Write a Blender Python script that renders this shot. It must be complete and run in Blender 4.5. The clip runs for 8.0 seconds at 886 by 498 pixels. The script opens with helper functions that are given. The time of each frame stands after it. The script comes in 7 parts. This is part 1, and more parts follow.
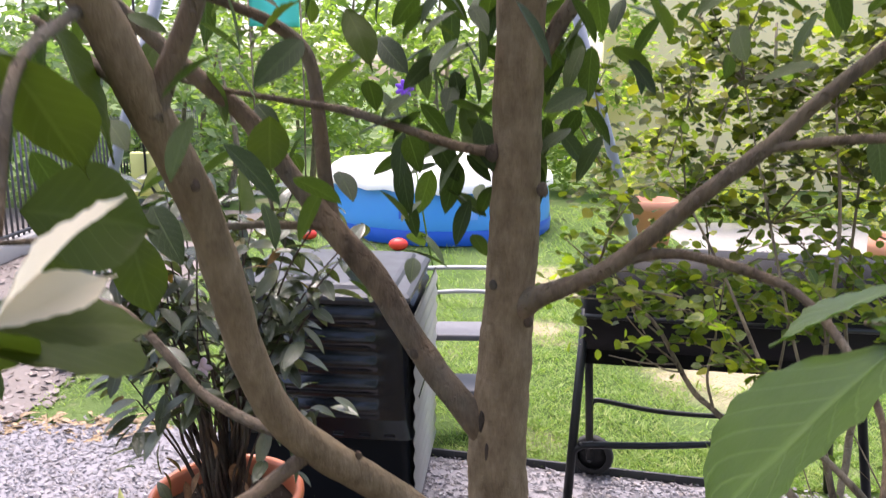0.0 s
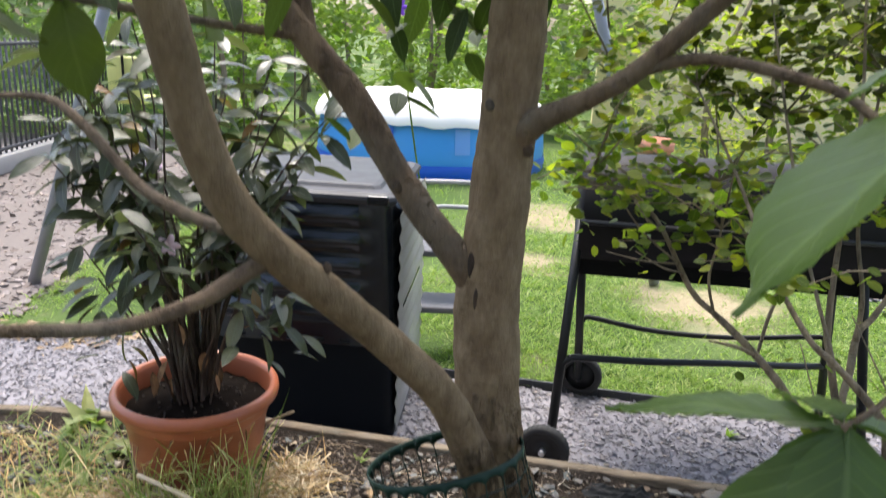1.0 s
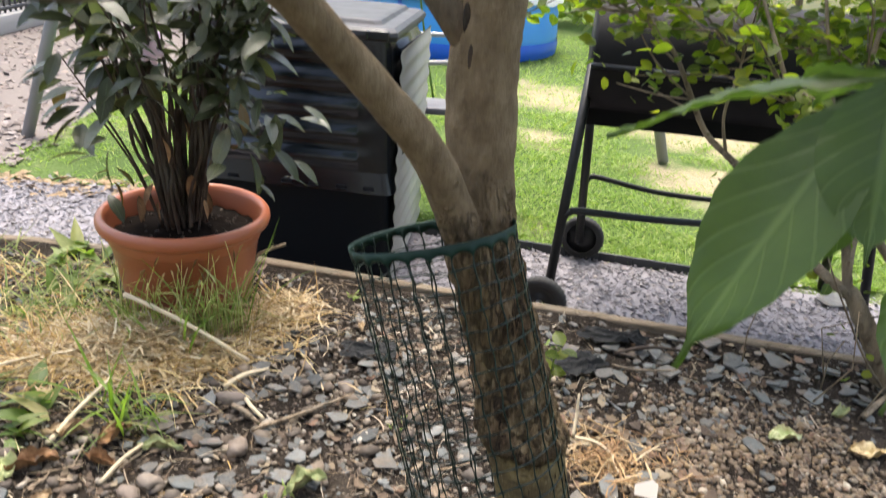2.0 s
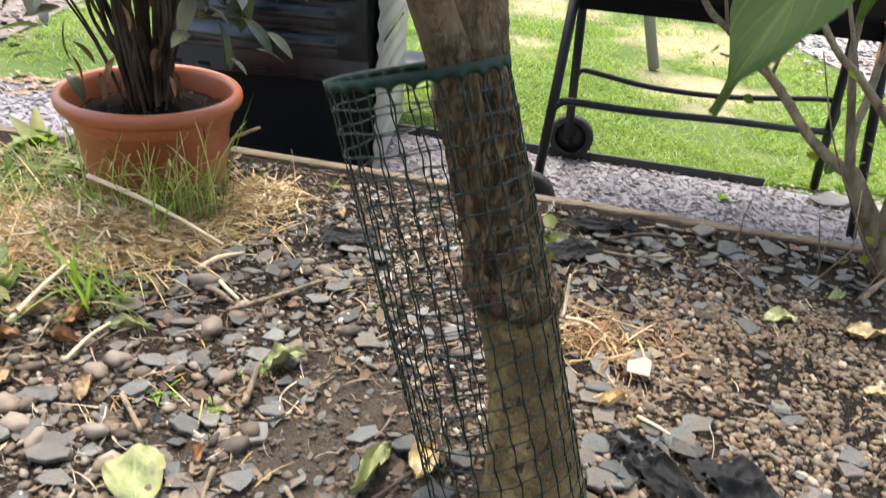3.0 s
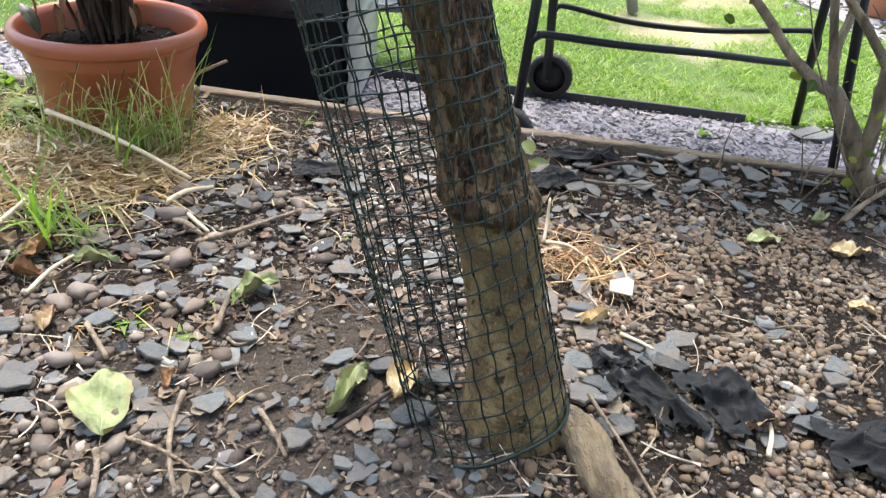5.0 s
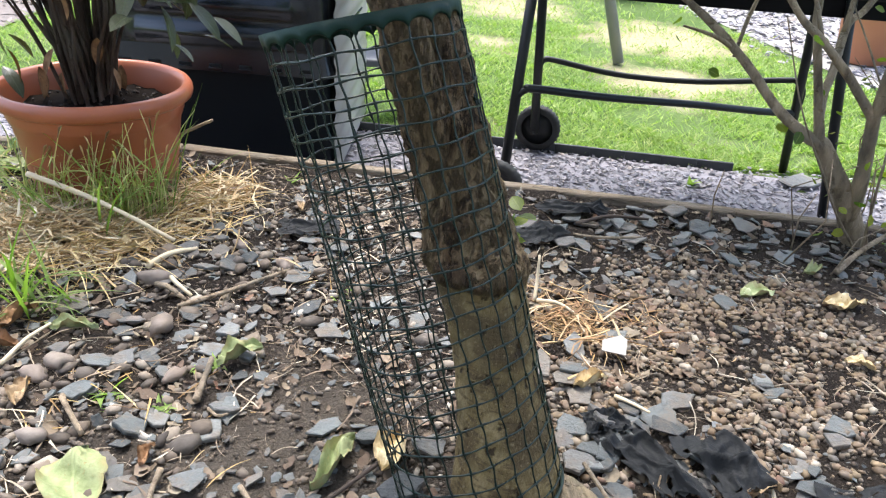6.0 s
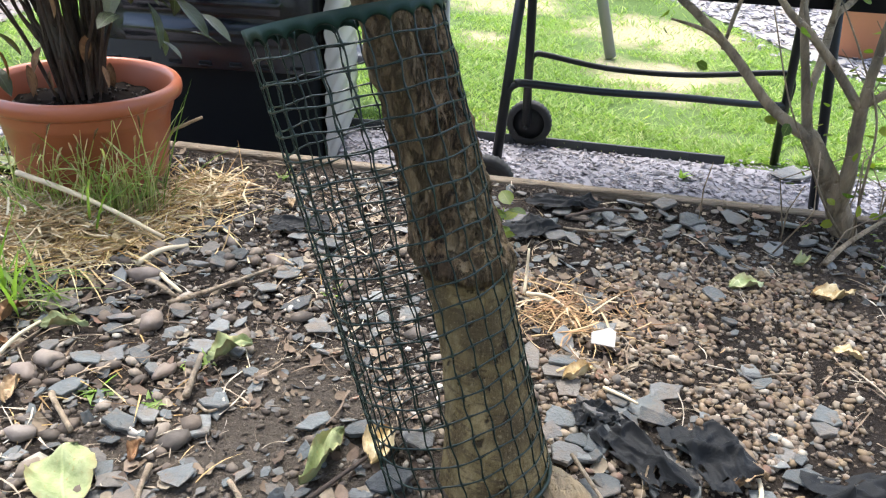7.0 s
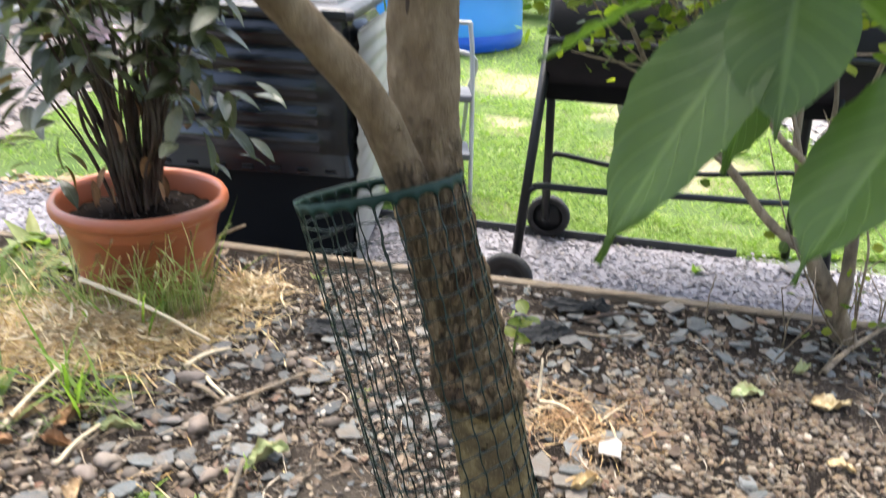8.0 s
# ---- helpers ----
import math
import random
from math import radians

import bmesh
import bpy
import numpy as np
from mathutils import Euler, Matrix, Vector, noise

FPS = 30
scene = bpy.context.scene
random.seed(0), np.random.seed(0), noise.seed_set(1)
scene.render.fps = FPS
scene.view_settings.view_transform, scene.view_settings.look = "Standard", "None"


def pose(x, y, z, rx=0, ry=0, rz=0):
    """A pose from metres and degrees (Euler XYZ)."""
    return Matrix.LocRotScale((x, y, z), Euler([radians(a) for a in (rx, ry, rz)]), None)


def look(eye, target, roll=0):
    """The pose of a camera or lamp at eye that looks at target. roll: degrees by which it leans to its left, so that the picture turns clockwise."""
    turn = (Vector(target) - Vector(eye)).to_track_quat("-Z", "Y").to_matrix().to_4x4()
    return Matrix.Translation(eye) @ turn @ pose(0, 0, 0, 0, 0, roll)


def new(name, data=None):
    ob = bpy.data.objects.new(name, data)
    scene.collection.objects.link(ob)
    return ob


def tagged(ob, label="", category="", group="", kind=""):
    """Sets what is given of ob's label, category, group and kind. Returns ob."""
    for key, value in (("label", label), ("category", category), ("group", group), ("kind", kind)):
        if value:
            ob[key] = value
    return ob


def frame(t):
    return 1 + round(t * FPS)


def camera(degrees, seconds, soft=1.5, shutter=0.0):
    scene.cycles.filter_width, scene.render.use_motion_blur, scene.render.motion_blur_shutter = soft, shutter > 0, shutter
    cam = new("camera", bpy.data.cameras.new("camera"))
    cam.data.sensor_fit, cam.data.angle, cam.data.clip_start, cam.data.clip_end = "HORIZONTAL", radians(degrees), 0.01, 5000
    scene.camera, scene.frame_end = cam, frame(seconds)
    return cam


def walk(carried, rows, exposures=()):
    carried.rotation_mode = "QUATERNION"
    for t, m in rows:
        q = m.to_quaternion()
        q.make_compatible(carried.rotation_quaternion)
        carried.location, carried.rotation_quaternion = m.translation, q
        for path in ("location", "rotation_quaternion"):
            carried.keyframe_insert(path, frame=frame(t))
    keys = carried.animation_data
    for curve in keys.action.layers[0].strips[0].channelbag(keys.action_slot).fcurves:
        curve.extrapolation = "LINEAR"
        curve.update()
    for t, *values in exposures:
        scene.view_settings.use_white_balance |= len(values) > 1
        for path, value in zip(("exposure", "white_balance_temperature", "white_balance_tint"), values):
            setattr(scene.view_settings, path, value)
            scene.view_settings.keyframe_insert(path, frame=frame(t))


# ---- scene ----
cam = camera(61.84, 8.0, soft=1.2, shutter=0.5)
# seconds, eye, turn
PATH = [
    (0, -0.0077, -0.0097, 1.3444, 77.430, -0.638, -0.369),
    (0.5, -0.0097, 0.0391, 1.2490, 76.078, -1.347, -1.125),
    (1, 0.0002, 0.0787, 1.1415, 73.907, -2.584, -0.715),
    (1.5, 0.0147, 0.0857, 1.0469, 70.132, -3.793, 0.026),
    (1.7, 0.0232, 0.0906, 1.0045, 68.465, -4.162, 0.416),
    (2.8, 0.0413, 0.1183, 0.8413, 61.880, -4.600, -0.346),
    (3, 0.0397, 0.1269, 0.8151, 60.936, -4.760, -0.787),
    (3.5, 0.0444, 0.1285, 0.7608, 58.979, -4.518, -1.794),
    (4, 0.0464, 0.1267, 0.7421, 57.345, -4.298, -2.416),
    (4.2, 0.0489, 0.1207, 0.7327, 56.824, -4.223, -2.514),
    (5.3, 0.0593, 0.1281, 0.7291, 59.657, -4.166, -2.752),
    (5.5, 0.0595, 0.1400, 0.7404, 60.525, -4.059, -2.992),
    (6, 0.0677, 0.1579, 0.7384, 62.105, -3.671, -3.585),
    (6.5, 0.0730, 0.1586, 0.7309, 62.066, -3.386, -3.990),
    (7, 0.0806, 0.1521, 0.7377, 61.856, -3.325, -4.072),
    (7.5, 0.0810, 0.1293, 0.7791, 62.832, -3.290, -3.639),
    (8, 0.0744, 0.0778, 0.8916, 66.377, -3.061, -2.057),
]
walk(cam, [(t, pose(x, y, z, rx, ry, rz)) for t, x, y, z, rx, ry, rz in PATH], exposures=[(0.0, 1.8, 6500, 20), (0.5, 1.62, 6500, 10), (1.0, 1.56, 6500, 10), (1.5, 1.66, 6700, 10), (3.0, 1.85, 6900, 10), (4.0, 1.85, 6700, 10), (5.5, 1.94, 6200, 9), (7.5, 1.97, 6200, 9), (8.0, 2.1, 6500, 10)])

# ---- light ----
world = bpy.data.worlds.new("sky")
scene.world = world
world.use_nodes = True
wn = world.node_tree.nodes
sky = wn.new("ShaderNodeTexSky")
sky.sky_type = "NISHITA"
sky.sun_disc = False
sky.sun_elevation, sky.sun_rotation = radians(69), radians(-15)
sky.air_density, sky.dust_density, sky.ozone_density = 1.0, 4.0, 1.0
wn["Background"].inputs["Strength"].default_value = 0.15
world.node_tree.links.new(sky.outputs["Color"], wn["Background"].inputs["Color"])
sun = new("sun", bpy.data.lights.new("sun", "SUN"))
sun.data.energy, sun.data.angle, sun.data.color = 1.5, radians(30), (1.0, 0.97, 0.93)
sun.matrix_world = look((-1, 3.7, 10), (0, 0, 0))

# ---- materials ----


class Mat:
    """A node material with a Principled shader and short ways to feed it."""

    def __init__(self, name, color=(0.5, 0.5, 0.5), rough=0.6, metal=0.0, spec=0.5):
        self.m = bpy.data.materials.new(name)
        self.m.use_nodes = True
        self.t = self.m.node_tree
        self.b = self.t.nodes["Principled BSDF"]
        self.set("Base Color", (*color, 1))
        self.set("Roughness", rough)
        self.set("Metallic", metal)
        self.set("Specular IOR Level", spec)

    def set(self, key, value):
        if isinstance(value, bpy.types.NodeSocket):
            self.t.links.new(value, self.b.inputs[key])
        else:
            self.b.inputs[key].default_value = value

    def node(self, kind, **inputs):
        n = self.t.nodes.new("ShaderNode" + kind)
        for key, value in inputs.items():
            self.feed(n, key, value)
        return n

    def feed(self, n, key, value):
        s = n.inputs[key.replace("_", " ")] if isinstance(key, str) else n.inputs[key]
        if isinstance(value, bpy.types.NodeSocket):
            self.t.links.new(value, s)
        else:
            s.default_value = value

    def coord(self, which="Object", scale=(1, 1, 1)):
        c = self.t.nodes.new("ShaderNodeTexCoord")
        mp = self.node("Mapping", Scale=scale)
        self.t.links.new(c.outputs[which], mp.inputs["Vector"])
        return mp.outputs["Vector"]

    def noise(self, vec, scale, detail=4, rough=0.55):
        n = self.node("TexNoise", Vector=vec, Scale=scale, Detail=detail, Roughness=rough)
        return n.outputs["Fac"]

    def ramp(self, fac, stops):
        r = self.t.nodes.new("ShaderNodeValToRGB")
        e = r.color_ramp.elements
        while len(e) < len(stops):
            e.new(0.5)
        for i, (p, c) in enumerate(stops):
            e[i].position, e[i].color = p, (*c, 1) if len(c) == 3 else c
        self.t.links.new(fac, r.inputs["Fac"])
        return r.outputs["Color"]

    def mix(self, fac, a, b, mode="MIX"):
        n = self.t.nodes.new("ShaderNodeMix")
        n.data_type, n.blend_type = "RGBA", mode
        for i, v in ((0, fac), (6, a), (7, b)):
            if isinstance(v, bpy.types.NodeSocket):
                self.t.links.new(v, n.inputs[i])
            else:
                n.inputs[i].default_value = (*v, 1) if isinstance(v, tuple) and len(v) == 3 else v
        return n.outputs[2]

    def math(self, op, a, b=0.5):
        n = self.t.nodes.new("ShaderNodeMath")
        n.operation = op
        for i, v in ((0, a), (1, b)):
            if isinstance(v, bpy.types.NodeSocket):
                self.t.links.new(v, n.inputs[i])
            else:
                n.inputs[i].default_value = v
        return n.outputs[0]

    def bump(self, height, strength=0.4, dist=0.01):
        n = self.node("Bump", Strength=strength, Distance=dist, Height=height)
        self.set("Normal", n.outputs["Normal"])

    def island(self):
        return self.t.nodes.new("ShaderNodeNewGeometry").outputs["Random Per Island"]

    def rand(self):
        return self.t.nodes.new("ShaderNodeObjectInfo").outputs["Random"]

    def translucent(self, color, amount):
        tr = self.node("BsdfTranslucent", Color=color)
        mx = self.node("MixShader", Fac=amount)
        out = self.t.nodes["Material Output"]
        self.t.links.new(self.b.outputs[0], mx.inputs[1])
        self.t.links.new(tr.outputs[0], mx.inputs[2])
        self.t.links.new(mx.outputs[0], out.inputs["Surface"])


LOW = -0.2  # level of the gravel and the lawn below the raised bed


def soil_material():
    k = Mat("soil", rough=0.95, spec=0.2)
    v = k.coord()
    a, b, d = k.noise(v, 3.2, 5), k.noise(v, 55, 6, 0.7), k.noise(v, 190, 3, 0.6)
    # damp dark soil with one dried, trodden patch
    away = k.node("VectorMath")
    away.operation = "DISTANCE"
    k.t.links.new(v, away.inputs[0])
    away.inputs[1].default_value = (-0.01, 0.83, 0.0)
    dry = k.node("MapRange", Value=k.math("ADD", away.outputs["Value"], k.math("MULTIPLY", k.math("SUBTRACT", k.noise(v, 5, 5, 0.6), 0.5), 0.5)), From_Min=0.16, From_Max=0.36, To_Min=1.0, To_Max=0.0).outputs[0]
    c = k.ramp(a, [(0.3, (0.022, 0.016, 0.011)), (0.52, (0.045, 0.034, 0.025)), (0.7, (0.085, 0.066, 0.049))])
    c = k.mix(k.math("MULTIPLY", dry, 0.8), c, (0.2, 0.165, 0.127))
    c = k.mix(k.math("MULTIPLY", b, 0.6), c, (0.026, 0.019, 0.014))
    c = k.mix(k.ramp(d, [(0.6, (0, 0, 0)), (0.68, (0.6, 0.6, 0.6))]), c, (0.27, 0.22, 0.16))
    k.set("Base Color", c)
    k.bump(k.math("ADD", k.noise(v, 40, 6, 0.75), k.math("MULTIPLY", k.noise(v, 160, 4, 0.7), 0.8)), 1.0, 0.016)
    return k.m


# bare spots of the lawn: place and size
WORN = ((1.5, 3.83, 0.24), (1.85, 4.95, 0.4), (1.0, 5.75, 0.28), (0.75, 4.55, 0.05))


def lawn_material():
    k = Mat("lawn_soil", rough=0.95, spec=0.2)
    v = k.coord()
    a, b = k.noise(v, 0.9, 5, 0.6), k.noise(v, 30, 5, 0.7)
    c = k.ramp(a, [(0.36, (0.07, 0.12, 0.025)), (0.56, (0.12, 0.17, 0.05)), (0.66, (0.36, 0.31, 0.2))])
    # ground worn bare round the swing
    near = 9.0
    for x, y, r in WORN:
        away = k.node("VectorMath")
        away.operation = "DISTANCE"
        k.t.links.new(v, away.inputs[0])
        away.inputs[1].default_value = (x, y, LOW)
        near = k.math("MINIMUM", k.math("SUBTRACT", away.outputs["Value"], r), near)
    worn = k.node("MapRange", Value=k.math("ADD", near, k.math("MULTIPLY", k.math("SUBTRACT", k.noise(v, 4.0, 5, 0.65), 0.5), 1.0)), From_Min=-0.05, From_Max=0.25, To_Min=0.9, To_Max=0.0).outputs[0]
    c = k.mix(worn, c, (0.46, 0.36, 0.24))
    c = k.mix(k.math("MULTIPLY", b, 0.55), c, (0.05, 0.09, 0.02))
    k.set("Base Color", c)
    k.bump(k.noise(v, 60, 5), 0.8, 0.02)
    return k.m


def stone_material(name, stops, by_object, rough=0.7, grain=60, bump=0.35, dirt=0.5, depth=0.003):
    k = Mat(name, rough=rough)
    v = k.coord()
    w = k.t.nodes.new("ShaderNodeNewGeometry").outputs["Position"]
    r = k.rand() if by_object else k.island()
    c = k.ramp(r, stops)
    n = k.noise(w, grain, 6, 0.7)
    c = k.mix(k.math("MULTIPLY", n, 0.6), c, tuple(x * 0.4 for x in stops[0][1]))
    # earth dried onto the faces
    e = k.ramp(k.noise(w, 26, 5, 0.7), [(0.48, (0, 0, 0)), (0.68, (dirt, dirt, dirt))])
    c = k.mix(e, c, (0.15, 0.115, 0.08))
    k.set("Base Color", c)
    k.set("Roughness", k.node("MapRange", Value=k.noise(w, 35, 4), To_Min=rough - 0.25, To_Max=min(1.0, rough + 0.25)).outputs[0])
    k.bump(k.math("ADD", k.noise(w, grain * 0.8, 5, 0.6), k.math("MULTIPLY", k.noise(w, grain * 4, 4), 0.4)), bump, depth)
    return k.m


SLATE = [(0.0, (0.045, 0.049, 0.048)), (0.25, (0.105, 0.115, 0.111)), (0.5, (0.16, 0.176, 0.169)), (0.68, (0.125, 0.116, 0.104)), (0.85, (0.23, 0.243, 0.23)), (1.0, (0.17, 0.132, 0.093))]
PEBBLE = [(0, (0.0528, 0.0352, 0.0229)), (0.12, (0.2376, 0.154, 0.0792)), (0.24, (0.1056, 0.081, 0.0581)), (0.36, (0.3168, 0.2244, 0.1188)), (0.48, (0.176, 0.125, 0.081)), (0.58, (0.2992, 0.2094, 0.1276)), (0.68, (0.1408, 0.1302, 0.1126)), (0.8, (0.4048, 0.3256, 0.22)), (0.9, (0.1936, 0.1012, 0.0616)), (1, (0.5984, 0.528, 0.4048))]
COBBLE = [(0.0, (0.17, 0.1403, 0.119)), (0.4, (0.289, 0.2125, 0.153)), (0.7, (0.221, 0.187, 0.1615)), (1.0, (0.391, 0.306, 0.221))]
GRAVEL = [(0.0, (0.17, 0.162, 0.175)), (0.3, (0.255, 0.243, 0.262)), (0.65, (0.32, 0.306, 0.328)), (0.92, (0.4, 0.386, 0.408)), (1.0, (0.33, 0.275, 0.225))]


def bark_material(name, light, dark, stretch=(1, 1, 0.25), scale=22):
    k = Mat(name, rough=0.85, spec=0.25)
    v = k.coord("Object", stretch)
    a, b = k.noise(v, scale, 6, 0.65), k.noise(v, scale * 5, 4, 0.6)
    w = k.coord("Object")
    big = k.noise(w, 9, 3)
    c = k.ramp(a, [(0.36, dark), (0.5, light), (0.66, tuple(min(1, x * 1.45) for x in light))])
    c = k.mix(k.math("MULTIPLY", b, 0.4), c, dark)
    c = k.mix(k.ramp(big, [(0.45, (0, 0, 0)), (0.7, (0.5, 0.5, 0.5))]), c, tuple(x * 0.9 for x in (0.17, 0.16, 0.13)))
    k.set("Base Color", c)
    pits = k.ramp(k.noise(k.coord("Object"), 70, 2, 0.4), [(0.3, (1, 1, 1)), (0.38, (0, 0, 0))])
    k.bump(k.math("SUBTRACT", k.math("ADD", a, k.math("MULTIPLY", b, 0.5)), k.math("MULTIPLY", pits, 0.4)), 0.85, 0.01)
    return k.m


def rough_bark_material():
    """Tan stock at the foot, flaked and cracked brown bark over the graft, smooth grey-brown bark above."""
    k = Mat("trunk_bark", rough=0.9, spec=0.2)
    w = k.coord("Object")
    z = k.node("SeparateXYZ", Vector=w).outputs["Z"]
    zw = k.math("ADD", z, k.math("MULTIPLY", k.math("SUBTRACT", k.noise(w, 16, 4), 0.5), 0.05))
    zu = k.math("ADD", z, k.math("MULTIPLY", k.math("SUBTRACT", k.noise(w, 22, 5, 0.65), 0.5), 0.3))
    low = k.node("MapRange", Value=zw, From_Min=0.279, From_Max=0.292).outputs[0]
    up = k.node("MapRange", Value=zu, From_Min=0.5, From_Max=0.66).outputs[0]
    # cracks run where a stretched noise crosses its middle
    n1 = k.noise(k.coord("Object", (1, 1, 0.3)), 48, 7, 0.68)
    ridge = k.math("ABSOLUTE", k.math("SUBTRACT", n1, 0.5))
    gap = k.node("MapRange", Value=ridge, From_Min=0.0, From_Max=0.035).outputs[0]
    crack = k.noise(k.coord("Object", (1, 1, 0.25)), 60, 8, 0.75)
    fine = k.noise(k.coord("Object", (1, 1, 0.3)), 190, 5, 0.65)
    big = k.noise(w, 17, 3)
    plate = k.ramp(crack, [(0.36, (0.045, 0.027, 0.015)), (0.46, (0.128, 0.08, 0.042)), (0.56, (0.24, 0.153, 0.082)), (0.68, (0.42, 0.3, 0.175))])
    plate = k.mix(k.ramp(big, [(0.52, (0, 0, 0)), (0.66, (0.6, 0.6, 0.6))]), plate, (0.06, 0.04, 0.027))
    rough = k.mix(gap, (0.02, 0.012, 0.008), plate)
    calm = k.ramp(k.noise(k.coord("Object", (1, 1, 0.4)), 13, 3, 0.5), [(0.46, (0, 0, 0)), (0.56, (0.65, 0.65, 0.65))])
    rough = k.mix(calm, rough, k.ramp(crack, [(0.36, (0.085, 0.057, 0.028)), (0.5, (0.19, 0.137, 0.068)), (0.64, (0.31, 0.24, 0.135))]))
    # foot: olive tan with dark dashes lying across it
    dash = k.noise(k.coord("Object", (1, 1, 4.0)), 30, 5, 0.65)
    foot = k.ramp(k.noise(k.coord("Object", (1, 1, 0.35)), 30, 7, 0.72), [(0.32, (0.1, 0.067, 0.026)), (0.46, (0.2, 0.146, 0.06)), (0.56, (0.28, 0.21, 0.093)), (0.7, (0.4, 0.315, 0.16))])
    foot = k.mix(k.ramp(dash, [(0.53, (0, 0, 0)), (0.6, (0.6, 0.6, 0.6))]), foot, (0.07, 0.046, 0.025))
    foot = k.mix(k.ramp(k.noise(w, 11, 3), [(0.46, (0, 0, 0)), (0.62, (0.75, 0.75, 0.75))]), foot, (0.1, 0.073, 0.036))
    speck = k.noise(k.coord("Object", (1, 1, 0.7)), 260, 3, 0.6)
    foot = k.mix(k.ramp(speck, [(0.58, (0, 0, 0)), (0.66, (0.3, 0.3, 0.3))]), foot, (0.07, 0.05, 0.026))
    foot = k.mix(k.ramp(speck, [(0.34, (0.35, 0.35, 0.35)), (0.42, (0, 0, 0))]), foot, (0.44, 0.36, 0.21))
    smooth = k.ramp(k.noise(k.coord("Object", (1, 1, 0.5)), 40, 6, 0.7), [(0.3, (0.15, 0.104, 0.06)), (0.5, (0.235, 0.168, 0.1)), (0.7, (0.32, 0.238, 0.15))])
    smooth = k.mix(k.ramp(k.noise(k.coord("Object", (1, 1, 3.0)), 40, 3, 0.6), [(0.64, (0, 0, 0)), (0.74, (0.4, 0.4, 0.4))]), smooth, (0.1, 0.072, 0.052))
    c = k.mix(up, k.mix(low, foot, rough), smooth)
    pit = k.ramp(k.noise(k.coord("Object", (1, 1, 0.6)), 62, 3, 0.5), [(0.32, (1, 1, 1)), (0.38, (0, 0, 0))])
    c = k.mix(k.math("MULTIPLY", k.math("MULTIPLY", pit, 0.85), k.math("SUBTRACT", 1.0, k.math("MULTIPLY", up, 0.8))), c, (0.03, 0.02, 0.013))
    c = k.mix(k.math("MULTIPLY", fine, 0.4), c, (0.06, 0.045, 0.032))
    k.set("Base Color", c)
    mid = k.math("MULTIPLY", low, k.math("SUBTRACT", 1.0, up))
    h = k.math("ADD", k.math("MULTIPLY", k.math("MULTIPLY", k.math("ADD", gap, crack), k.math("SUBTRACT", 1.0, k.math("MULTIPLY", calm, 0.8))), mid), k.math("MULTIPLY", fine, 0.22))
    h = k.math("SUBTRACT", h, k.math("MULTIPLY", k.math("ADD", k.math("MULTIPLY", pit, k.math("SUBTRACT", 1.0, up)), k.math("MULTIPLY", dash, 0.5)), 0.3))
    k.bump(h, 1.0, 0.014)
    return k.m


def leaf_material(name, stops, back, passes=0.35, rough=0.4, veins=0.5, spec=0.45, by_object=False):
    """A blade with a midrib and side veins along its own uv, its colour varied leaf by leaf."""
    k = Mat(name, rough=rough, spec=spec)
    uv = k.coord("UV")
    s = k.node("SeparateXYZ", Vector=uv)
    u, v = s.outputs["X"], s.outputs["Y"]
    off = k.math("ABSOLUTE", k.math("SUBTRACT", u, 0.5))
    rib = k.node("MapRange", Value=off, From_Min=0.012, From_Max=0.05, To_Min=1.0, To_Max=0.0).outputs[0]
    side = k.math("SINE", k.math("MULTIPLY", k.math("SUBTRACT", v, k.math("MULTIPLY", off, 0.55)), 50.0), 0)
    sidev = k.node("MapRange", Value=side, From_Min=0.86, From_Max=1.0, To_Min=0.0, To_Max=0.6).outputs[0]
    vein = k.math("MULTIPLY", k.math("MAXIMUM", rib, sidev), veins)
    c = k.ramp(k.rand() if by_object else k.island(), stops)
    w = k.coord("Object")
    c = k.mix(k.math("MULTIPLY", k.noise(w, 25, 4), 0.5), c, tuple(x * 0.5 for x in stops[0][1]))
    c2 = k.mix(vein, c, back)
    k.set("Base Color", c2)
    k.bump(k.math("SUBTRACT", k.math("MULTIPLY", k.noise(w, 60, 3), 0.5), vein), 0.5, 0.003)
    bright = k.mix(1.0, c2, (1.5, 1.9, 0.6), "MULTIPLY")
    k.translucent(bright, passes)
    return k.m


def dry_leaf_material(name, light, dark, rim):
    """A fallen leaf: blotched, browned along its margin and in spots."""
    k = Mat(name, rough=0.65, spec=0.3)
    s = k.node("SeparateXYZ", Vector=k.coord("UV"))
    off = k.math("ABSOLUTE", k.math("SUBTRACT", s.outputs["X"], 0.5))
    w = k.coord("Object")
    c = k.mix(k.ramp(k.noise(w, 42, 5, 0.6), [(0.38, (0, 0, 0)), (0.62, (1, 1, 1))]), dark, light)
    edge = k.node("MapRange", Value=k.math("ADD", off, k.math("MULTIPLY", k.noise(w, 60, 4), 0.35)), From_Min=0.55, From_Max=0.72, To_Min=0.0, To_Max=0.8).outputs[0]
    c = k.mix(edge, c, rim)
    spots = k.ramp(k.noise(w, 150, 3, 0.6), [(0.64, (0, 0, 0)), (0.7, (0.8, 0.8, 0.8))])
    c = k.mix(spots, c, rim)
    rib = k.node("MapRange", Value=off, From_Min=0.01, From_Max=0.035, To_Min=0.5, To_Max=0.0).outputs[0]
    c = k.mix(rib, c, tuple(min(1.0, x * 1.35) for x in light))
    k.set("Base Color", c)
    k.bump(k.math("ADD", k.noise(w, 90, 4, 0.6), k.math("MULTIPLY", rib, -0.6)), 0.7, 0.004)
    return k.m


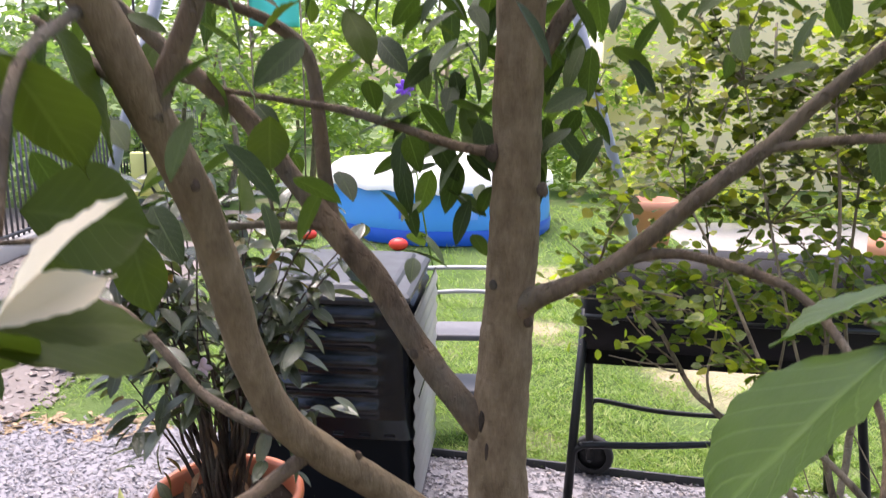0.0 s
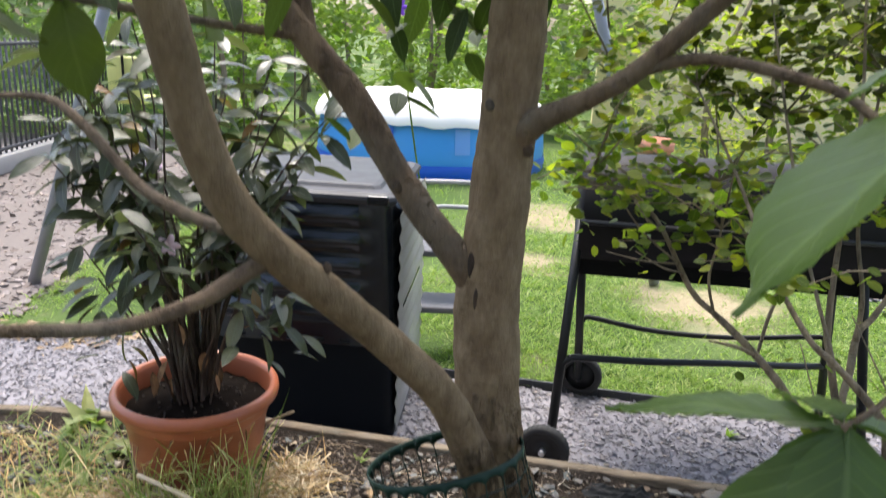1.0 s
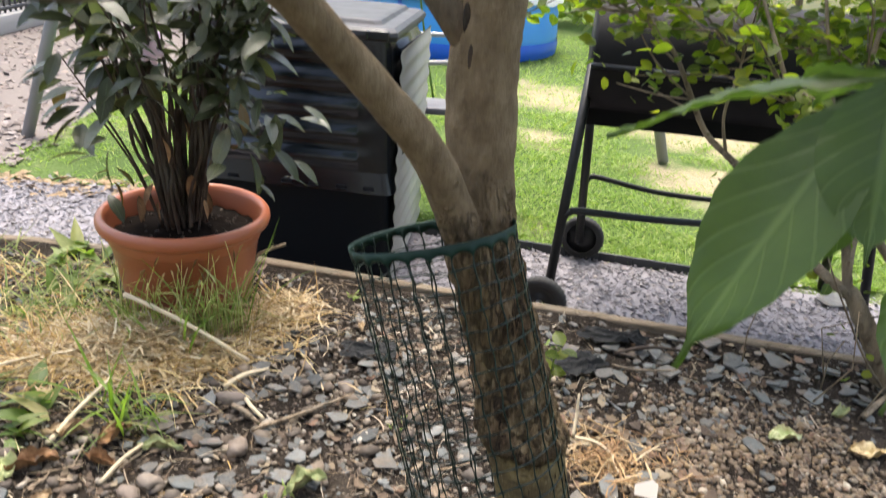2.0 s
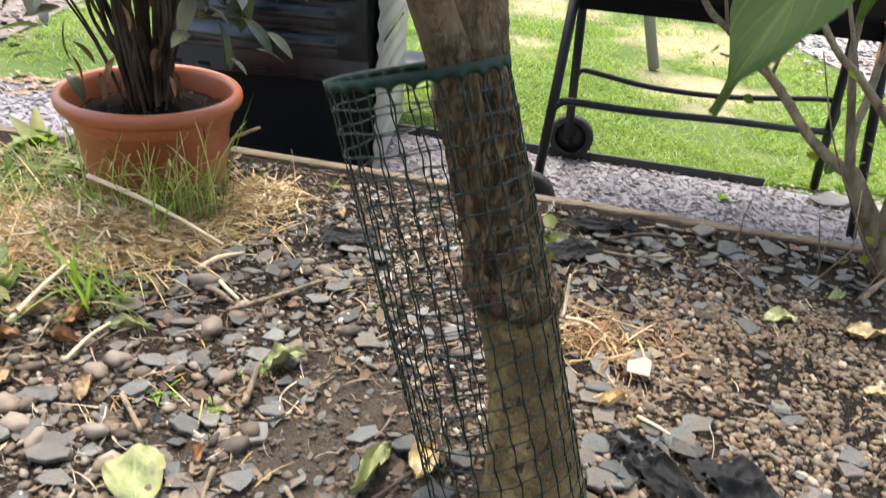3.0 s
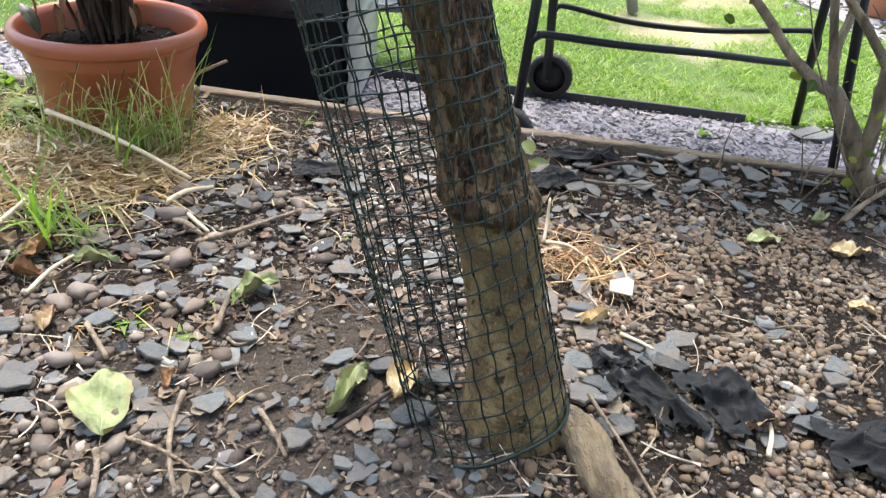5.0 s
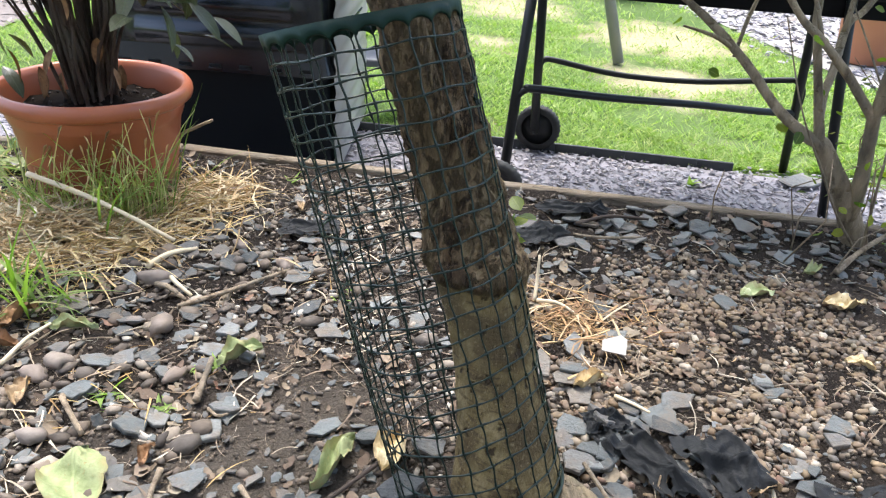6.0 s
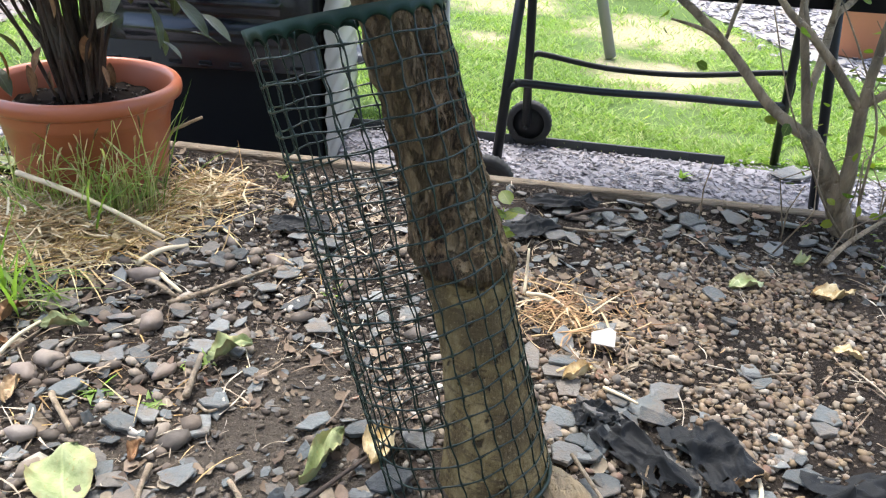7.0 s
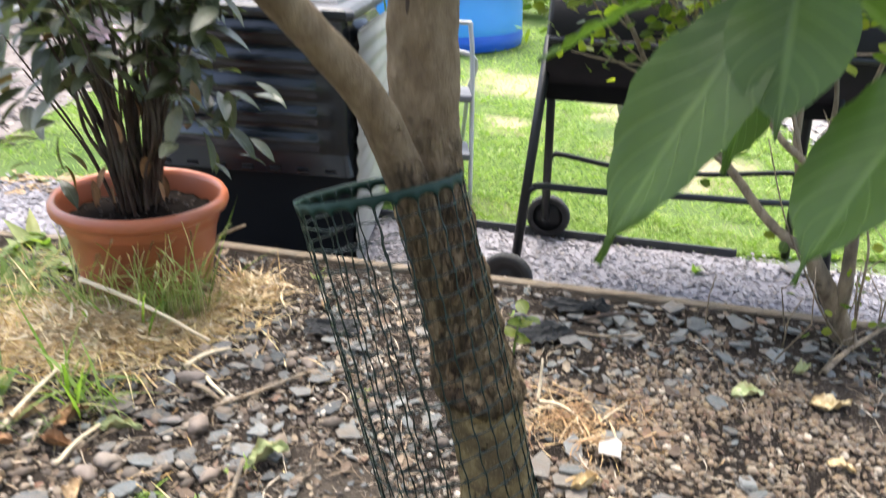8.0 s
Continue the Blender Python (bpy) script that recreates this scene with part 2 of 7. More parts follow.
def plain_material(name, color, rough=0.5, metal=0.0, spec=0.5, var=0.3, grain=12, bump=0.15, fine=90):
    k = Mat(name, color, rough, metal, spec)
    v = k.coord()
    n = k.noise(v, grain, 5, 0.65)
    c = k.mix(k.math("MULTIPLY", n, var * 2), tuple(min(1.0, x * (1 + var * 0.6)) for x in color), tuple(x * (1 - var) for x in color))
    k.set("Base Color", c)
    k.set("Roughness", k.node("MapRange", Value=k.noise(v, grain * 2.3, 4), To_Min=max(0.02, rough - 0.12), To_Max=min(1, rough + 0.15)).outputs[0])
    k.bump(k.noise(v, fine, 4), bump, 0.002)
    return k.m


SOIL = soil_material()
LAWN = lawn_material()
M_SLATE = stone_material("slate", SLATE, True, 0.62, 55, 0.8, 0.75, 0.006)
M_SLATE_S = stone_material("slate_bits", SLATE, False, 0.62, 55, 0.8, 0.75, 0.006)
M_CRUMB = stone_material("soil_crumb", [(0.0, (0.05, 0.037, 0.026)), (0.6, (0.11, 0.086, 0.062)), (1.0, (0.22, 0.175, 0.13))], False, 0.9, 120)
M_SCRAP = stone_material("dry_leaf_scrap", [(0.0, (0.06, 0.04, 0.026)), (0.3, (0.15, 0.098, 0.06)), (0.55, (0.24, 0.178, 0.112)), (0.8, (0.36, 0.295, 0.2)), (1.0, (0.2, 0.095, 0.055))], False, 0.8, 130, 0.6, 0.3)
M_HAY = stone_material("dead_stalk", [(0.0, (0.13, 0.09, 0.06)), (0.35, (0.3, 0.215, 0.13)), (0.7, (0.48, 0.38, 0.26)), (1.0, (0.7, 0.62, 0.48))], False, 0.8, 130, 0.4, 0.3)
M_PEBBLE = stone_material("pebble", PEBBLE, True, 0.65, 60, 0.4, 0.5)
M_PEBBLE_G = stone_material("grey_pebble_mix", [(0.0, (0.06, 0.046, 0.034)), (0.3, (0.17, 0.125, 0.086)), (0.5, (0.1, 0.083, 0.068)), (0.72, (0.26, 0.2, 0.14)), (0.9, (0.35, 0.295, 0.225)), (1.0, (0.7, 0.64, 0.53))], False, 0.7, 70, 0.5, 0.5)
M_COBBLE = stone_material("cobble", COBBLE, True, 0.65, 70, 0.5, 0.4)
M_PEBBLE_S = stone_material("pebble_mix", PEBBLE, False, 0.65, 60, 0.4, 0.5)
M_GRAVEL = stone_material("slate_chip", GRAVEL, False, 0.85, 30)
M_TRUNK = rough_bark_material()
M_BARK = bark_material("branch_bark", (0.155, 0.109, 0.07), (0.078, 0.053, 0.034), (1, 1, 0.4), 30)
M_SHRUB_BARK = bark_material("shrub_bark", (0.27, 0.215, 0.145), (0.12, 0.09, 0.06), scale=30)
M_STEM = bark_material("dark_stem", (0.075, 0.05, 0.036), (0.025, 0.016, 0.012), scale=40)
M_TWIG = bark_material("dry_twig", (0.32, 0.25, 0.17), (0.14, 0.1, 0.065), scale=40)
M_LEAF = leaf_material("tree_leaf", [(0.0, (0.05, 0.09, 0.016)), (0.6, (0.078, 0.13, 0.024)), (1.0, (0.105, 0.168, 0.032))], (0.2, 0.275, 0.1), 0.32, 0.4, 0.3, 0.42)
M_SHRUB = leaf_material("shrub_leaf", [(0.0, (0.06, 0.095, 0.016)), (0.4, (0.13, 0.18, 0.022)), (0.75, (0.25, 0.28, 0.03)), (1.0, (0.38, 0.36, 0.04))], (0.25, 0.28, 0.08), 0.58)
# same shrub's leaf again, with the shade of its upper part in the colour
M_SHRUB_SHADED = leaf_material("shrub_shaded_leaf", [(0.0, (0.032, 0.04, 0.007)), (0.5, (0.068, 0.08, 0.012)), (0.85, (0.13, 0.14, 0.018)), (1.0, (0.3, 0.26, 0.03))], (0.13, 0.15, 0.04), 0.42, 0.6, 0.3, 0.2)
# crown clusters: the tree leaf darkened, so canopy shade sits in the colour
M_CROWN = leaf_material("shaded_crown_leaf", [(0.0, (0.026, 0.042, 0.012)), (0.6, (0.05, 0.075, 0.02)), (1.0, (0.085, 0.115, 0.028))], (0.12, 0.16, 0.06), 0.26, 0.55, 0.3, 0.22)
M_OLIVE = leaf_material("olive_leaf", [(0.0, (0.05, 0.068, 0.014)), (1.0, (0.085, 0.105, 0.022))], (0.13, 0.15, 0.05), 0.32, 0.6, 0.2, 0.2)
M_CROWN_L = leaf_material("single_shaded_crown_leaf", [(0.0, (0.026, 0.042, 0.012)), (0.6, (0.05, 0.075, 0.02)), (1.0, (0.085, 0.115, 0.028))], (0.12, 0.16, 0.06), 0.26, 0.55, 0.3, 0.22, True)
M_RHODO = leaf_material("evergreen_leaf", [(0.0, (0.042, 0.05, 0.024)), (0.55, (0.08, 0.09, 0.047)), (0.9, (0.17, 0.18, 0.11)), (0.965, (0.16, 0.15, 0.07)), (1.0, (0.24, 0.11, 0.035))], (0.13, 0.17, 0.09), 0.18, 0.24, 0.4, 0.6)
M_RHODO_L = leaf_material("single_evergreen_leaf", [(0.0, (0.042, 0.05, 0.024)), (0.55, (0.08, 0.09, 0.047)), (0.9, (0.17, 0.18, 0.11)), (0.965, (0.16, 0.15, 0.07)), (1.0, (0.24, 0.11, 0.035))], (0.13, 0.17, 0.09), 0.18, 0.24, 0.4, 0.6, True)
M_FAR = leaf_material("far_leaf", [(0.0, (0.11, 0.17, 0.06)), (0.5, (0.19, 0.26, 0.1)), (1.0, (0.32, 0.37, 0.18))], (0.3, 0.36, 0.18), 0.4, 0.6)
M_GRASS = leaf_material("grass_blade", [(0.0, (0.16, 0.25, 0.045)), (0.5, (0.25, 0.35, 0.08)), (0.8, (0.33, 0.41, 0.13)), (1.0, (0.53, 0.51, 0.24))], (0.25, 0.38, 0.12), 0.35, 0.55, 0.2)
M_WEED = leaf_material("weed_blade", [(0.0, (0.1, 0.16, 0.038)), (0.5, (0.19, 0.25, 0.07)), (0.8, (0.31, 0.33, 0.13)), (1.0, (0.52, 0.45, 0.23))], (0.25, 0.32, 0.12), 0.35, 0.5, 0.2)
M_STRAW = leaf_material("dry_straw", [(0.0, (0.13, 0.07, 0.03)), (0.25, (0.4, 0.235, 0.085)), (0.65, (0.68, 0.46, 0.2)), (1.0, (0.9, 0.74, 0.44))], (0.6, 0.44, 0.2), 0.2, 0.7, 0.2)
M_YELLOW_LEAF = dry_leaf_material("fallen_yellow_leaf", (0.32, 0.35, 0.17), (0.21, 0.25, 0.105), (0.3, 0.23, 0.1))
M_GREEN_LEAF = dry_leaf_material("fallen_green_leaf", (0.58, 0.6, 0.34), (0.3, 0.36, 0.14), (0.3, 0.22, 0.1))
M_PALE_LEAF = dry_leaf_material("fallen_pale_leaf", (0.72, 0.6, 0.36), (0.5, 0.36, 0.16), (0.3, 0.17, 0.07))
M_BROWN_LEAF = dry_leaf_material("dead_brown_leaf", (0.3, 0.17, 0.08), (0.15, 0.075, 0.035), (0.08, 0.04, 0.02))
M_TAN_LEAF = dry_leaf_material("fallen_tan_leaf", (0.4, 0.3, 0.18), (0.25, 0.165, 0.088), (0.14, 0.08, 0.042))
M_BOARD = bark_material("weathered_board", (0.19, 0.15, 0.105), (0.085, 0.066, 0.045), (0.15, 1, 1), 30)
M_TERRA = plain_material("terracotta_plastic", (0.35, 0.105, 0.046), 0.32, 0, 0.55, 0.2, 6, 0.12)
M_POTSOIL = plain_material("potting_soil", (0.011, 0.008, 0.006), 0.95, 0, 0.05, 0.6, 40, 1.0, 120)
M_BIN = plain_material("black_plastic", (0.0045, 0.007, 0.0105), 0.2, 0, 0.5, 0.15, 3, 0.03, 140)
M_BIN_LOW = plain_material("dull_black_plastic", (0.0035, 0.0055, 0.008), 0.4, 0, 0.14, 0.15, 3, 0.06, 140)
M_IRON = plain_material("black_painted_steel", (0.009, 0.01, 0.011), 0.42, 0.0, 0.35, 0.5, 20, 0.15)
M_DRUM = plain_material("drum_paint", (0.011, 0.01, 0.0115), 0.6, 0.0, 0.24, 0.6, 7, 0.3, 60)
M_RUBBER = plain_material("wheel_rubber", (0.018, 0.018, 0.018), 0.75)
M_STEEL = plain_material("bright_steel", (0.55, 0.55, 0.55), 0.35, 1.0)
M_RIM = plain_material("green_rim_plastic", (0.006, 0.026, 0.018), 0.5, 0, 0.25, 0.4, 14, 0.15)
M_GUARD = plain_material("green_guard_plastic", (0.004, 0.015, 0.01), 0.3, 0, 0.45, 0.3, 20, 0.1)
M_POOL = plain_material("blue_vinyl", (0.05, 0.31, 0.76), 0.35, 0, 0.5, 0.1, 3, 0.15, 12)
M_POOL2 = plain_material("deep_blue_vinyl", (0.012, 0.11, 0.6), 0.35, 0, 0.5, 0.1, 3, 0.15, 12)
M_PALE = plain_material("pale_print", (0.16, 0.36, 0.78), 0.4, 0, 0.4, 0.06)
M_COVER = plain_material("white_cover_sheet", (0.8, 0.78, 0.74), 0.5, 0, 0.4, 0.06, 4, 0.3, 10)
M_WHITE = plain_material("white_powder_coat", (0.42, 0.42, 0.4), 0.4, 0, 0.5, 0.08)
M_TREAD = plain_material("grey_tread", (0.13, 0.13, 0.14), 0.6, 0, 0.4, 0.15)
M_POST = plain_material("grey_painted_tube", (0.23, 0.24, 0.265), 0.45, 0, 0.5, 0.25, 8)
M_YELLOW = plain_material("yellow_plastic", (0.66, 0.65, 0.22), 0.45, 0, 0.5, 0.08)
M_ROPE = plain_material("black_rope", (0.02, 0.02, 0.02), 0.9)
M_RED = plain_material("red_plastic", (0.75, 0.05, 0.03), 0.4, 0, 0.5, 0.1)
M_FENCE = plain_material("dark_fence_metal", (0.06, 0.06, 0.065), 0.55)
M_KERB = plain_material("pale_concrete", (0.36, 0.345, 0.32), 0.85, 0, 0.3, 0.2, 8, 0.5)
M_FABRIC = plain_material("black_ground_fabric", (0.0115, 0.0125, 0.013), 0.7, 0, 0.28, 0.4, 40, 0.6, 300)
M_CARD = plain_material("white_card", (0.45, 0.41, 0.36), 0.7, 0, 0.3, 0.05)
M_BRICK = plain_material("orange_clay", (0.52, 0.24, 0.15), 0.8, 0, 0.3, 0.25, 5, 0.3)
bloom = Mat("cream_bloom", rough=0.5, spec=0.3)
bloom.set("Base Color", bloom.mix(bloom.noise(bloom.coord(), 30, 4), (0.86, 0.79, 0.62), (0.72, 0.62, 0.44)))
bloom.translucent((0.86, 0.78, 0.62, 1), 0.5)
M_BLOOM = bloom.m
M_PURPLE = plain_material("purple_petal", (0.25, 0.08, 0.62), 0.6, 0, 0.3, 0.15)
M_PINK = plain_material("pale_pink_plastic", (0.8, 0.58, 0.66), 0.6, 0, 0.3, 0.2)
M_EDGE = plain_material("black_edging_plastic", (0.03, 0.033, 0.036), 0.6)
M_TEAL = plain_material("teal_plastic_sheet", (0.05, 0.5, 0.42), 0.5, 0, 0.4, 0.1)
M_WALL = plain_material("grey_render", (0.3, 0.31, 0.33), 0.9, 0, 0.2, 0.1, 2, 0.4)

# ---- building helpers ----


def part(name, bm, material, parent=None, label="", smooth=True):
    me = bpy.data.meshes.new(name)
    if smooth:
        for f in bm.faces:
            f.smooth = True
    bm.to_mesh(me)
    bm.free()
    me.materials.append(material)
    ob = new(name, me)
    if parent:
        ob.parent = parent
    if label:
        tagged(ob, label)
    return ob


def mesh_part(name, verts, faces, material, parent=None, uvs=None, label="", smooth=True):
    me = bpy.data.meshes.new(name)
    me.from_pydata(verts, [], faces)
    if uvs is not None:
        layer = me.uv_layers.new(name="uv")
        layer.data.foreach_set("uv", np.asarray(uvs, dtype=np.float32).ravel())
    if smooth:
        me.polygons.foreach_set("use_smooth", [True] * len(me.polygons))
    me.materials.append(material)
    ob = new(name, me)
    if parent:
        ob.parent = parent
    if label:
        tagged(ob, label)
    return ob


def thing(name, label, category, group="", kind="", at=None):
    ob = new(name)
    if at is not None:
        ob.matrix_world = at
    return tagged(ob, label, category, group, kind)


def tube(bm, pts, radii, seg=8, wobble=0.0, closed=False):
    """A round bar along points, with a radius at each."""
    pts = [Vector(p) for p in pts]
    n = len(pts)
    if not hasattr(radii, "__len__"):
        radii = [radii] * n
    rings, side = [], None
    for i, p in enumerate(pts):
        a = pts[(i - 1) % n] if closed or i > 0 else p
        b = pts[(i + 1) % n] if closed or i < n - 1 else p
        d = (b - a).normalized()
        if side is None:
            side = d.orthogonal().normalized()
        side = (side - d * side.dot(d)).normalized()
        up = d.cross(side)
        ring = []
        for k in range(seg):
            ang = 2 * math.pi * k / seg
            r = radii[i]
            if wobble:
                q = p + (side * math.cos(ang) + up * math.sin(ang)) * r
                r *= 1 + wobble * noise.noise(q * 22) + 0.6 * wobble * noise.noise(q * 60)
            ring.append(bm.verts.new(p + (side * math.cos(ang) + up * math.sin(ang)) * r))
        rings.append(ring)
    last = n if closed else n - 1
    for i in range(last):
        a, b = rings[i], rings[(i + 1) % n]
        for k in range(seg):
            bm.faces.new((a[k], a[(k + 1) % seg], b[(k + 1) % seg], b[k]))
    if not closed:
        bm.faces.new(list(reversed(rings[0])))
        bm.faces.new(rings[-1])


def spline(pts, per=6):
    """Points and radii (x, y, z, r) smoothed through by Catmull-Rom."""
    p = np.array(pts, dtype=float)
    p = np.vstack([2 * p[0] - p[1], p, 2 * p[-1] - p[-2]])
    out = []
    for i in range(1, len(p) - 2):
        for s in range(per):
            u = s / per
            a, b, c, d = p[i - 1], p[i], p[i + 1], p[i + 2]
            out.append(0.5 * (2 * b + (c - a) * u + (2 * a - 5 * b + 4 * c - d) * u * u + (3 * b - a - 3 * c + d) * u ** 3))
    out.append(p[-2])
    out = np.array(out)
    return [tuple(v) for v in out[:, :3]], [max(0.0008, float(r)) for r in out[:, 3]]


def limb(bm, pts, seg=10, per=6, wobble=0.06):
    q, r = spline(pts, per)
    tube(bm, q, r, seg, wobble)


def box(bm, size, m=None, bevel=0.0):
    made = bmesh.ops.create_cube(bm, size=1.0)["verts"]
    bmesh.ops.scale(bm, vec=size, verts=made)
    if bevel:
        edges = list({e for v in made for e in v.link_edges})
        made = list({v for f in bmesh.ops.bevel(bm, geom=edges, offset=bevel, segments=2, affect="EDGES", profile=0.5)["faces"] for v in f.verts} | {v for v in made if v.is_valid})
    if m is not None:
        bmesh.ops.transform(bm, matrix=m, verts=[v for v in made if v.is_valid])
    return made


def lathe(bm, profile, seg=48, m=None):
    """Turn (radius, height) points about the z axis."""
    rings = []
    for r, z in profile:
        rings.append([bm.verts.new((r * math.cos(2 * math.pi * k / seg), r * math.sin(2 * math.pi * k / seg), z)) for k in range(seg)])
    for a, b in zip(rings, rings[1:]):
        for k in range(seg):
            bm.faces.new((a[k], a[(k + 1) % seg], b[(k + 1) % seg], b[k]))
    if m is not None:
        bmesh.ops.transform(bm, matrix=m, verts=[v for ring in rings for v in ring])
    return rings


def blade(length, width, rows=6, point=1.6, bend=0.15, fold=0.12, belly=0.45):
    """A leaf blade along +y from its stalk: (verts, faces, uvs per vertex), three vertices a row."""
    v, uv = [], []
    for i in range(rows + 1):
        t = i / rows
        w = width * 0.5 * (math.sin(math.pi * t ** (math.log(0.5) / math.log(belly))) ** (1 / point)) if 0 < t < 1 else width * 0.02
        z = -bend * length * t * t
        for s in (-1, 0, 1):
            v.append((s * w, length * t, z + (abs(s) * w * fold * 2)))
            uv.append((0.5 + 0.5 * s, t))
    f = []
    for i in range(rows):
        for s in (0, 1):
            a = i * 3 + s
            f.append((a, a + 1, a + 4, a + 3))
    return np.array(v), f, np.array(uv)


def scatter_mesh(name, template, mats, material, parent=None, label="", smooth=True):
    """Many copies of a small template in one mesh, with its uv."""
    v, f, uv = template
    n = len(v)
    ms = np.array(mats, dtype=float)
    verts = np.einsum("kij,nj->kni", ms[:, :3, :3], v) + ms[:, None, :3, 3]
    faces = []
    for k in range(len(ms)):
        o = k * n
        faces.extend([tuple(i + o for i in q) for q in f])
    loops = np.array([i for q in f for i in q])
    uvs = np.tile(uv[loops], (len(ms), 1)) if uv is not None else None
    return mesh_part(name, verts.reshape(-1, 3).tolist(), faces, material, parent, uvs, label, smooth)


def leaf_parts(template, poses, mat, parent):
    """Separate leaves that share one mesh."""
    v, f, uv = template
    first = mesh_part("leaf", v.tolist(), f, mat, parent, [uv[i] for q in f for i in q])
    for i, m in enumerate(poses):
        ob = first if i == 0 else new("leaf", first.data)
        ob.parent = parent
        ob.matrix_local = Matrix(m.tolist())


def leaf_pose(p, direction, roll=0.0, size=1.0):
    """A leaf's pose: stalk at p, blade along direction."""
    d = Vector(direction).normalized()
    side = d.cross(Vector((0, 0, 1)))
    side = side.normalized() if side.length > 1e-3 else Vector((1, 0, 0))
    up = side.cross(d)
    m = Matrix((side, d, up)).transposed().to_4x4()
    return np.array(Matrix.Translation(p) @ m @ Matrix.Rotation(roll, 4, "Y") @ Matrix.Scale(size, 4))


def pebble_template(seed, flat=0.6, sub=1):
    bm = bmesh.new()
    bmesh.ops.create_icosphere(bm, subdivisions=sub, radius=1.0)
    rnd = random.Random(seed)
    s = (rnd.uniform(0.85, 1.35), rnd.uniform(0.55, 0.95), flat * rnd.uniform(0.75, 1.15))
    for v in bm.verts:
        k = 1 + 0.45 * noise.noise(v.co * 1.3 + Vector((seed * 7.3, 0, 0))) + 0.22 * noise.noise(v.co * 2.9 + Vector((0, seed * 5.1, 0)))
        v.co = Vector((v.co.x * s[0], v.co.y * s[1], v.co.z * s[2])) * k
    bm.verts.index_update()
    out = (np.array([v.co[:] for v in bm.verts]), [tuple(v.index for v in f.verts) for f in bm.faces], None)
    bm.free()
    return out


def slab_template(seed, thick=0.16, corners=6, nick=0.55):
    """A broken flat stone: straight breaks with nicks between them, a split face and worn rims."""
    rnd = random.Random(seed)
    ang, rad = [], []
    for i in range(corners):
        a = 2 * math.pi * (i + rnd.uniform(-0.36, 0.36)) / corners
        ang.append(a)
        rad.append(rnd.uniform(0.62, 1.12))
    n = corners
    el = rnd.uniform(0.5, 0.9)
    pts = []
    for i in range(n):
        p = Vector((rad[i] * math.cos(ang[i]), rad[i] * el * math.sin(ang[i])))
        j = (i + 1) % n
        q = Vector((rad[j] * math.cos(ang[j]), rad[j] * el * math.sin(ang[j])))
        pts.append(p)
        if (q - p).length > nick:
            pts.append(p.lerp(q, rnd.uniform(0.35, 0.65)) * rnd.uniform(0.9, 1.05))
    m = len(pts)
    sx, sy = rnd.uniform(-0.6, 0.6) * thick, rnd.uniform(-0.6, 0.6) * thick
    v, f = [], []
    for z, k in ((-thick, 0.94), (thick * 0.55, 1.0), (thick, 0.93)):
        for p in pts:
            v.append((p.x * k, p.y * k, z * rnd.uniform(0.8, 1.2) + (sx * p.x + sy * p.y if z > 0 else 0)))
    v.append((rnd.uniform(-0.3, 0.3), rnd.uniform(-0.2, 0.2), thick * rnd.uniform(0.9, 1.3)))
    for lay in (0, 1):
        for i in range(m):
            a, b = lay * m + i, lay * m + (i + 1) % m
            f.append((a, b, b + m, a + m))
    for i in range(m):
        f.append((2 * m + i, 2 * m + (i + 1) % m, 3 * m))
    return np.array(v), f, None


def pose_np(x, y, z, rx=0, ry=0, rz=0, s=1.0):
    return np.array(pose(x, y, z, rx, ry, rz) @ Matrix.Scale(s, 4))


# ---- the setting ----
def board_y(x):
    return 2.055 - 0.03 * (x + 0.46) if x < -0.46 else 2.055 - 0.212 * (x + 0.46)


def lawn_y(x):
    return 2.86 - 0.215 * x


def bed_z(x, y):
    p = Vector((x, y, 0))
    heap = 0.022 * max(0.0, 1 - (board_y(x) - y) / 0.12) * (0.6 + noise.noise(p * 5))
    return heap + 0.014 * noise.noise(p * 2.3) + 0.008 * noise.noise(p * 7.1) + 0.005 * noise.noise(p * 19) + 0.003 * noise.noise(p * 47)


def grid(x0, x1, nx, y0, y1, ny, height, sides=None):
    verts = []
    for j in range(ny + 1):
        for i in range(nx + 1):
            x = x0 + (x1 - x0) * i / nx
            top = y1(x) if callable(y1) else y1
            low = y0(x) if callable(y0) else y0
            y = low + (top - low) * j / ny
            verts.append((x, y, height(x, y)))
    faces = [(j * (nx + 1) + i, j * (nx + 1) + i + 1, (j + 1) * (nx + 1) + i + 1, (j + 1) * (nx + 1) + i) for j in range(ny) for i in range(nx)]
    return verts, faces


def make_ground():
    v, f = [], []
    rings = [1.5, 3, 6, 12, 25, 60, 150, 400, 1200]
    seg = 40
    v.append((0, 4, LOW - 0.012))
    for r in rings:
        for k in range(seg):
            a = 2 * math.pi * k / seg
            v.append((r * math.cos(a), 4 + r * math.sin(a), LOW - 0.012))
    for k in range(seg):
        f.append((0, 1 + k, 1 + (k + 1) % seg))
    for i in range(len(rings) - 1):
        for k in range(seg):
            a, b = 1 + i * seg + k, 1 + i * seg + (k + 1) % seg
            f.append((a, a + seg, b + seg, b))
    return tagged(mesh_part("ground", v, f, LAWN), "worn green lawn with pale bare earth patches", "lawn", kind="structure")


ground = make_ground()
bv, bf = grid(-2.9, 2.2, 300, lambda x: -1.4 + 0.1 * math.sin(x * 3), lambda x: board_y(x) - 0.012, 220, bed_z)
bed = tagged(mesh_part("flower_bed_soil", bv, bf, SOIL), "dark brown bare soil of a raised garden bed", "soil bed", kind="structure")


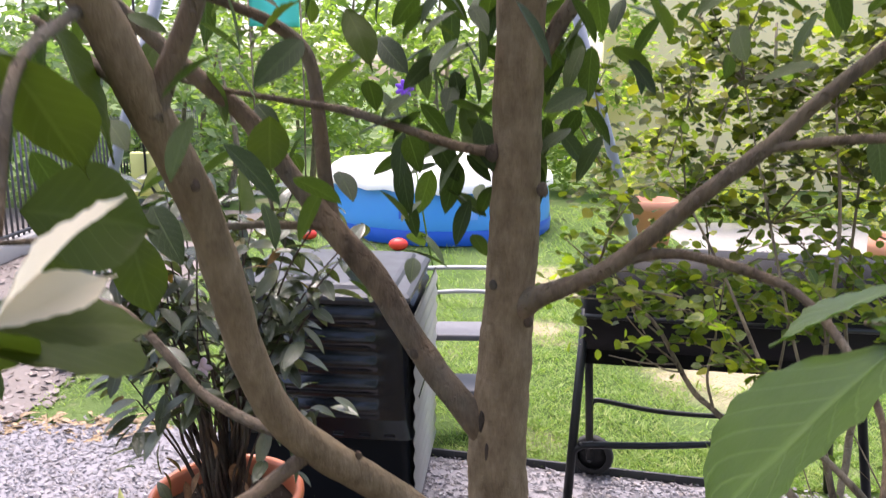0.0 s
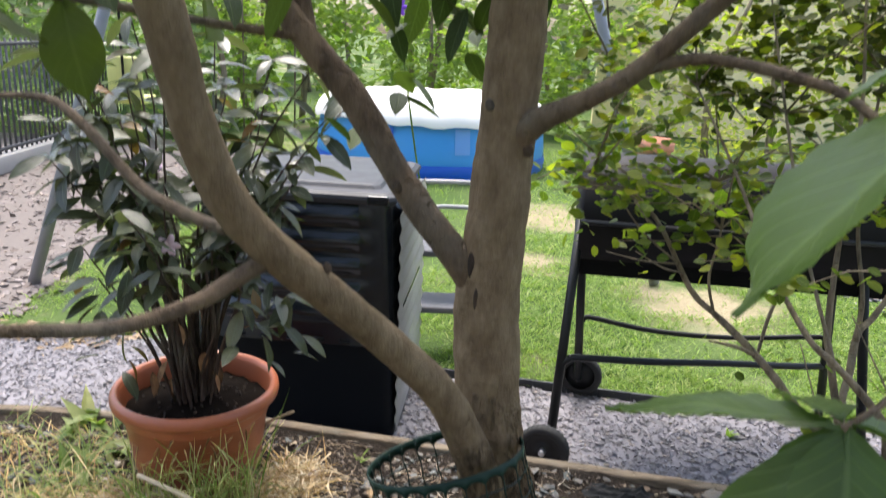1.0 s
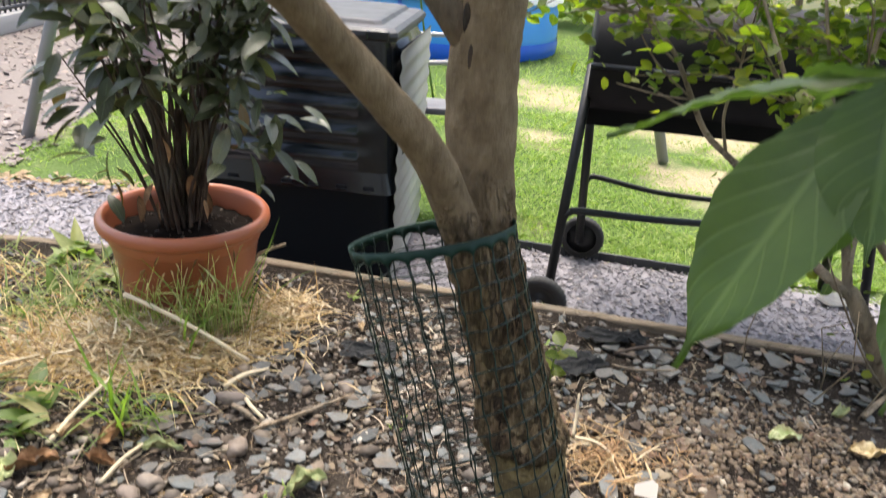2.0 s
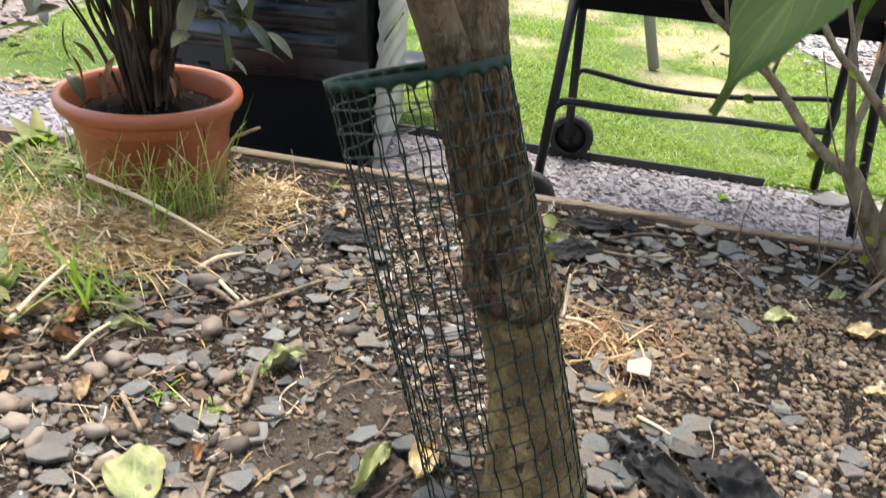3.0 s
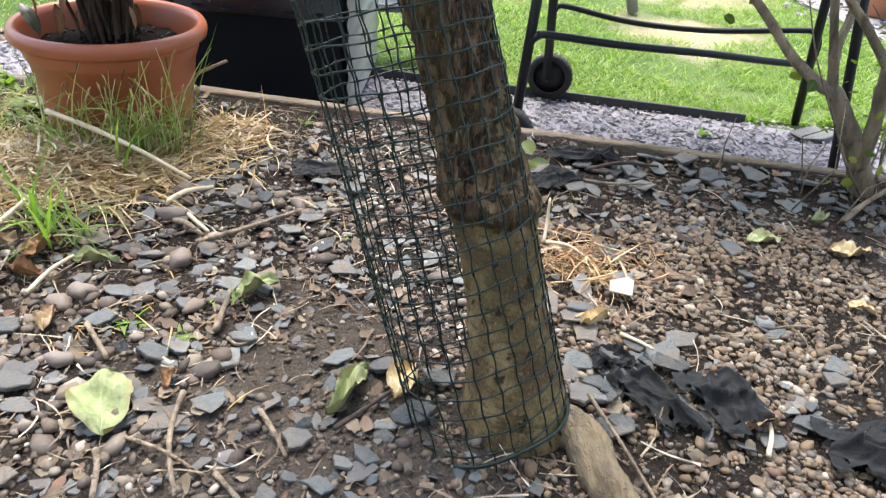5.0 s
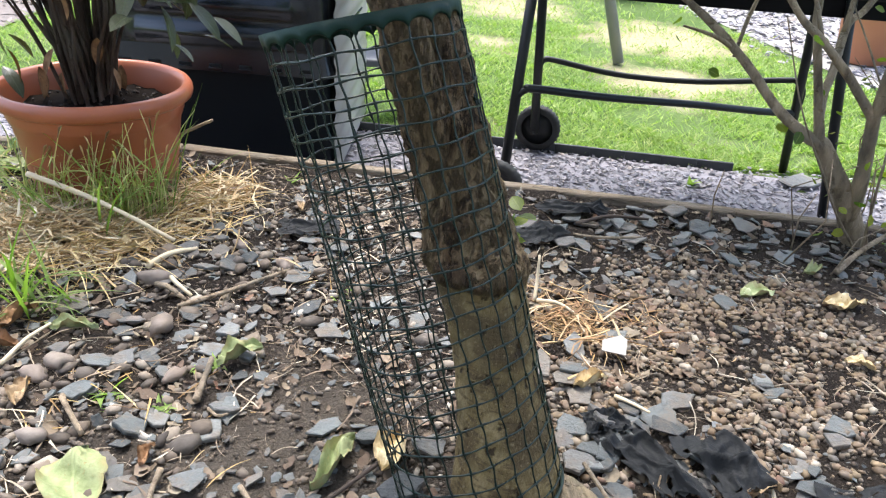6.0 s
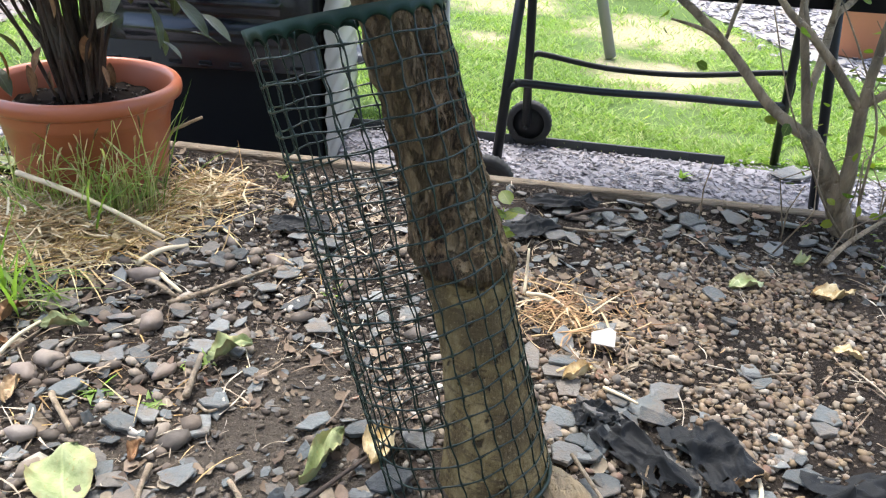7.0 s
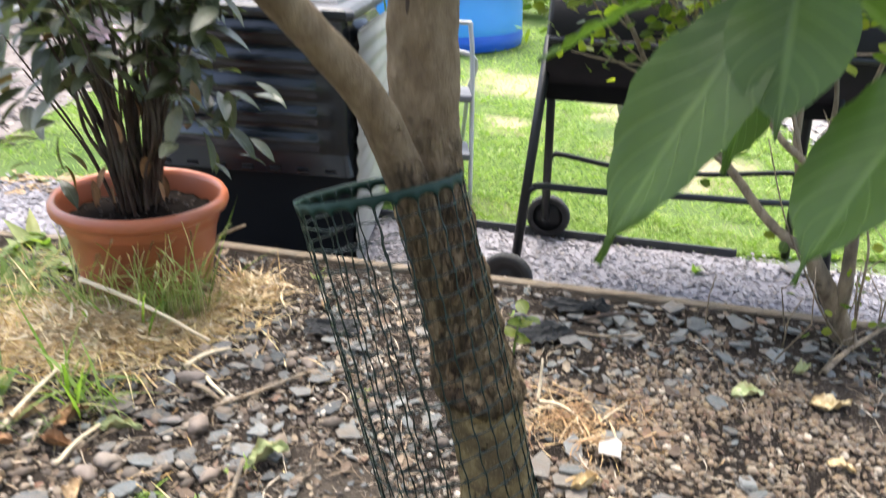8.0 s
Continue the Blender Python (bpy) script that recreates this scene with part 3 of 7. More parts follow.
def gravel_sheet(name, x0, x1, low, high, label, base=(0.24, 0.228, 0.242), sink=0.0):
    v, f = grid(x0, x1, 60, low, high, 16, lambda x, y: LOW - sink + 0.004 * noise.noise(Vector((x * 6, y * 6, 3))))
    return tagged(mesh_part(name, v, f, plain_material(name + "_base", base, 0.9, 0, 0.3, 0.4, 30, 0.9, 110)), label, "gravel", kind="structure")


gravel = gravel_sheet("gravel_path", -3.0, 2.6, lambda x: board_y(x) + 0.03, lambda x: min(lawn_y(x), 3.15), "grey-violet slate chip path beside the raised bed")
gravel_sheet("gravel_yard", -6.0, -1.95, lambda x: 3.15, lambda x: 9.0, "brown-grey chip yard before a dark fence", (0.17, 0.145, 0.13))
gravel_sheet("gravel_patch", 2.46, 5.0, lambda x: 3.95 + 11 * max(0.0, 2.66 - x) + 0.12 * noise.noise(Vector((x * 11, 2, 1))), lambda x: 8.5, "grey slate chip patch beyond the lawn", (0.3, 0.28, 0.25), 0.007)


def board(x0, x1, label):
    """A weathered edging board, standing on edge along the bed."""
    y0, y1 = board_y(x0), board_y(x1)
    n = Vector((x1 - x0, y1 - y0, 0))
    bm = bmesh.new()
    m = Matrix.Translation(((x0 + x1) / 2, (y0 + y1) / 2 + 0.006, -0.107)) @ Matrix.Rotation(math.atan2(n.y, n.x), 4, "Z")
    box(bm, (n.length - 0.004, 0.034, 0.25), m, 0.006)
    bmesh.ops.subdivide_edges(bm, edges=[e for e in bm.edges if e.calc_length() > 0.3], cuts=14, use_grid_fill=True)
    for q in bm.verts:
        q.co.z += 0.006 * noise.noise(q.co * 3.0) + 0.003 * noise.noise(q.co * 14)
    return tagged(part("edging_board", bm, M_BOARD), label, "edging board", "boards edging the bed", "structure")


board(-2.9, -0.46, "weathered grey-brown timber board edging the bed")
board(-0.46, 2.2, "weathered grey-brown timber board edging the bed")


def lawn_edging():
    bm = bmesh.new()
    pts = [(x, lawn_y(x) + 0.01, LOW + 0.012) for x in np.linspace(-0.3, 1.33, 14)]
    for a, b in zip(pts, pts[1:]):
        n = Vector(b) - Vector(a)
        box(bm, (n.length, 0.012, 0.045), Matrix.Translation((Vector(a) + Vector(b)) / 2) @ Matrix.Rotation(math.atan2(n.y, n.x), 4, "Z"), 0.002)
    return tagged(part("lawn_edging", bm, M_EDGE), "black plastic strip edging the lawn", "lawn edging", kind="structure")


lawn_edging()

# ---- the main tree ----
TRUNK = [(0.252, 0.872, -0.05, 0.088), (0.244, 0.885, 0.03, 0.072), (0.228, 0.915, 0.12, 0.057), (0.212, 0.945, 0.21, 0.053), (0.192, 0.965, 0.28, 0.056),
         (0.176, 0.985, 0.335, 0.053), (0.157, 1.005, 0.40, 0.05), (0.128, 1.025, 0.49, 0.049), (0.106, 1.035, 0.57, 0.047), (0.096, 1.045, 0.68, 0.0465),
         (0.089, 1.05, 0.80, 0.0455), (0.096, 1.055, 0.90, 0.0425), (0.102, 1.06, 1.02, 0.0385), (0.106, 1.06, 1.16, 0.036), (0.107, 1.062, 1.46, 0.034), (0.112, 1.07, 2.0, 0.026), (0.12, 1.08, 2.6, 0.015)]


def wavy_blade(wide, seed, rows=22, cols=11):
    """A large leaf along +y with a drawn-out tip, a sunken midrib, swelling between the veins and a wavy margin."""
    v, f, uv = [], [], []
    for i in range(rows + 1):
        t = i / rows
        body = min(1.0, t / 0.9)
        w = wide * 0.5 * max(0.02, math.sin(math.pi * body ** 1.07) ** 0.72 if body < 1 else 0.0, 0.38 * (1 - t) ** 0.75 if t > 0.7 else 0.0)
        for k in range(cols):
            s = k / (cols - 1) * 2 - 1
            wave = 0.012 * abs(s) ** 2 * math.sin(t * 9 + seed + (2 if s > 0 else 0)) + 0.009 * math.sin((t - 0.3 * abs(s)) * 44) * abs(s)
            v.append((s * w * (1 + 0.015 * math.sin(t * 13 + seed)), t, 0.2 * abs(s) * w + 0.13 * (t - t * t) + wave + 0.03 * noise.noise(Vector((s, t * 3, seed)))))
            uv.append((0.5 + 0.5 * s, t))
    for i in range(rows):
        for k in range(cols - 1):
            a = i * cols + k
            f.append((a, a + 1, a + cols + 1, a + cols))
    return np.array(v), f, np.array(uv)


def main_tree():
    root = thing("tree", "smooth grey-brown garden tree with low forking limbs inside a mesh guard", "tree")
    bm = bmesh.new()
    q, r = spline(TRUNK, 24)
    seg = 64
    tube(bm, q, r, seg, 0.0)
    bm.verts.ensure_lookup_table()
    for i, p in enumerate(bm.verts):
        c = Vector(q[min(i // seg, len(q) - 1)])
        d = (p.co - c).normalized()
        z = p.co.z
        w = 0.008 * noise.noise(Vector((p.co.x * 30, p.co.y * 30, 3)))
        old = min(1.0, max(0.0, (z - 0.272 - w) / 0.012)) * min(1.0, max(0.0, (0.68 - z) / 0.14))
        plates = 0.006 * noise.noise(Vector((p.co.x * 75, p.co.y * 75, z * 26))) + 0.0035 * noise.noise(Vector((p.co.x * 170, p.co.y * 170, z * 80)))
        lip = 0.008 * math.exp(-((z - 0.296 - w) / 0.016) ** 2) if z > 0.27 + w else -0.001
        rings = 0.0016 * noise.noise(Vector((p.co.x * 12, p.co.y * 12, z * 75))) + 0.003 * noise.noise(p.co * 24)
        p.co += d * (old * (plates + 0.002) + (lip if z < 0.36 else 0.0) + rings)
    part("trunk", bm, M_TRUNK, root, "grey-brown trunk, cracked and dark over a smooth tan foot")

    def branch(*pts, bark=None):
        bm = bmesh.new()
        pts = [(x, y, z, r * 0.93) for x, y, z, r in pts]
        limb(bm, pts, 14 if pts[0][3] > 0.011 else 7, 7, 0.1)
        part("branch", bm, bark or M_BARK, root)

    branch((0.163, 0.985, 0.3, 0.018), (0.145, 0.98, 0.37, 0.027), (0.124, 0.985, 0.45, 0.03), (0.09, 0.968, 0.56, 0.029), (0.034, 0.93, 0.695, 0.025), (-0.05, 0.877, 0.804, 0.0225), (-0.123, 0.809, 0.896, 0.022), (-0.18, 0.77, 0.969, 0.022), (-0.21, 0.75, 1.051, 0.021), (-0.226, 0.728, 1.149, 0.021), (-0.243, 0.699, 1.24, 0.02), (-0.266, 0.666, 1.315, 0.02), (-0.297, 0.627, 1.415, 0.019), (-0.356, 0.573, 1.543, 0.015), bark=M_TRUNK)
    branch((0.085, 1.045, 0.8, 0.026), (0.032, 1.045, 0.868, 0.024), (-0.036, 1.07, 0.951, 0.022), (-0.102, 1.09, 1.054, 0.0225), (-0.167, 1.1, 1.129, 0.02), (-0.232, 1.11, 1.21, 0.017), (-0.293, 1.12, 1.29, 0.016), (-0.352, 1.1, 1.345, 0.014), (-0.445, 1.09, 1.43, 0.012), (-0.6, 1.05, 1.58, 0.008))
    branch((-0.165, 1.105, 1.13, 0.014), (-0.178, 1.12, 1.19, 0.0125), (-0.187, 1.13, 1.28, 0.012), (-0.204, 1.14, 1.383, 0.011), (-0.255, 1.13, 1.43, 0.01), (-0.33, 1.11, 1.46, 0.008), (-0.5, 1.08, 1.52, 0.005))
    branch((-0.16, 1.1, 1.13, 0.0076), (-0.258, 1.05, 1.142, 0.0068), (-0.296, 1, 1.148, 0.0064), (-0.391, 0.9, 1.163, 0.0055), (-0.44, 0.8, 1.17, 0.0043), (-0.5, 0.72, 1.18, 0.0026))
    branch((0.085, 1.05, 1.25, 0.009), (0.03, 1.045, 1.257, 0.008), (-0.038, 1.06, 1.276, 0.0075), (-0.13, 1.08, 1.303, 0.007), (-0.2, 1.085, 1.315, 0.006), (-0.318, 1.1, 1.332, 0.0045), (-0.45, 1.12, 1.36, 0.003))
    branch((0.1, 1.06, 1.0, 0.029), (0.122, 1.04, 1.028, 0.0235), (0.145, 1.018, 1.048, 0.0175), (0.195, 0.99, 1.078, 0.0133), (0.242, 0.972, 1.112, 0.013), (0.324, 0.93, 1.202, 0.0115), (0.4, 0.893, 1.279, 0.0107), (0.436, 0.87, 1.328, 0.0096), (0.491, 0.84, 1.389, 0.0089), (0.6, 0.8, 1.5, 0.0067))
    branch((0.235, 0.975, 1.108, 0.0094), (0.29, 0.95, 1.127, 0.0083), (0.332, 0.93, 1.128, 0.0079), (0.39, 0.9, 1.116, 0.0076), (0.433, 0.86, 1.1, 0.0065), (0.46, 0.8, 1.06, 0.0058), (0.47, 0.72, 1, 0.0043), (0.43, 0.64, 0.94, 0.0036), (0.36, 0.58, 0.9, 0.0032), (0.305, 0.55, 0.882, 0.0029))
    branch((0.395, 0.895, 1.272, 0.0072), (0.43, 0.86, 1.281, 0.0068), (0.46, 0.82, 1.289, 0.0065), (0.56, 0.74, 1.3, 0.0043))
    branch((0.47, 0.74, 1.02, 0.005), (0.46, 0.68, 1.08, 0.004), (0.4, 0.62, 1.13, 0.0035), (0.36, 0.59, 1.15, 0.003))
    branch((0.12, 1.06, 1.36, 0.016), (0.142, 1.06, 1.392, 0.014), (0.16, 1.05, 1.43, 0.013), (0.18, 1.04, 1.46, 0.012), (0.26, 1, 1.58, 0.008))
    branch((-0.155, 0.785, 0.92, 0.0104), (-0.185, 0.765, 0.903, 0.0096), (-0.218, 0.745, 0.885, 0.0088), (-0.268, 0.695, 0.88, 0.008), (-0.322, 0.655, 0.89, 0.0072), (-0.372, 0.615, 0.905, 0.0064), (-0.45, 0.56, 0.93, 0.0048))
    branch((-0.19, 0.78, 0.95, 0.0076), (-0.23, 0.8, 0.955, 0.0072), (-0.293, 0.83, 0.978, 0.0068), (-0.371, 0.88, 1.034, 0.0059), (-0.438, 0.93, 1.055, 0.0051), (-0.566, 1, 1.045, 0.0034))
    branch((-0.262, 0.66, 1.31, 0.013), (-0.255, 0.665, 1.335, 0.012), (-0.225, 0.665, 1.4, 0.011), (-0.2, 0.66, 1.46, 0.01))
    branch((-0.27, 0.645, 1.33, 0.007), (-0.32, 0.68, 1.36, 0.006), (-0.38, 0.7, 1.4, 0.004))
    branch((-0.295, 1.12, 1.29, 0.005), (-0.27, 1.1, 1.22, 0.0045), (-0.25, 1.07, 1.16, 0.003))
    branch((-0.3, 0.62, 1.4, 0.006), (-0.29, 0.5, 1.35, 0.0045), (-0.28, 0.44, 1.25, 0.004))
    # knots where old shoots were cut; tall ones paint the fork's dark crack
    knot_bark = bark_material("knot_bark", (0.1, 0.07, 0.05), (0.03, 0.02, 0.015))

    def knot(x, y, z, size, tall=1.0):
        bm = bmesh.new()
        for p in bmesh.ops.create_icosphere(bm, subdivisions=2, radius=size)["verts"]:
            p.co = Vector((p.co.x * 0.8, p.co.y * 0.45, p.co.z * tall)) * (1 + 0.35 * noise.noise(p.co * 120)) + Vector((x, y, z))
        part("knot", bm, knot_bark, root, "dark bark mark: knot of a cut shoot, tall ones a fork crack")

    knot(0.122, 1.028, 1.03, 0.013)
    knot(0.128, 1.03, 1.005, 0.01)
    knot(0.142, 1.03, 1.2, 0.011)
    knot(0.075, 1.03, 1.06, 0.008)
    knot(0.062, 1.018, 0.85, 0.006, 3.2)
    knot(0.07, 1.008, 0.805, 0.004, 4.0)
    knot(-0.1, 0.81, 0.905, 0.006)
    knot(-0.04, 1.05, 0.945, 0.009)
    knot(0.07, 1.04, 1.25, 0.013)
    knot(0.08, 1.01, 0.7, 0.008)
    knot(0.12, 1.01, 0.66, 0.008)
    knot(-0.235, 0.68, 1.25, 0.007)
    knot(0.32, 0.915, 1.205, 0.005)
    # the torn root stump at the foot
    bm = bmesh.new()
    limb(bm, [(0.3, 0.86, 0.0, 0.034), (0.334, 0.825, 0.008, 0.031), (0.342, 0.775, 0.006, 0.03), (0.36, 0.704, 0.0, 0.029), (0.378, 0.64, -0.008, 0.026), (0.4, 0.56, -0.024, 0.02)], 20, 10, 0.22)
    part("root", bm, bark_material("pale_root_bark", (0.25, 0.187, 0.105), (0.1, 0.07, 0.038), (1, 0.3, 1), 40), root, "pale thick surface root")
    # foliage: large oval leaves
    rnd = random.Random(5)
    big = blade(1.0, 0.42, 8, 1.4, 0.14, 0.1)

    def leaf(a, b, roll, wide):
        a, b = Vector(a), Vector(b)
        # leaves at negative x take the darker, duller olive material
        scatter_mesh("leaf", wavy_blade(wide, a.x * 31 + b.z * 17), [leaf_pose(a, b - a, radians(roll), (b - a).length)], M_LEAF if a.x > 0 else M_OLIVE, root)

    leaf((0.385, 0.57, 1.14), (0.207, 0.529, 0.97), 25, 0.92)
    leaf((0.45, 0.67, 1.165), (0.315, 0.667, 1.1), 15, 0.5)
    leaf((0.305, 0.55, 0.882), (0.19, 0.755, 0.785), -6, 0.2)
    leaf((0.305, 0.55, 0.882), (0.2, 0.508, 0.697), -15, 0.37)
    leaf((0.31, 0.55, 0.885), (0.283, 0.48, 0.789), 10, 0.6)
    leaf((0.37, 0.47, 0.845), (0.288, 0.433, 0.722), 12, 0.55)
    leaf((0.32, 0.56, 0.88), (0.297, 0.568, 0.742), -30, 0.6)
    leaf((0.305, 0.55, 0.89), (0.33, 0.68, 0.84), 0, 0.4)
    leaf((0.312, 0.552, 0.885), (0.43, 0.58, 0.82), 0, 0.45)
    leaf((0.36, 0.59, 1.15), (0.5, 0.62, 1.05), 0, 0.5)
    leaf((0.36, 0.59, 1.15), (0.42, 0.5, 1.18), 0, 0.5)
    leaf((-0.275, 0.4, 1.205), (-0.2, 0.49, 1.171), 25, 0.45)
    leaf((-0.28, 0.41, 1.2), (-0.33, 0.5, 1.13), 20, 0.5)
    leaf((-0.3, 0.5, 1.36), (-0.275, 0.56, 1.27), -20, 0.6)
    leaf((-0.33, 0.62, 1.4), (-0.3, 0.66, 1.27), 40, 0.5)
    leaf((-0.391, 0.9, 1.163), (-0.36, 0.88, 1.05), 50, 0.55)
    leaf((-0.44, 0.8, 1.17), (-0.42, 0.78, 1.06), 30, 0.55)
    leaf((-0.36, 1.3, 1.12), (-0.38, 1.38, 1.2), 75, 0.9)
    leaf((-0.233, 1.0, 1.3), (-0.235, 1.0, 1.22), 60, 0.75)
    leaf((-0.21, 1.12, 1.46), (-0.27, 1.05, 1.39), 30, 0.4)
    leaf((-0.14, 1.1, 1.45), (-0.1, 1.06, 1.36), 20, 0.45)
    leaf((-0.315, 0.53, 1.25), (-0.238, 0.595, 1.225), 68, 0.85)
    leaf((-0.3, 0.44, 1.175), (-0.257, 0.594, 1.125), 35, 0.62)
    petal = wavy_blade(0.62, 3.3)
    scatter_mesh("pale_leaf", petal, [leaf_pose((-0.262, 0.4, 1.21), (0.046, 0.082, 0.058), radians(-35), 0.112), leaf_pose((-0.262, 0.4, 1.205), (0.06, 0.07, 0.02), radians(20), 0.075)], M_BLOOM, root, "cream petals of a bloom catching the light")
    # the hanging clusters by the trunk and the crown above
    mats = []

    def cluster(c, spread, n, drop):
        for _ in range(n):
            p = Vector([rnd.gauss(c[i], spread) for i in range(3)])
            d = Vector((rnd.gauss(0, 0.6), rnd.gauss(0, 0.6), -drop * rnd.uniform(0.3, 1.3)))
            mats.append(leaf_pose(p, d, rnd.uniform(-0.8, 0.8), rnd.uniform(0.055, 0.09)))

    cluster((0.01, 1.12, 1.27), 0.045, 20, 0.9)
    cluster((0.03, 1.12, 1.36), 0.05, 14, 0.8)
    cluster((0.25, 1.12, 1.44), 0.07, 14, 0.8)
    cluster((0.5, 1.1, 1.5), 0.08, 10, 0.8)
    cluster((0.03, 1.12, 1.18), 0.04, 9, 1)
    cluster((0.02, 1.12, 1.33), 0.05, 8, 0.6)
    cluster((0.16, 1.06, 1.42), 0.1, 22, 0.6)
    cluster((0.27, 1.05, 1.54), 0.09, 10, 0.7)
    cluster((0.42, 0.98, 1.6), 0.11, 9, 0.8)
    cluster((-0.1, 1.12, 1.52), 0.11, 11, 0.8)
    cluster((-0.3, 1.1, 1.46), 0.12, 11, 0.7)
    cluster((-0.4, 1.02, 1.36), 0.12, 9, 0.6)
    cluster((-0.42, 0.8, 1.42), 0.14, 18, 0.6)
    cluster((-0.5, 0.8, 1.25), 0.12, 12, 0.6)
    cluster((-0.25, 1.08, 1.2), 0.07, 8, 0.6)
    cluster((-0.06, 1.3, 1.05), 0.05, 7, 0.4)
    cluster((0.165, 1.1, 1.26), 0.02, 4, 0.8)
    cluster((-0.32, 0.62, 1.5), 0.12, 10, 0.5)
    cluster((0.5, 0.85, 1.6), 0.12, 9, 0.6)
    cluster((0.75, 0.95, 1.58), 0.15, 14, 0.7)
    cluster((0.2, 1.18, 1.36), 0.045, 16, 0.8)
    cluster((0.6, 1.2, 1.56), 0.1, 14, 0.8)
    cluster((-0.02, 1.2, 1.44), 0.06, 24, 0.7)
    mats.sort(key=lambda m: m[2][3])
    leaf_parts(big, mats[:300], M_CROWN_L, root)
    mats = mats[300:]
    # unseen leaves overhead, added so that they shade the trunk and bed
    for k in range(520):
        a, q = rnd.uniform(0, 6.28), rnd.uniform(0.1, 1.0) ** 0.5
        p = Vector((0.1 + 0.9 * q * math.cos(a), (1.15 if k < 260 else 0.55) + 0.6 * q * math.sin(a), rnd.uniform(1.7, 2.5)))
        mats.append(leaf_pose(p, (rnd.gauss(0, 0.7), rnd.gauss(0, 0.7), -0.4), rnd.uniform(-0.7, 0.7), rnd.uniform(0.09, 0.14)))
    scatter_mesh("foliage", (big[0], big[1], big[2]), mats, M_CROWN, root, "dark green glossy oval leaves, canopy shade put into their colour")
    return root


tree = main_tree()


def tree_guard():
    """A leaning tube of green plastic net round the trunk."""
    root = thing("tree_guard", "dark green plastic mesh tree guard leaning round the trunk", "tree guard")
    low, top = Vector((0.215, 0.865, -0.01)), Vector((0.042, 0.996, 0.572))
    axis = (top - low).normalized()
    side = Vector((0, 1, 0)).cross(axis).normalized()
    back = axis.cross(side)
    rad = 0.105
    length = (top - low).length

    def at(a, s, r=rad):
        sq = 1 + 0.03 * math.sin(2 * a + 1) + 0.02 * math.sin(3 * a + s * 5)
        lift = -0.006 * math.cos(a) * s / length
        return low + axis * (s + lift) + (side * math.cos(a) + back * math.sin(a)) * r * sq

    cols, rows = 24, 23
    for k in range(cols):
        a = 2 * math.pi * k / cols
        bm = bmesh.new()
        n = rows * 4
        tube(bm, [at(a + 0.012 * math.sin(i * 0.9 + k), length * i / n) for i in range(n + 1)], [0.0019 if i % 4 == 0 else 0.00105 for i in range(n + 1)], 5)
        part("strand", bm, M_GUARD, root)
    for j in range(1, rows):
        bm = bmesh.new()
        n = cols * 3
        tube(bm, [at(2 * math.pi * i / n, length * (j / rows) + 0.0013 * math.sin(i * 0.7 + j)) for i in range(n)], [0.0019 if i % 3 == 0 else 0.00105 for i in range(n)], 5, closed=True)
        part("hoop", bm, M_GUARD, root)
    bm = bmesh.new()
    n = cols * 8
    ring = []
    for i in range(n):
        a = 2 * math.pi * i / n
        scal = 0.008 * abs(math.sin(a * cols / 2)) ** 0.6
        ring.append([bm.verts.new(at(a, length - 0.014 + scal, rad)), bm.verts.new(at(a, length + 0.005, rad + 0.001)), bm.verts.new(at(a, length + 0.006, rad + 0.003)), bm.verts.new(at(a, length - 0.012 + scal, rad + 0.002))])
    for i in range(n):
        p, q = ring[i], ring[(i + 1) % n]
        for k in range(4):
            bm.faces.new((p[k], p[(k + 1) % 4], q[(k + 1) % 4], q[k]))
    part("rim", bm, M_RIM, root, "solid scalloped green plastic rim")
    bm = bmesh.new()
    n = cols * 3
    tube(bm, [at(2 * math.pi * i / n, 0.014 + 0.003 * math.sin(i * 0.35)) for i in range(n)], 0.003, 8, closed=True)
    part("foot_ring", bm, M_GUARD, root, "thick green plastic ring at the foot")
    return root


tree_guard()

# ---- the pot ----
POT = Vector((-0.58, 1.84, 0.0))


def plant_pot():
    root = thing("plant_pot", "large terracotta-coloured plastic pot with a rolled rim, on the soil", "plant pot")
    bm = bmesh.new()
    lathe(bm, [(0.0, 0.0), (0.165, 0.0), (0.172, 0.006), (0.185, 0.08), (0.199, 0.165), (0.203, 0.168), (0.208, 0.18), (0.213, 0.206)], 64)
    part("body", bm, M_TERRA, root)
    bm = bmesh.new()
    lathe(bm, [(0.207, 0.203), (0.224, 0.203), (0.231, 0.208), (0.234, 0.217), (0.233, 0.227), (0.227, 0.235), (0.219, 0.238), (0.211, 0.234), (0.205, 0.222), (0.195, 0.15), (0.192, 0.13)], 64)
    part("rim", bm, M_TERRA, root, "thick rolled rim")
    bm = bmesh.new()
    rings = lathe(bm, [(0.0005, 0.212), (0.025, 0.21), (0.05, 0.206), (0.1, 0.194), (0.15, 0.184), (0.199, 0.18)], 40)
    for ring in rings:
        for p in ring:
            p.co.z += 0.014 * noise.noise(p.co * 22) + 0.008 * noise.noise(p.co * 60)
    part("soil", bm, M_POTSOIL, root, "dark potting soil with crumbs")
    root.location = POT
    root.scale = (0.9, 0.9, 1.045)
    return root


plant_pot()


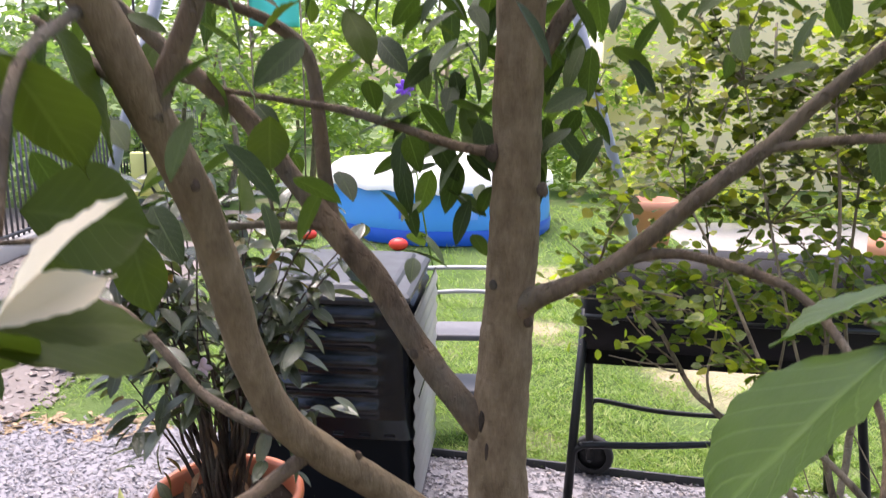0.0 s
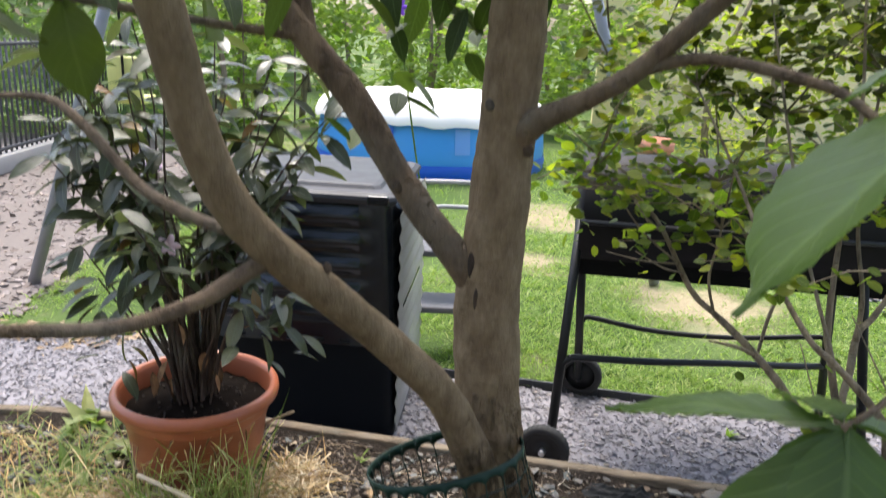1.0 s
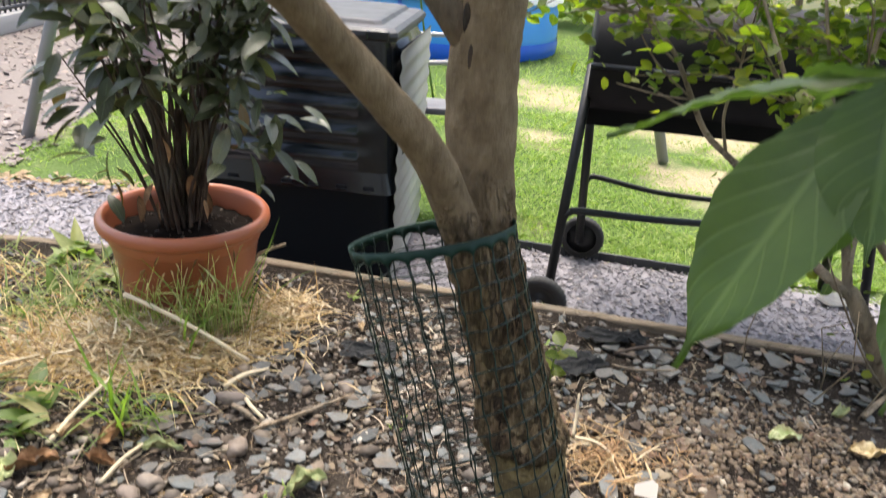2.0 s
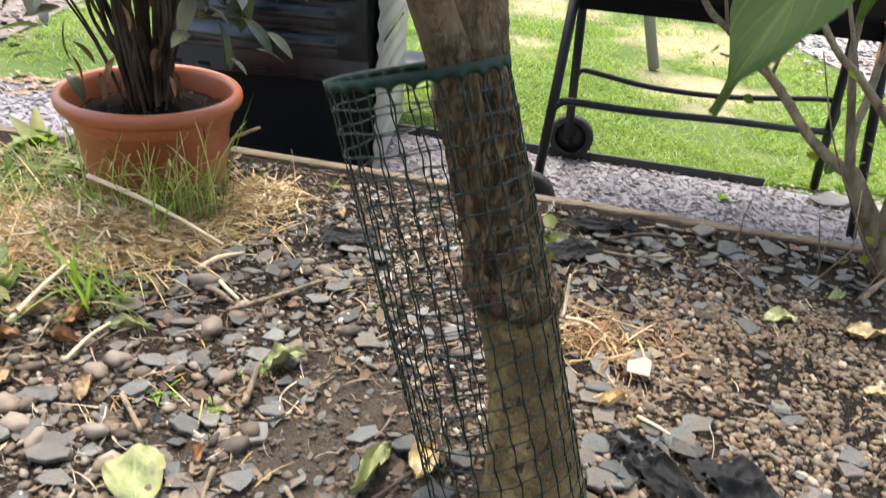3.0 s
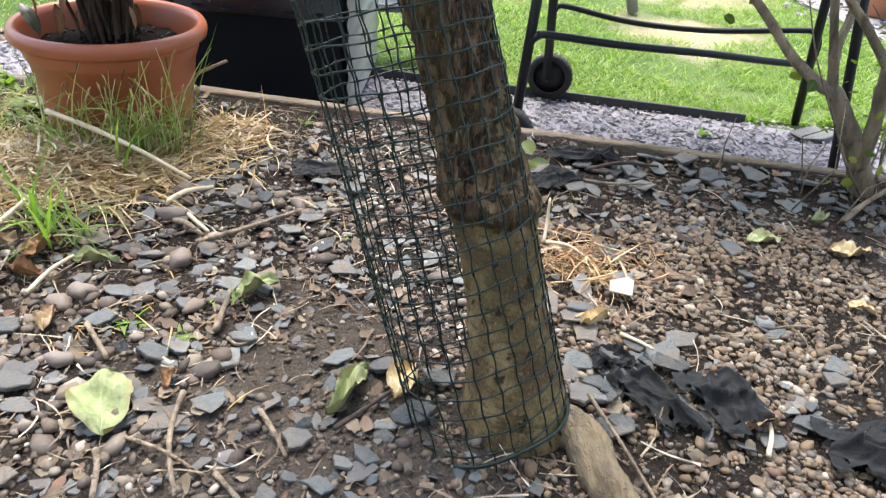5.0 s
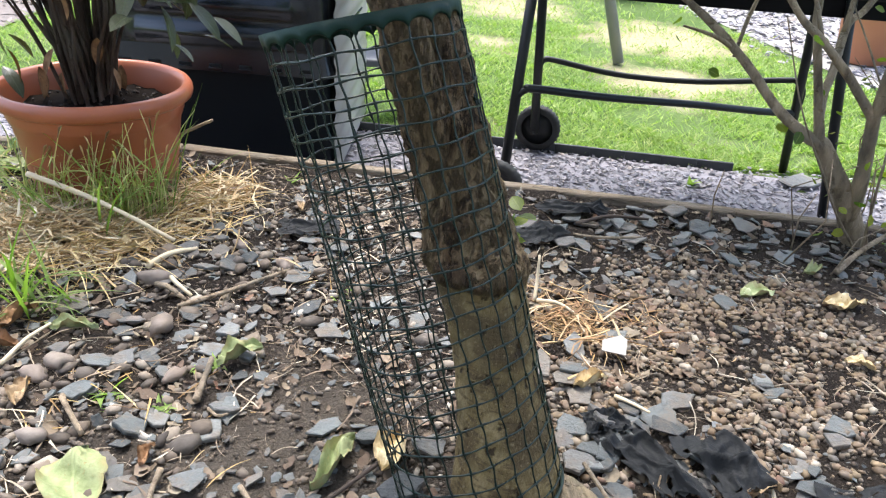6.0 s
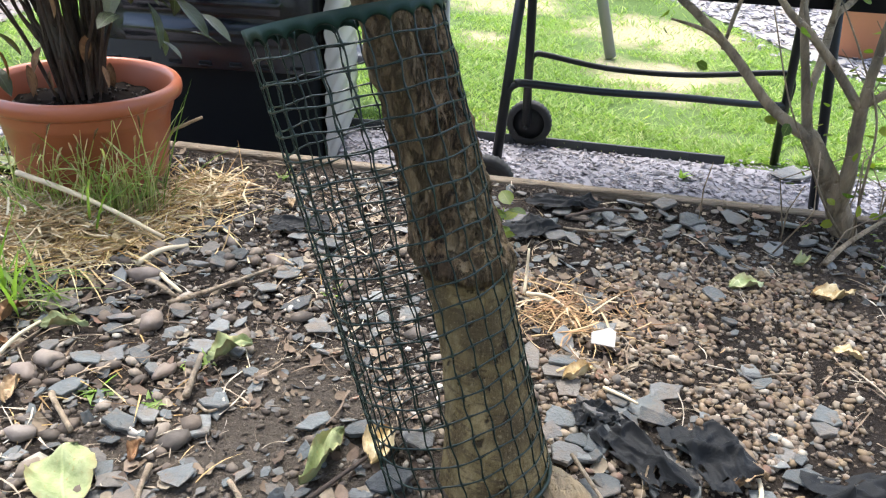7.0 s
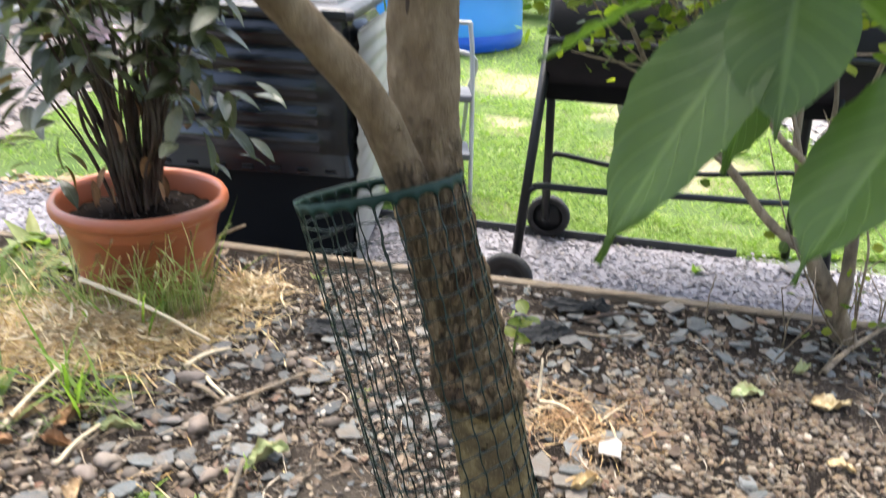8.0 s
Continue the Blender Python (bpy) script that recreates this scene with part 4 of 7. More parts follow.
def potted_shrub():
    root = thing("evergreen_shrub", "evergreen shrub with narrow dull green leaves growing in the terracotta pot", "shrub")
    rnd = random.Random(11)
    base = POT + Vector((0.0, 0.0, 0.2))
    lance = blade(1.0, 0.37, 6, 1.35, 0.28, 0.14, 0.5)
    mats, tips = [], []
    for k in range(38):
        a, lean = rnd.uniform(0, 2 * math.pi), rnd.uniform(0.08, 0.52)
        h = rnd.uniform(0.56, 1.0)
        foot = rnd.uniform(0.01, 0.048)
        start = base + Vector((foot * math.cos(a), foot * math.sin(a), -0.02))
        pts = []
        for i in range(6):
            t = i / 5
            out = lean * h * (0.12 * t + 0.72 * t * t)
            pts.append((start.x + out * math.cos(a) + rnd.gauss(0, 0.008), start.y + out * math.sin(a) + rnd.gauss(0, 0.008), start.z + h * t * (1 - 0.15 * lean * t), 0.005 * (1 - 0.7 * t) if k % 3 else 0.0065 * (1 - 0.75 * t)))
        bm = bmesh.new()
        limb(bm, pts, 6, 4, 0.15)
        part("stem", bm, M_STEM, root)
        for t in np.linspace(0.62, 1.0, 6):
            i = min(4, int(t * 5))
            w = t * 5 - i
            p = Vector(pts[i][:3]).lerp(Vector(pts[i + 1][:3]), w)
            tips.append((p, a))
    for p, a in tips:
        n = rnd.randint(2, 4)
        a0 = rnd.uniform(0, 6.28)
        for i in range(n):
            b = a0 + i * 2 * math.pi / n + rnd.gauss(0, 0.3)
            d = Vector((math.cos(b), math.sin(b), rnd.uniform(-0.8, 0.35)))
            mats.append(leaf_pose(p, d, rnd.uniform(-0.7, 0.7), rnd.uniform(0.06, 0.105)))
    # the leafy side shoots over the rim
    for c in ((-0.33, 1.78, 0.5), (-0.36, 1.74, 0.42), (-0.78, 1.84, 0.36), (-0.42, 1.72, 0.55)):
        for _ in range(9):
            p = Vector(c) + Vector([rnd.gauss(0, 0.035) for _ in range(3)])
            mats.append(leaf_pose(p, (rnd.gauss(0.3, 0.7), rnd.gauss(-0.2, 0.7), rnd.uniform(-0.8, 0.3)), rnd.uniform(-0.6, 0.6), rnd.uniform(0.06, 0.095)))
    for a, reach, h in ((3.3, 0.2, 0.42), (3.7, 0.16, 0.36), (4.2, 0.13, 0.4), (5.6, 0.15, 0.34), (2.9, 0.17, 0.5)):
        bm = bmesh.new()
        ca, sa = math.cos(a), math.sin(a)
        limb(bm, [(base.x + 0.05 * ca, base.y + 0.05 * sa, base.z - 0.02, 0.0036), (base.x + (0.05 + 0.35 * reach) * ca, base.y + (0.05 + 0.35 * reach) * sa, base.z + 0.45 * h, 0.003), (base.x + (0.05 + reach) * ca, base.y + (0.05 + reach) * sa, base.z + h, 0.0018)], 6, 5, 0.2)
        part("stem", bm, M_STEM, root)
        for i in range(5):
            p = base + Vector(((0.05 + reach) * ca, (0.05 + reach) * sa, h - 0.02 * i))
            mats.append(leaf_pose(p, (ca + rnd.gauss(0, 0.8), sa + rnd.gauss(0, 0.8), rnd.uniform(-0.8, 0.1)), rnd.uniform(-0.6, 0.6), rnd.uniform(0.07, 0.105)))
    mats.sort(key=lambda m: m[1][3])
    leaf_parts(lance, mats[:300], M_RHODO_L, root)
    mats = mats[300:]
    scatter_mesh("foliage", lance, mats, M_RHODO, root, "narrow dull green leaves, some browned")
    dead = []
    for _ in range(16):
        a, d = rnd.uniform(0, 6.28), rnd.uniform(0.04, 0.13)
        dead.append(leaf_pose(base + Vector((d * math.cos(a), d * math.sin(a), rnd.uniform(0.06, 0.36))), (rnd.gauss(0, 0.4), rnd.gauss(0, 0.4), -1), rnd.uniform(-1, 1), rnd.uniform(0.04, 0.07)))
    scatter_mesh("dead_leaves", lance, dead, M_BROWN_LEAF, root, "brown dead leaves hanging by the stems")
    bm = bmesh.new()
    limb(bm, [(base.x + 0.01, base.y - 0.005, base.z - 0.02, 0.024), (base.x + 0.008, base.y, base.z + 0.06, 0.014), (base.x - 0.005, base.y, base.z + 0.18, 0.009), (base.x, base.y, base.z + 0.3, 0.008)], 10, 5, 0.3)
    part("stump", bm, M_STEM, root, "dark gnarled woody base")
    bm = bmesh.new()
    for k in range(5):
        made = bmesh.ops.create_icosphere(bm, subdivisions=2, radius=0.013)["verts"]
        bmesh.ops.transform(bm, matrix=Matrix.Translation((-0.59, 1.73, 0.648)) @ Matrix.Rotation(2 * math.pi * k / 5, 4, "Y") @ Matrix.Translation((0.014, 0, 0)) @ Matrix.Diagonal((1.1, 0.4, 0.7, 1)), verts=made)
    part("bloom", bm, M_PINK, root, "small pale pink bloom")
    for k in range(14):
        a = 2 * math.pi * k / 14 + rnd.gauss(0, 0.2)
        d = rnd.uniform(0.01, 0.05)
        x, y = base.x + d * math.cos(a), base.y + d * math.sin(a)
        bm = bmesh.new()
        limb(bm, [(x, y, base.z - 0.03, rnd.uniform(0.003, 0.008)), (x + 0.01 * math.cos(a), y + 0.01 * math.sin(a), base.z + 0.1, rnd.uniform(0.0035, 0.006)), (x + 0.03 * math.cos(a) + rnd.gauss(0, 0.012), y + 0.03 * math.sin(a) + rnd.gauss(0, 0.012), base.z + 0.22, 0.0045), (x + 0.07 * math.cos(a), y + 0.07 * math.sin(a), base.z + 0.38, 0.0038)], 7, 7, 0.5)
        part("stem", bm, M_STEM, root)
    return root


potted_shrub()

# ---- compost bin ----


def compost_bin():
    root = thing("compost_bin", "black plastic compost bin with ribbed sides and grey-black lid", "compost bin")
    W, D, H = 0.7, 0.7, 0.842

    def shell(z0, z1, ribs, name, label, inset0, inset1):
        bm = bmesh.new()
        n = ribs * 8 if ribs else 3
        rings = []
        for i in range(n + 1):
            t = i / n
            z = z0 + (z1 - z0) * t
            k = 0.024 * (0.5 - 0.5 * math.cos(2 * math.pi * ribs * t)) if ribs else 0.0
            ins = inset0 + (inset1 - inset0) * t
            ring = []
            w, d, c = W / 2 - ins, D / 2 - ins, 0.035
            outline = []
            for sx, sy, a0 in ((1, -1, -90), (1, 1, 0), (-1, 1, 90), (-1, -1, 180)):
                for q in range(5):
                    a = radians(a0 + q * 22.5)
                    outline.append((sx * (w - c) + c * math.cos(a), sy * (d - c) + c * math.sin(a), 1.0 if q == 2 else 0.0))
                outline.append(None)
            flat = []
            pts = [p for p in outline if p]
            for j, p in enumerate(pts):
                flat.append((p[0], p[1], 0.0))
                if j % 5 == 4:  # ribs lie on the flat faces, the corners stay plain
                    nx = pts[(j + 1) % len(pts)]
                    for u in (0.11, 0.12, 0.88, 0.89):
                        flat.append((p[0] + (nx[0] - p[0]) * u, p[1] + (nx[1] - p[1]) * u, 1.0 if 0.115 < u < 0.885 else 0.0))
            for x, y, on in flat:
                s = -k * on
                m = max(abs(x) / w, abs(y) / d)
                if abs(x) / w > abs(y) / d:
                    x += math.copysign(s, x)
                else:
                    y += math.copysign(s, y)
                ring.append(bm.verts.new((x, y, z)))
            rings.append(ring)
        for a, b in zip(rings, rings[1:]):
            for k in range(len(a)):
                bm.faces.new((a[k], a[(k + 1) % len(a)], b[(k + 1) % len(a)], b[k]))
        return part(name, bm, M_BIN_LOW if name == "base" else M_BIN, root, label)

    shell(0.0, 0.335, 0, "base", "smooth lower hatch section", 0.0, 0.012)
    shell(0.335, 0.402, 0, "band", "plain band with slots", 0.0, 0.014)
    shell(0.402, H - 0.03, 5, "wall", "ribbed upper walls", 0.014, 0.035)
    # the pale grey ribbed sheet on its side
    bm = bmesh.new()
    prof = []
    for i in range(12 * 6 + 1):
        t = i / 72
        prof.append((W / 2 - 0.004 + 0.0035 * math.sin(2 * math.pi * 12 * t), 0.02 + (H - 0.07) * t))
    rows_v = []
    for off in (0.0, -0.004):
        for y in (-D / 2 + 0.016, D / 2 - 0.01):
            rows_v.append([bm.verts.new((x + off + 0.012, y, z)) for x, z in prof])
    for a, b in ((0, 1), (3, 2), (1, 3), (2, 0)):
        for i in range(72):
            bm.faces.new((rows_v[a][i], rows_v[b][i], rows_v[b][i + 1], rows_v[a][i + 1]))
    part("side_sheet", bm, plain_material("pale_grey_plastic", (0.32, 0.312, 0.29), 0.5, 0, 0.5, 0.2, 8, 0.2), root, "pale grey ribbed side sheet")
    slot_dark = plain_material("slot_dark", (0.003, 0.003, 0.003), 0.9)
    for x in np.linspace(-0.27, 0.27, 7):
        bm = bmesh.new()
        box(bm, (0.036, 0.01, 0.009), Matrix.Translation((x, -D / 2 + 0.004, 0.353)), 0.002)
        slot = part("vent_slot", bm, slot_dark, root, "dark air slot")
        bm = bmesh.new()
        box(bm, (0.04, 0.008, 0.004), Matrix.Translation((x, -D / 2 - 0.001, 0.3465)), 0.0015)
        part("slot_lip", bm, M_BIN, slot)
    bm = bmesh.new()
    rings = []
    for ins, z in ((0.03, H - 0.03), (0.02, H - 0.028), (0.012, H - 0.012), (0.015, H), (0.03, H + 0.01), (0.07, H + 0.013), (0.08, H + 0.024), (0.095, H + 0.028), (0.3, H + 0.032)):
        w, d = W / 2 - ins, D / 2 - ins
        rings.append([bm.verts.new((x, y, z)) for x, y in ((-w + 0.02, -d), (w - 0.02, -d), (w, -d + 0.02), (w, d - 0.02), (w - 0.02, d), (-w + 0.02, d), (-w, d - 0.02), (-w, -d + 0.02))])
    for a, b in zip(rings, rings[1:]):
        for k in range(8):
            bm.faces.new((a[k], a[(k + 1) % 8], b[(k + 1) % 8], b[k]))
    bm.faces.new(rings[-1])
    part("lid", bm, plain_material("grey_black_plastic", (0.035, 0.037, 0.043), 0.5, 0, 0.42, 0.3, 6, 0.15), root, "grey-black lid", smooth=False)
    bm = bmesh.new()
    box(bm, (0.07, 0.025, 0.03), Matrix.Translation((W / 2 - 0.07, -D / 2 + 0.015, H - 0.01)), 0.006)
    part("latch", bm, M_BIN, root, "", smooth=False)
    th = radians(-6)
    corner = Vector((-0.085, 2.345))
    c = corner + Vector((-W / 2 * math.cos(th) - D / 2 * math.sin(th), -W / 2 * math.sin(th) + D / 2 * math.cos(th)))
    root.matrix_world = Matrix.Translation((c.x, c.y, LOW)) @ Matrix.Rotation(th, 4, "Z")
    return root


compost_bin()

# ---- barbecue ----


def barbecue():
    root = thing("barrel_barbecue", "black barrel charcoal barbecue on a tube trolley with two wheels", "barbecue")
    fl, rl = Vector((0.436, 2.236, -0.115)), Vector((0.612, 2.69, -0.115))  # feet of the left legs
    fr, rr = Vector((1.475, 2.215, LOW)), Vector((1.535, 2.61, LOW))
    tfl, trl = Vector((0.505, 2.41, 0.60)), Vector((0.552, 2.6, 0.60))
    tfr, trr = Vector((1.36, 2.27, 0.60)), Vector((1.385, 2.46, 0.60))
    for a, b in ((fl, tfl), (rl, trl), (fr, tfr), (rr, trr)):
        bm = bmesh.new()
        tube(bm, [a, a.lerp(b, 0.5), b], 0.0155, 12)
        part("leg", bm, M_IRON, root)

    def bar(pts, r):
        bm = bmesh.new()
        limb(bm, [(*p, r) for p in pts], 9, 6, 0.0)
        part("rail", bm, M_IRON, root)

    a, b = fl.lerp(tfl, 0.30), rr.lerp(trr, 0.29)
    d = b - a
    bar([a, a + Vector((0.006, 0.004, 0.028)), a + d * 0.025 + Vector((0, 0, 0.048)), a + d * 0.06 + Vector((0, 0, 0.052)), a + d * 0.3 + Vector((0, 0, 0.033)), a + d * 0.6 + Vector((0, 0, 0.02)), a + d * 0.85 + Vector((0, 0, 0.004)), b], 0.0125)
    a, b = rl.lerp(trl, 0.31), rr.lerp(trr, 0.3)
    d = b - a
    bar([a, a + Vector((0.006, -0.002, 0.03)), a + d * 0.02 + Vector((0, 0, 0.047)), a + d * 0.06 + Vector((0, 0, 0.05)), a + d * 0.3 + Vector((0, 0, 0.034)), a + d * 0.6 + Vector((0, 0, 0.05)), a + d * 0.92 + Vector((0, 0, 0.098)), a + d * 0.98 + Vector((0, 0, 0.098)), a + d * 1.008 + Vector((0, 0, 0.066)), b + Vector((0.006, 0, -0.01))], 0.01)

    def wheel(c, outward):
        w = part("wheel", bmesh.new(), M_RUBBER, root)
        w.location = c
        turn = outward.to_track_quat("Z", "Y").to_matrix().to_4x4()
        for name, profile, mat in (("tyre", [(0.058, -0.018), (0.074, -0.018), (0.08, -0.012), (0.081, 0.0), (0.08, 0.012), (0.074, 0.018), (0.058, 0.018), (0.058, -0.018)], M_RUBBER),
                                   ("disc", [(0.0, 0.012), (0.022, 0.012), (0.026, 0.006), (0.054, 0.004), (0.058, 0.01), (0.058, -0.01), (0.0, -0.01)], M_IRON), ("axle_nut", [(0.0, 0.034), (0.009, 0.034), (0.011, 0.03), (0.011, 0.01)], M_STEEL)):
            bm = bmesh.new()
            rings = lathe(bm, profile, 60)
            if name == "tyre":  # moulded tread: every other step stands proud
                for ring in rings[1:6]:
                    for k in range(0, 60, 2):
                        ring[k].co.xy *= 1.045
            bmesh.ops.transform(bm, matrix=turn, verts=bm.verts[:])
            part(name, bm, mat, w, "bright steel axle nut" if name == "axle_nut" else "")

    out = (fl - rl).normalized()
    out.z = 0
    wheel(fl + out * 0.07 + Vector((-0.006, 0, 0.0)), out)
    wheel(rl - out * 0.04 + Vector((0.004, 0, 0.003)), -out)
    for a, b in ((fl - out * 0.02, fl + out * 0.08), (rl + out * 0.02, rl - out * 0.05)):
        bm = bmesh.new()
        tube(bm, [a, b], 0.007, 8)
        part("axle_stub", bm, M_IRON, root)

    # drum: a half-round tub with a half-round lid
    bfl, brl = Vector((0.54, 2.42, 0.60)), Vector((0.595, 2.62, 0.60))
    bfr, brr = Vector((1.505, 2.27, 0.60)), Vector((1.54, 2.47, 0.60))
    cl, cr = (bfl + brl) / 2, (bfr + brr) / 2
    ax = (cr - cl)
    ax.z = 0
    ax = ax.normalized()
    sid = Vector((-ax.y, ax.x, 0))
    L0, L1 = cl - ax * 0.05, cr + ax * 0.06
    zc, R = 0.60, 0.195

    def half(sign, name, label, r, mat):
        bm = bmesh.new()
        rings = []
        n = 20
        for end, rr2 in ((L0, 0.0), (L0, r * 0.985), (L0 + ax * 0.008, r), (L1 - ax * 0.008, r), (L1, r * 0.985), (L1, 0.0)):
            ring = []
            for k in range(n + 1):
                a = math.pi * k / n
                p = end + sid * (math.cos(a) * rr2) + Vector((0, 0, sign * math.sin(a) * rr2))
                ring.append(bm.verts.new((p.x, p.y, zc + p.z - end.z)))
            rings.append(ring)
        for a, b in zip(rings, rings[1:]):
            for k in range(n):
                bm.faces.new((a[k], a[k + 1], b[k + 1], b[k]))
        bmesh.ops.recalc_face_normals(bm, faces=bm.faces[:])
        return part(name, bm, mat, root, label)

    half(1, "lid", "faded black half-round drum lid", R, M_DRUM)
    half(-1, "tub", "sooty black half-round drum tub", R - 0.006, M_DRUM)
    bm = bmesh.new()
    for s in (-1, 1):
        a, b = L0 + sid * s * (R + 0.006), L1 + sid * s * (R + 0.006)
        tube(bm, [(a.x, a.y, zc), (b.x, b.y, zc)], 0.009, 8)
    part("rim_bar", bm, M_IRON, root)
    # flat steel skirt under the tub, front and ends
    bm = bmesh.new()
    quad = [bfl - sid * 0.02 - ax * 0.03, bfr - sid * 0.02 + ax * 0.03, brr + sid * 0.02 + ax * 0.03, brl + sid * 0.02 - ax * 0.03]
    ringt = [bm.verts.new((q.x, q.y, 0.60)) for q in quad]
    ringb = [bm.verts.new((q.x, q.y, 0.405)) for q in quad]
    for k in range(4):
        bm.faces.new((ringb[k], ringb[(k + 1) % 4], ringt[(k + 1) % 4], ringt[k]))
    bm.faces.new(ringb[::-1])
    bmesh.ops.solidify(bm, geom=bm.faces[:], thickness=0.004)
    part("fire_box", bm, M_DRUM, root, "flat black steel fire box", smooth=False)
    return root


barbecue()

# ---- the shrub beside the barbecue ----


def round_leaf_shrub():
    root = thing("deciduous_shrub", "multi-stemmed shrub with small round yellow-green leaves at the bed edge", "shrub")
    rnd = random.Random(21)
    stems = []

    def stem(*pts):
        bm = bmesh.new()
        limb(bm, pts, 9, 6, 0.1)
        part("stem", bm, M_SHRUB_BARK, root)
        stems.append(pts)

    stem((1.192, 1.63, -0.035, 0.036), (1.152, 1.63, 0.045, 0.0284), (1.114, 1.63, 0.115, 0.0255), (1.067, 1.635, 0.18, 0.022), (1.026, 1.64, 0.236, 0.018), (0.988, 1.65, 0.253, 0.0135), (0.931, 1.69, 0.298, 0.0115), (0.88, 1.74, 0.362, 0.0108), (0.841, 1.78, 0.406, 0.0102), (0.788, 1.82, 0.455, 0.0095), (0.752, 1.86, 0.485, 0.0085), (0.694, 1.89, 0.538, 0.0075), (0.595, 1.9, 0.705, 0.0055), (0.52, 1.9, 0.77, 0.0045), (0.41, 1.9, 0.832, 0.0032))
    stem((0.838, 1.78, 0.405, 0.006), (0.799, 1.77, 0.426, 0.0052), (0.761, 1.76, 0.439, 0.0042), (0.705, 1.75, 0.453, 0.0027))
    stem((1.024, 1.64, 0.225, 0.0135), (1.002, 1.64, 0.292, 0.0104), (0.976, 1.65, 0.384, 0.0092), (0.961, 1.67, 0.463, 0.0085), (0.957, 1.69, 0.516, 0.008), (0.96, 1.72, 0.72, 0.0062), (1.0, 1.8, 1.0, 0.0045), (0.98, 1.85, 1.3, 0.0028))
    stem((1.02, 1.65, 0.245, 0.009), (1.046, 1.72, 0.318, 0.0092), (1.075, 1.76, 0.371, 0.0094), (1.098, 1.8, 0.44, 0.0094), (1.118, 1.82, 0.471, 0.0085), (1.167, 1.85, 0.499, 0.0075), (1.24, 1.9, 0.6, 0.006), (1.3, 1.95, 0.85, 0.004), (1.33, 2.0, 1.2, 0.0028))
    stem((1.098, 1.8, 0.45, 0.007), (1.105, 1.82, 0.56, 0.006), (1.09, 1.88, 0.75, 0.0048), (1.12, 1.95, 1.1, 0.0032))
    stem((1.135, 1.625, 0.07, 0.0215), (1.122, 1.61, 0.164, 0.0168), (1.104, 1.6, 0.253, 0.0146), (1.087, 1.59, 0.323, 0.0136))
    stem((1.09, 1.59, 0.31, 0.0104), (1.015, 1.6, 0.393, 0.0094), (0.945, 1.62, 0.462, 0.0084), (0.888, 1.64, 0.512, 0.0072), (0.82, 1.72, 0.64, 0.0058), (0.75, 1.85, 0.85, 0.0042), (0.66, 1.95, 1.05, 0.0027))
    stem((1.09, 1.59, 0.31, 0.0115), (1.08, 1.58, 0.377, 0.0106), (1.074, 1.57, 0.428, 0.0096), (1.075, 1.57, 0.52, 0.008), (1.13, 1.6, 0.7, 0.006), (1.2, 1.7, 0.95, 0.0046), (1.25, 1.75, 1.25, 0.0033))
    stem((1.087, 1.59, 0.323, 0.009), (1.13, 1.57, 0.37, 0.0078), (1.2, 1.55, 0.5, 0.0058), (1.35, 1.6, 0.8, 0.004), (1.45, 1.7, 1.2, 0.0026))
    stem((0.945, 1.62, 0.462, 0.005), (0.9, 1.75, 0.7, 0.0042), (0.86, 1.88, 1.0, 0.0033), (0.8, 1.98, 1.35, 0.002))
    stem((0.752, 1.86, 0.485, 0.0045), (0.73, 1.87, 0.58, 0.0038), (0.755, 1.9, 0.7, 0.0028), (0.74, 1.92, 0.82, 0.002))
    stem((1.16, 1.58, 0.0, 0.0035), (1.13, 1.56, 0.16, 0.003), (1.11, 1.56, 0.3, 0.0026), (1.06, 1.6, 0.42, 0.002), (1.0, 1.68, 0.56, 0.0015))
    stem((1.15, 1.6, 0.01, 0.0032), (1.07, 1.58, 0.1, 0.0028), (1.0, 1.57, 0.2, 0.0024), (0.93, 1.6, 0.33, 0.0018), (0.87, 1.64, 0.5, 0.0014))
    stem((0.905, 1.9, 0.36, 0.0045), (0.93, 1.93, 0.44, 0.005), (0.965, 1.96, 0.53, 0.0045), (1.0, 2.0, 0.7, 0.003))
    for k in range(9):
        x = rnd.uniform(0.5, 0.69)
        z = 0.54 + (0.694 - x) * 1.5
        a, n = rnd.uniform(2.2, 3.2), rnd.uniform(0.12, 0.26)
        bm = bmesh.new()
        limb(bm, [(x, 1.89, z, 0.0032), (x + 0.5 * n * math.cos(a), 1.88 + rnd.gauss(0, 0.02), z + 0.45 * n * math.sin(a), 0.0026), (x + n * math.cos(a), 1.88 + rnd.gauss(0, 0.04), z + 1.1 * n * math.sin(a), 0.0014)], 6, 5, 0.2)
        part("stem", bm, M_SHRUB_BARK, root)
    # fine twigs
    ends = [q for q in [s[-1][:3] for s in stems] + [s[len(s) * 2 // 3][:3] for s in stems] if q[2] > 0.62]
    bm = bmesh.new()
    spots = []
    for k in range(170):
        if k % 3:
            e = Vector(ends[k % len(ends)])
        else:
            e = Vector((rnd.uniform(0.45, 1.7), rnd.uniform(1.8, 2.3), rnd.uniform(0.75, 1.5)))
        d = Vector((rnd.gauss(-0.1, 0.6), rnd.gauss(0.15, 0.45), rnd.uniform(-0.15, 0.9))).normalized()
        n = rnd.uniform(0.15, 0.42)
        mid = e + d * n * 0.5 + Vector((rnd.gauss(0, 0.02), rnd.gauss(0, 0.02), 0.02))
        end = e + d * n + Vector((0, 0, -0.04 * rnd.random()))
        tube(bm, [e, mid, end], [0.003, 0.0022, 0.0012], 5)
        for t in np.linspace(0.15, 1, 9):
            spots.append((e.lerp(mid, t * 2) if t < 0.5 else mid.lerp(end, t * 2 - 1)))
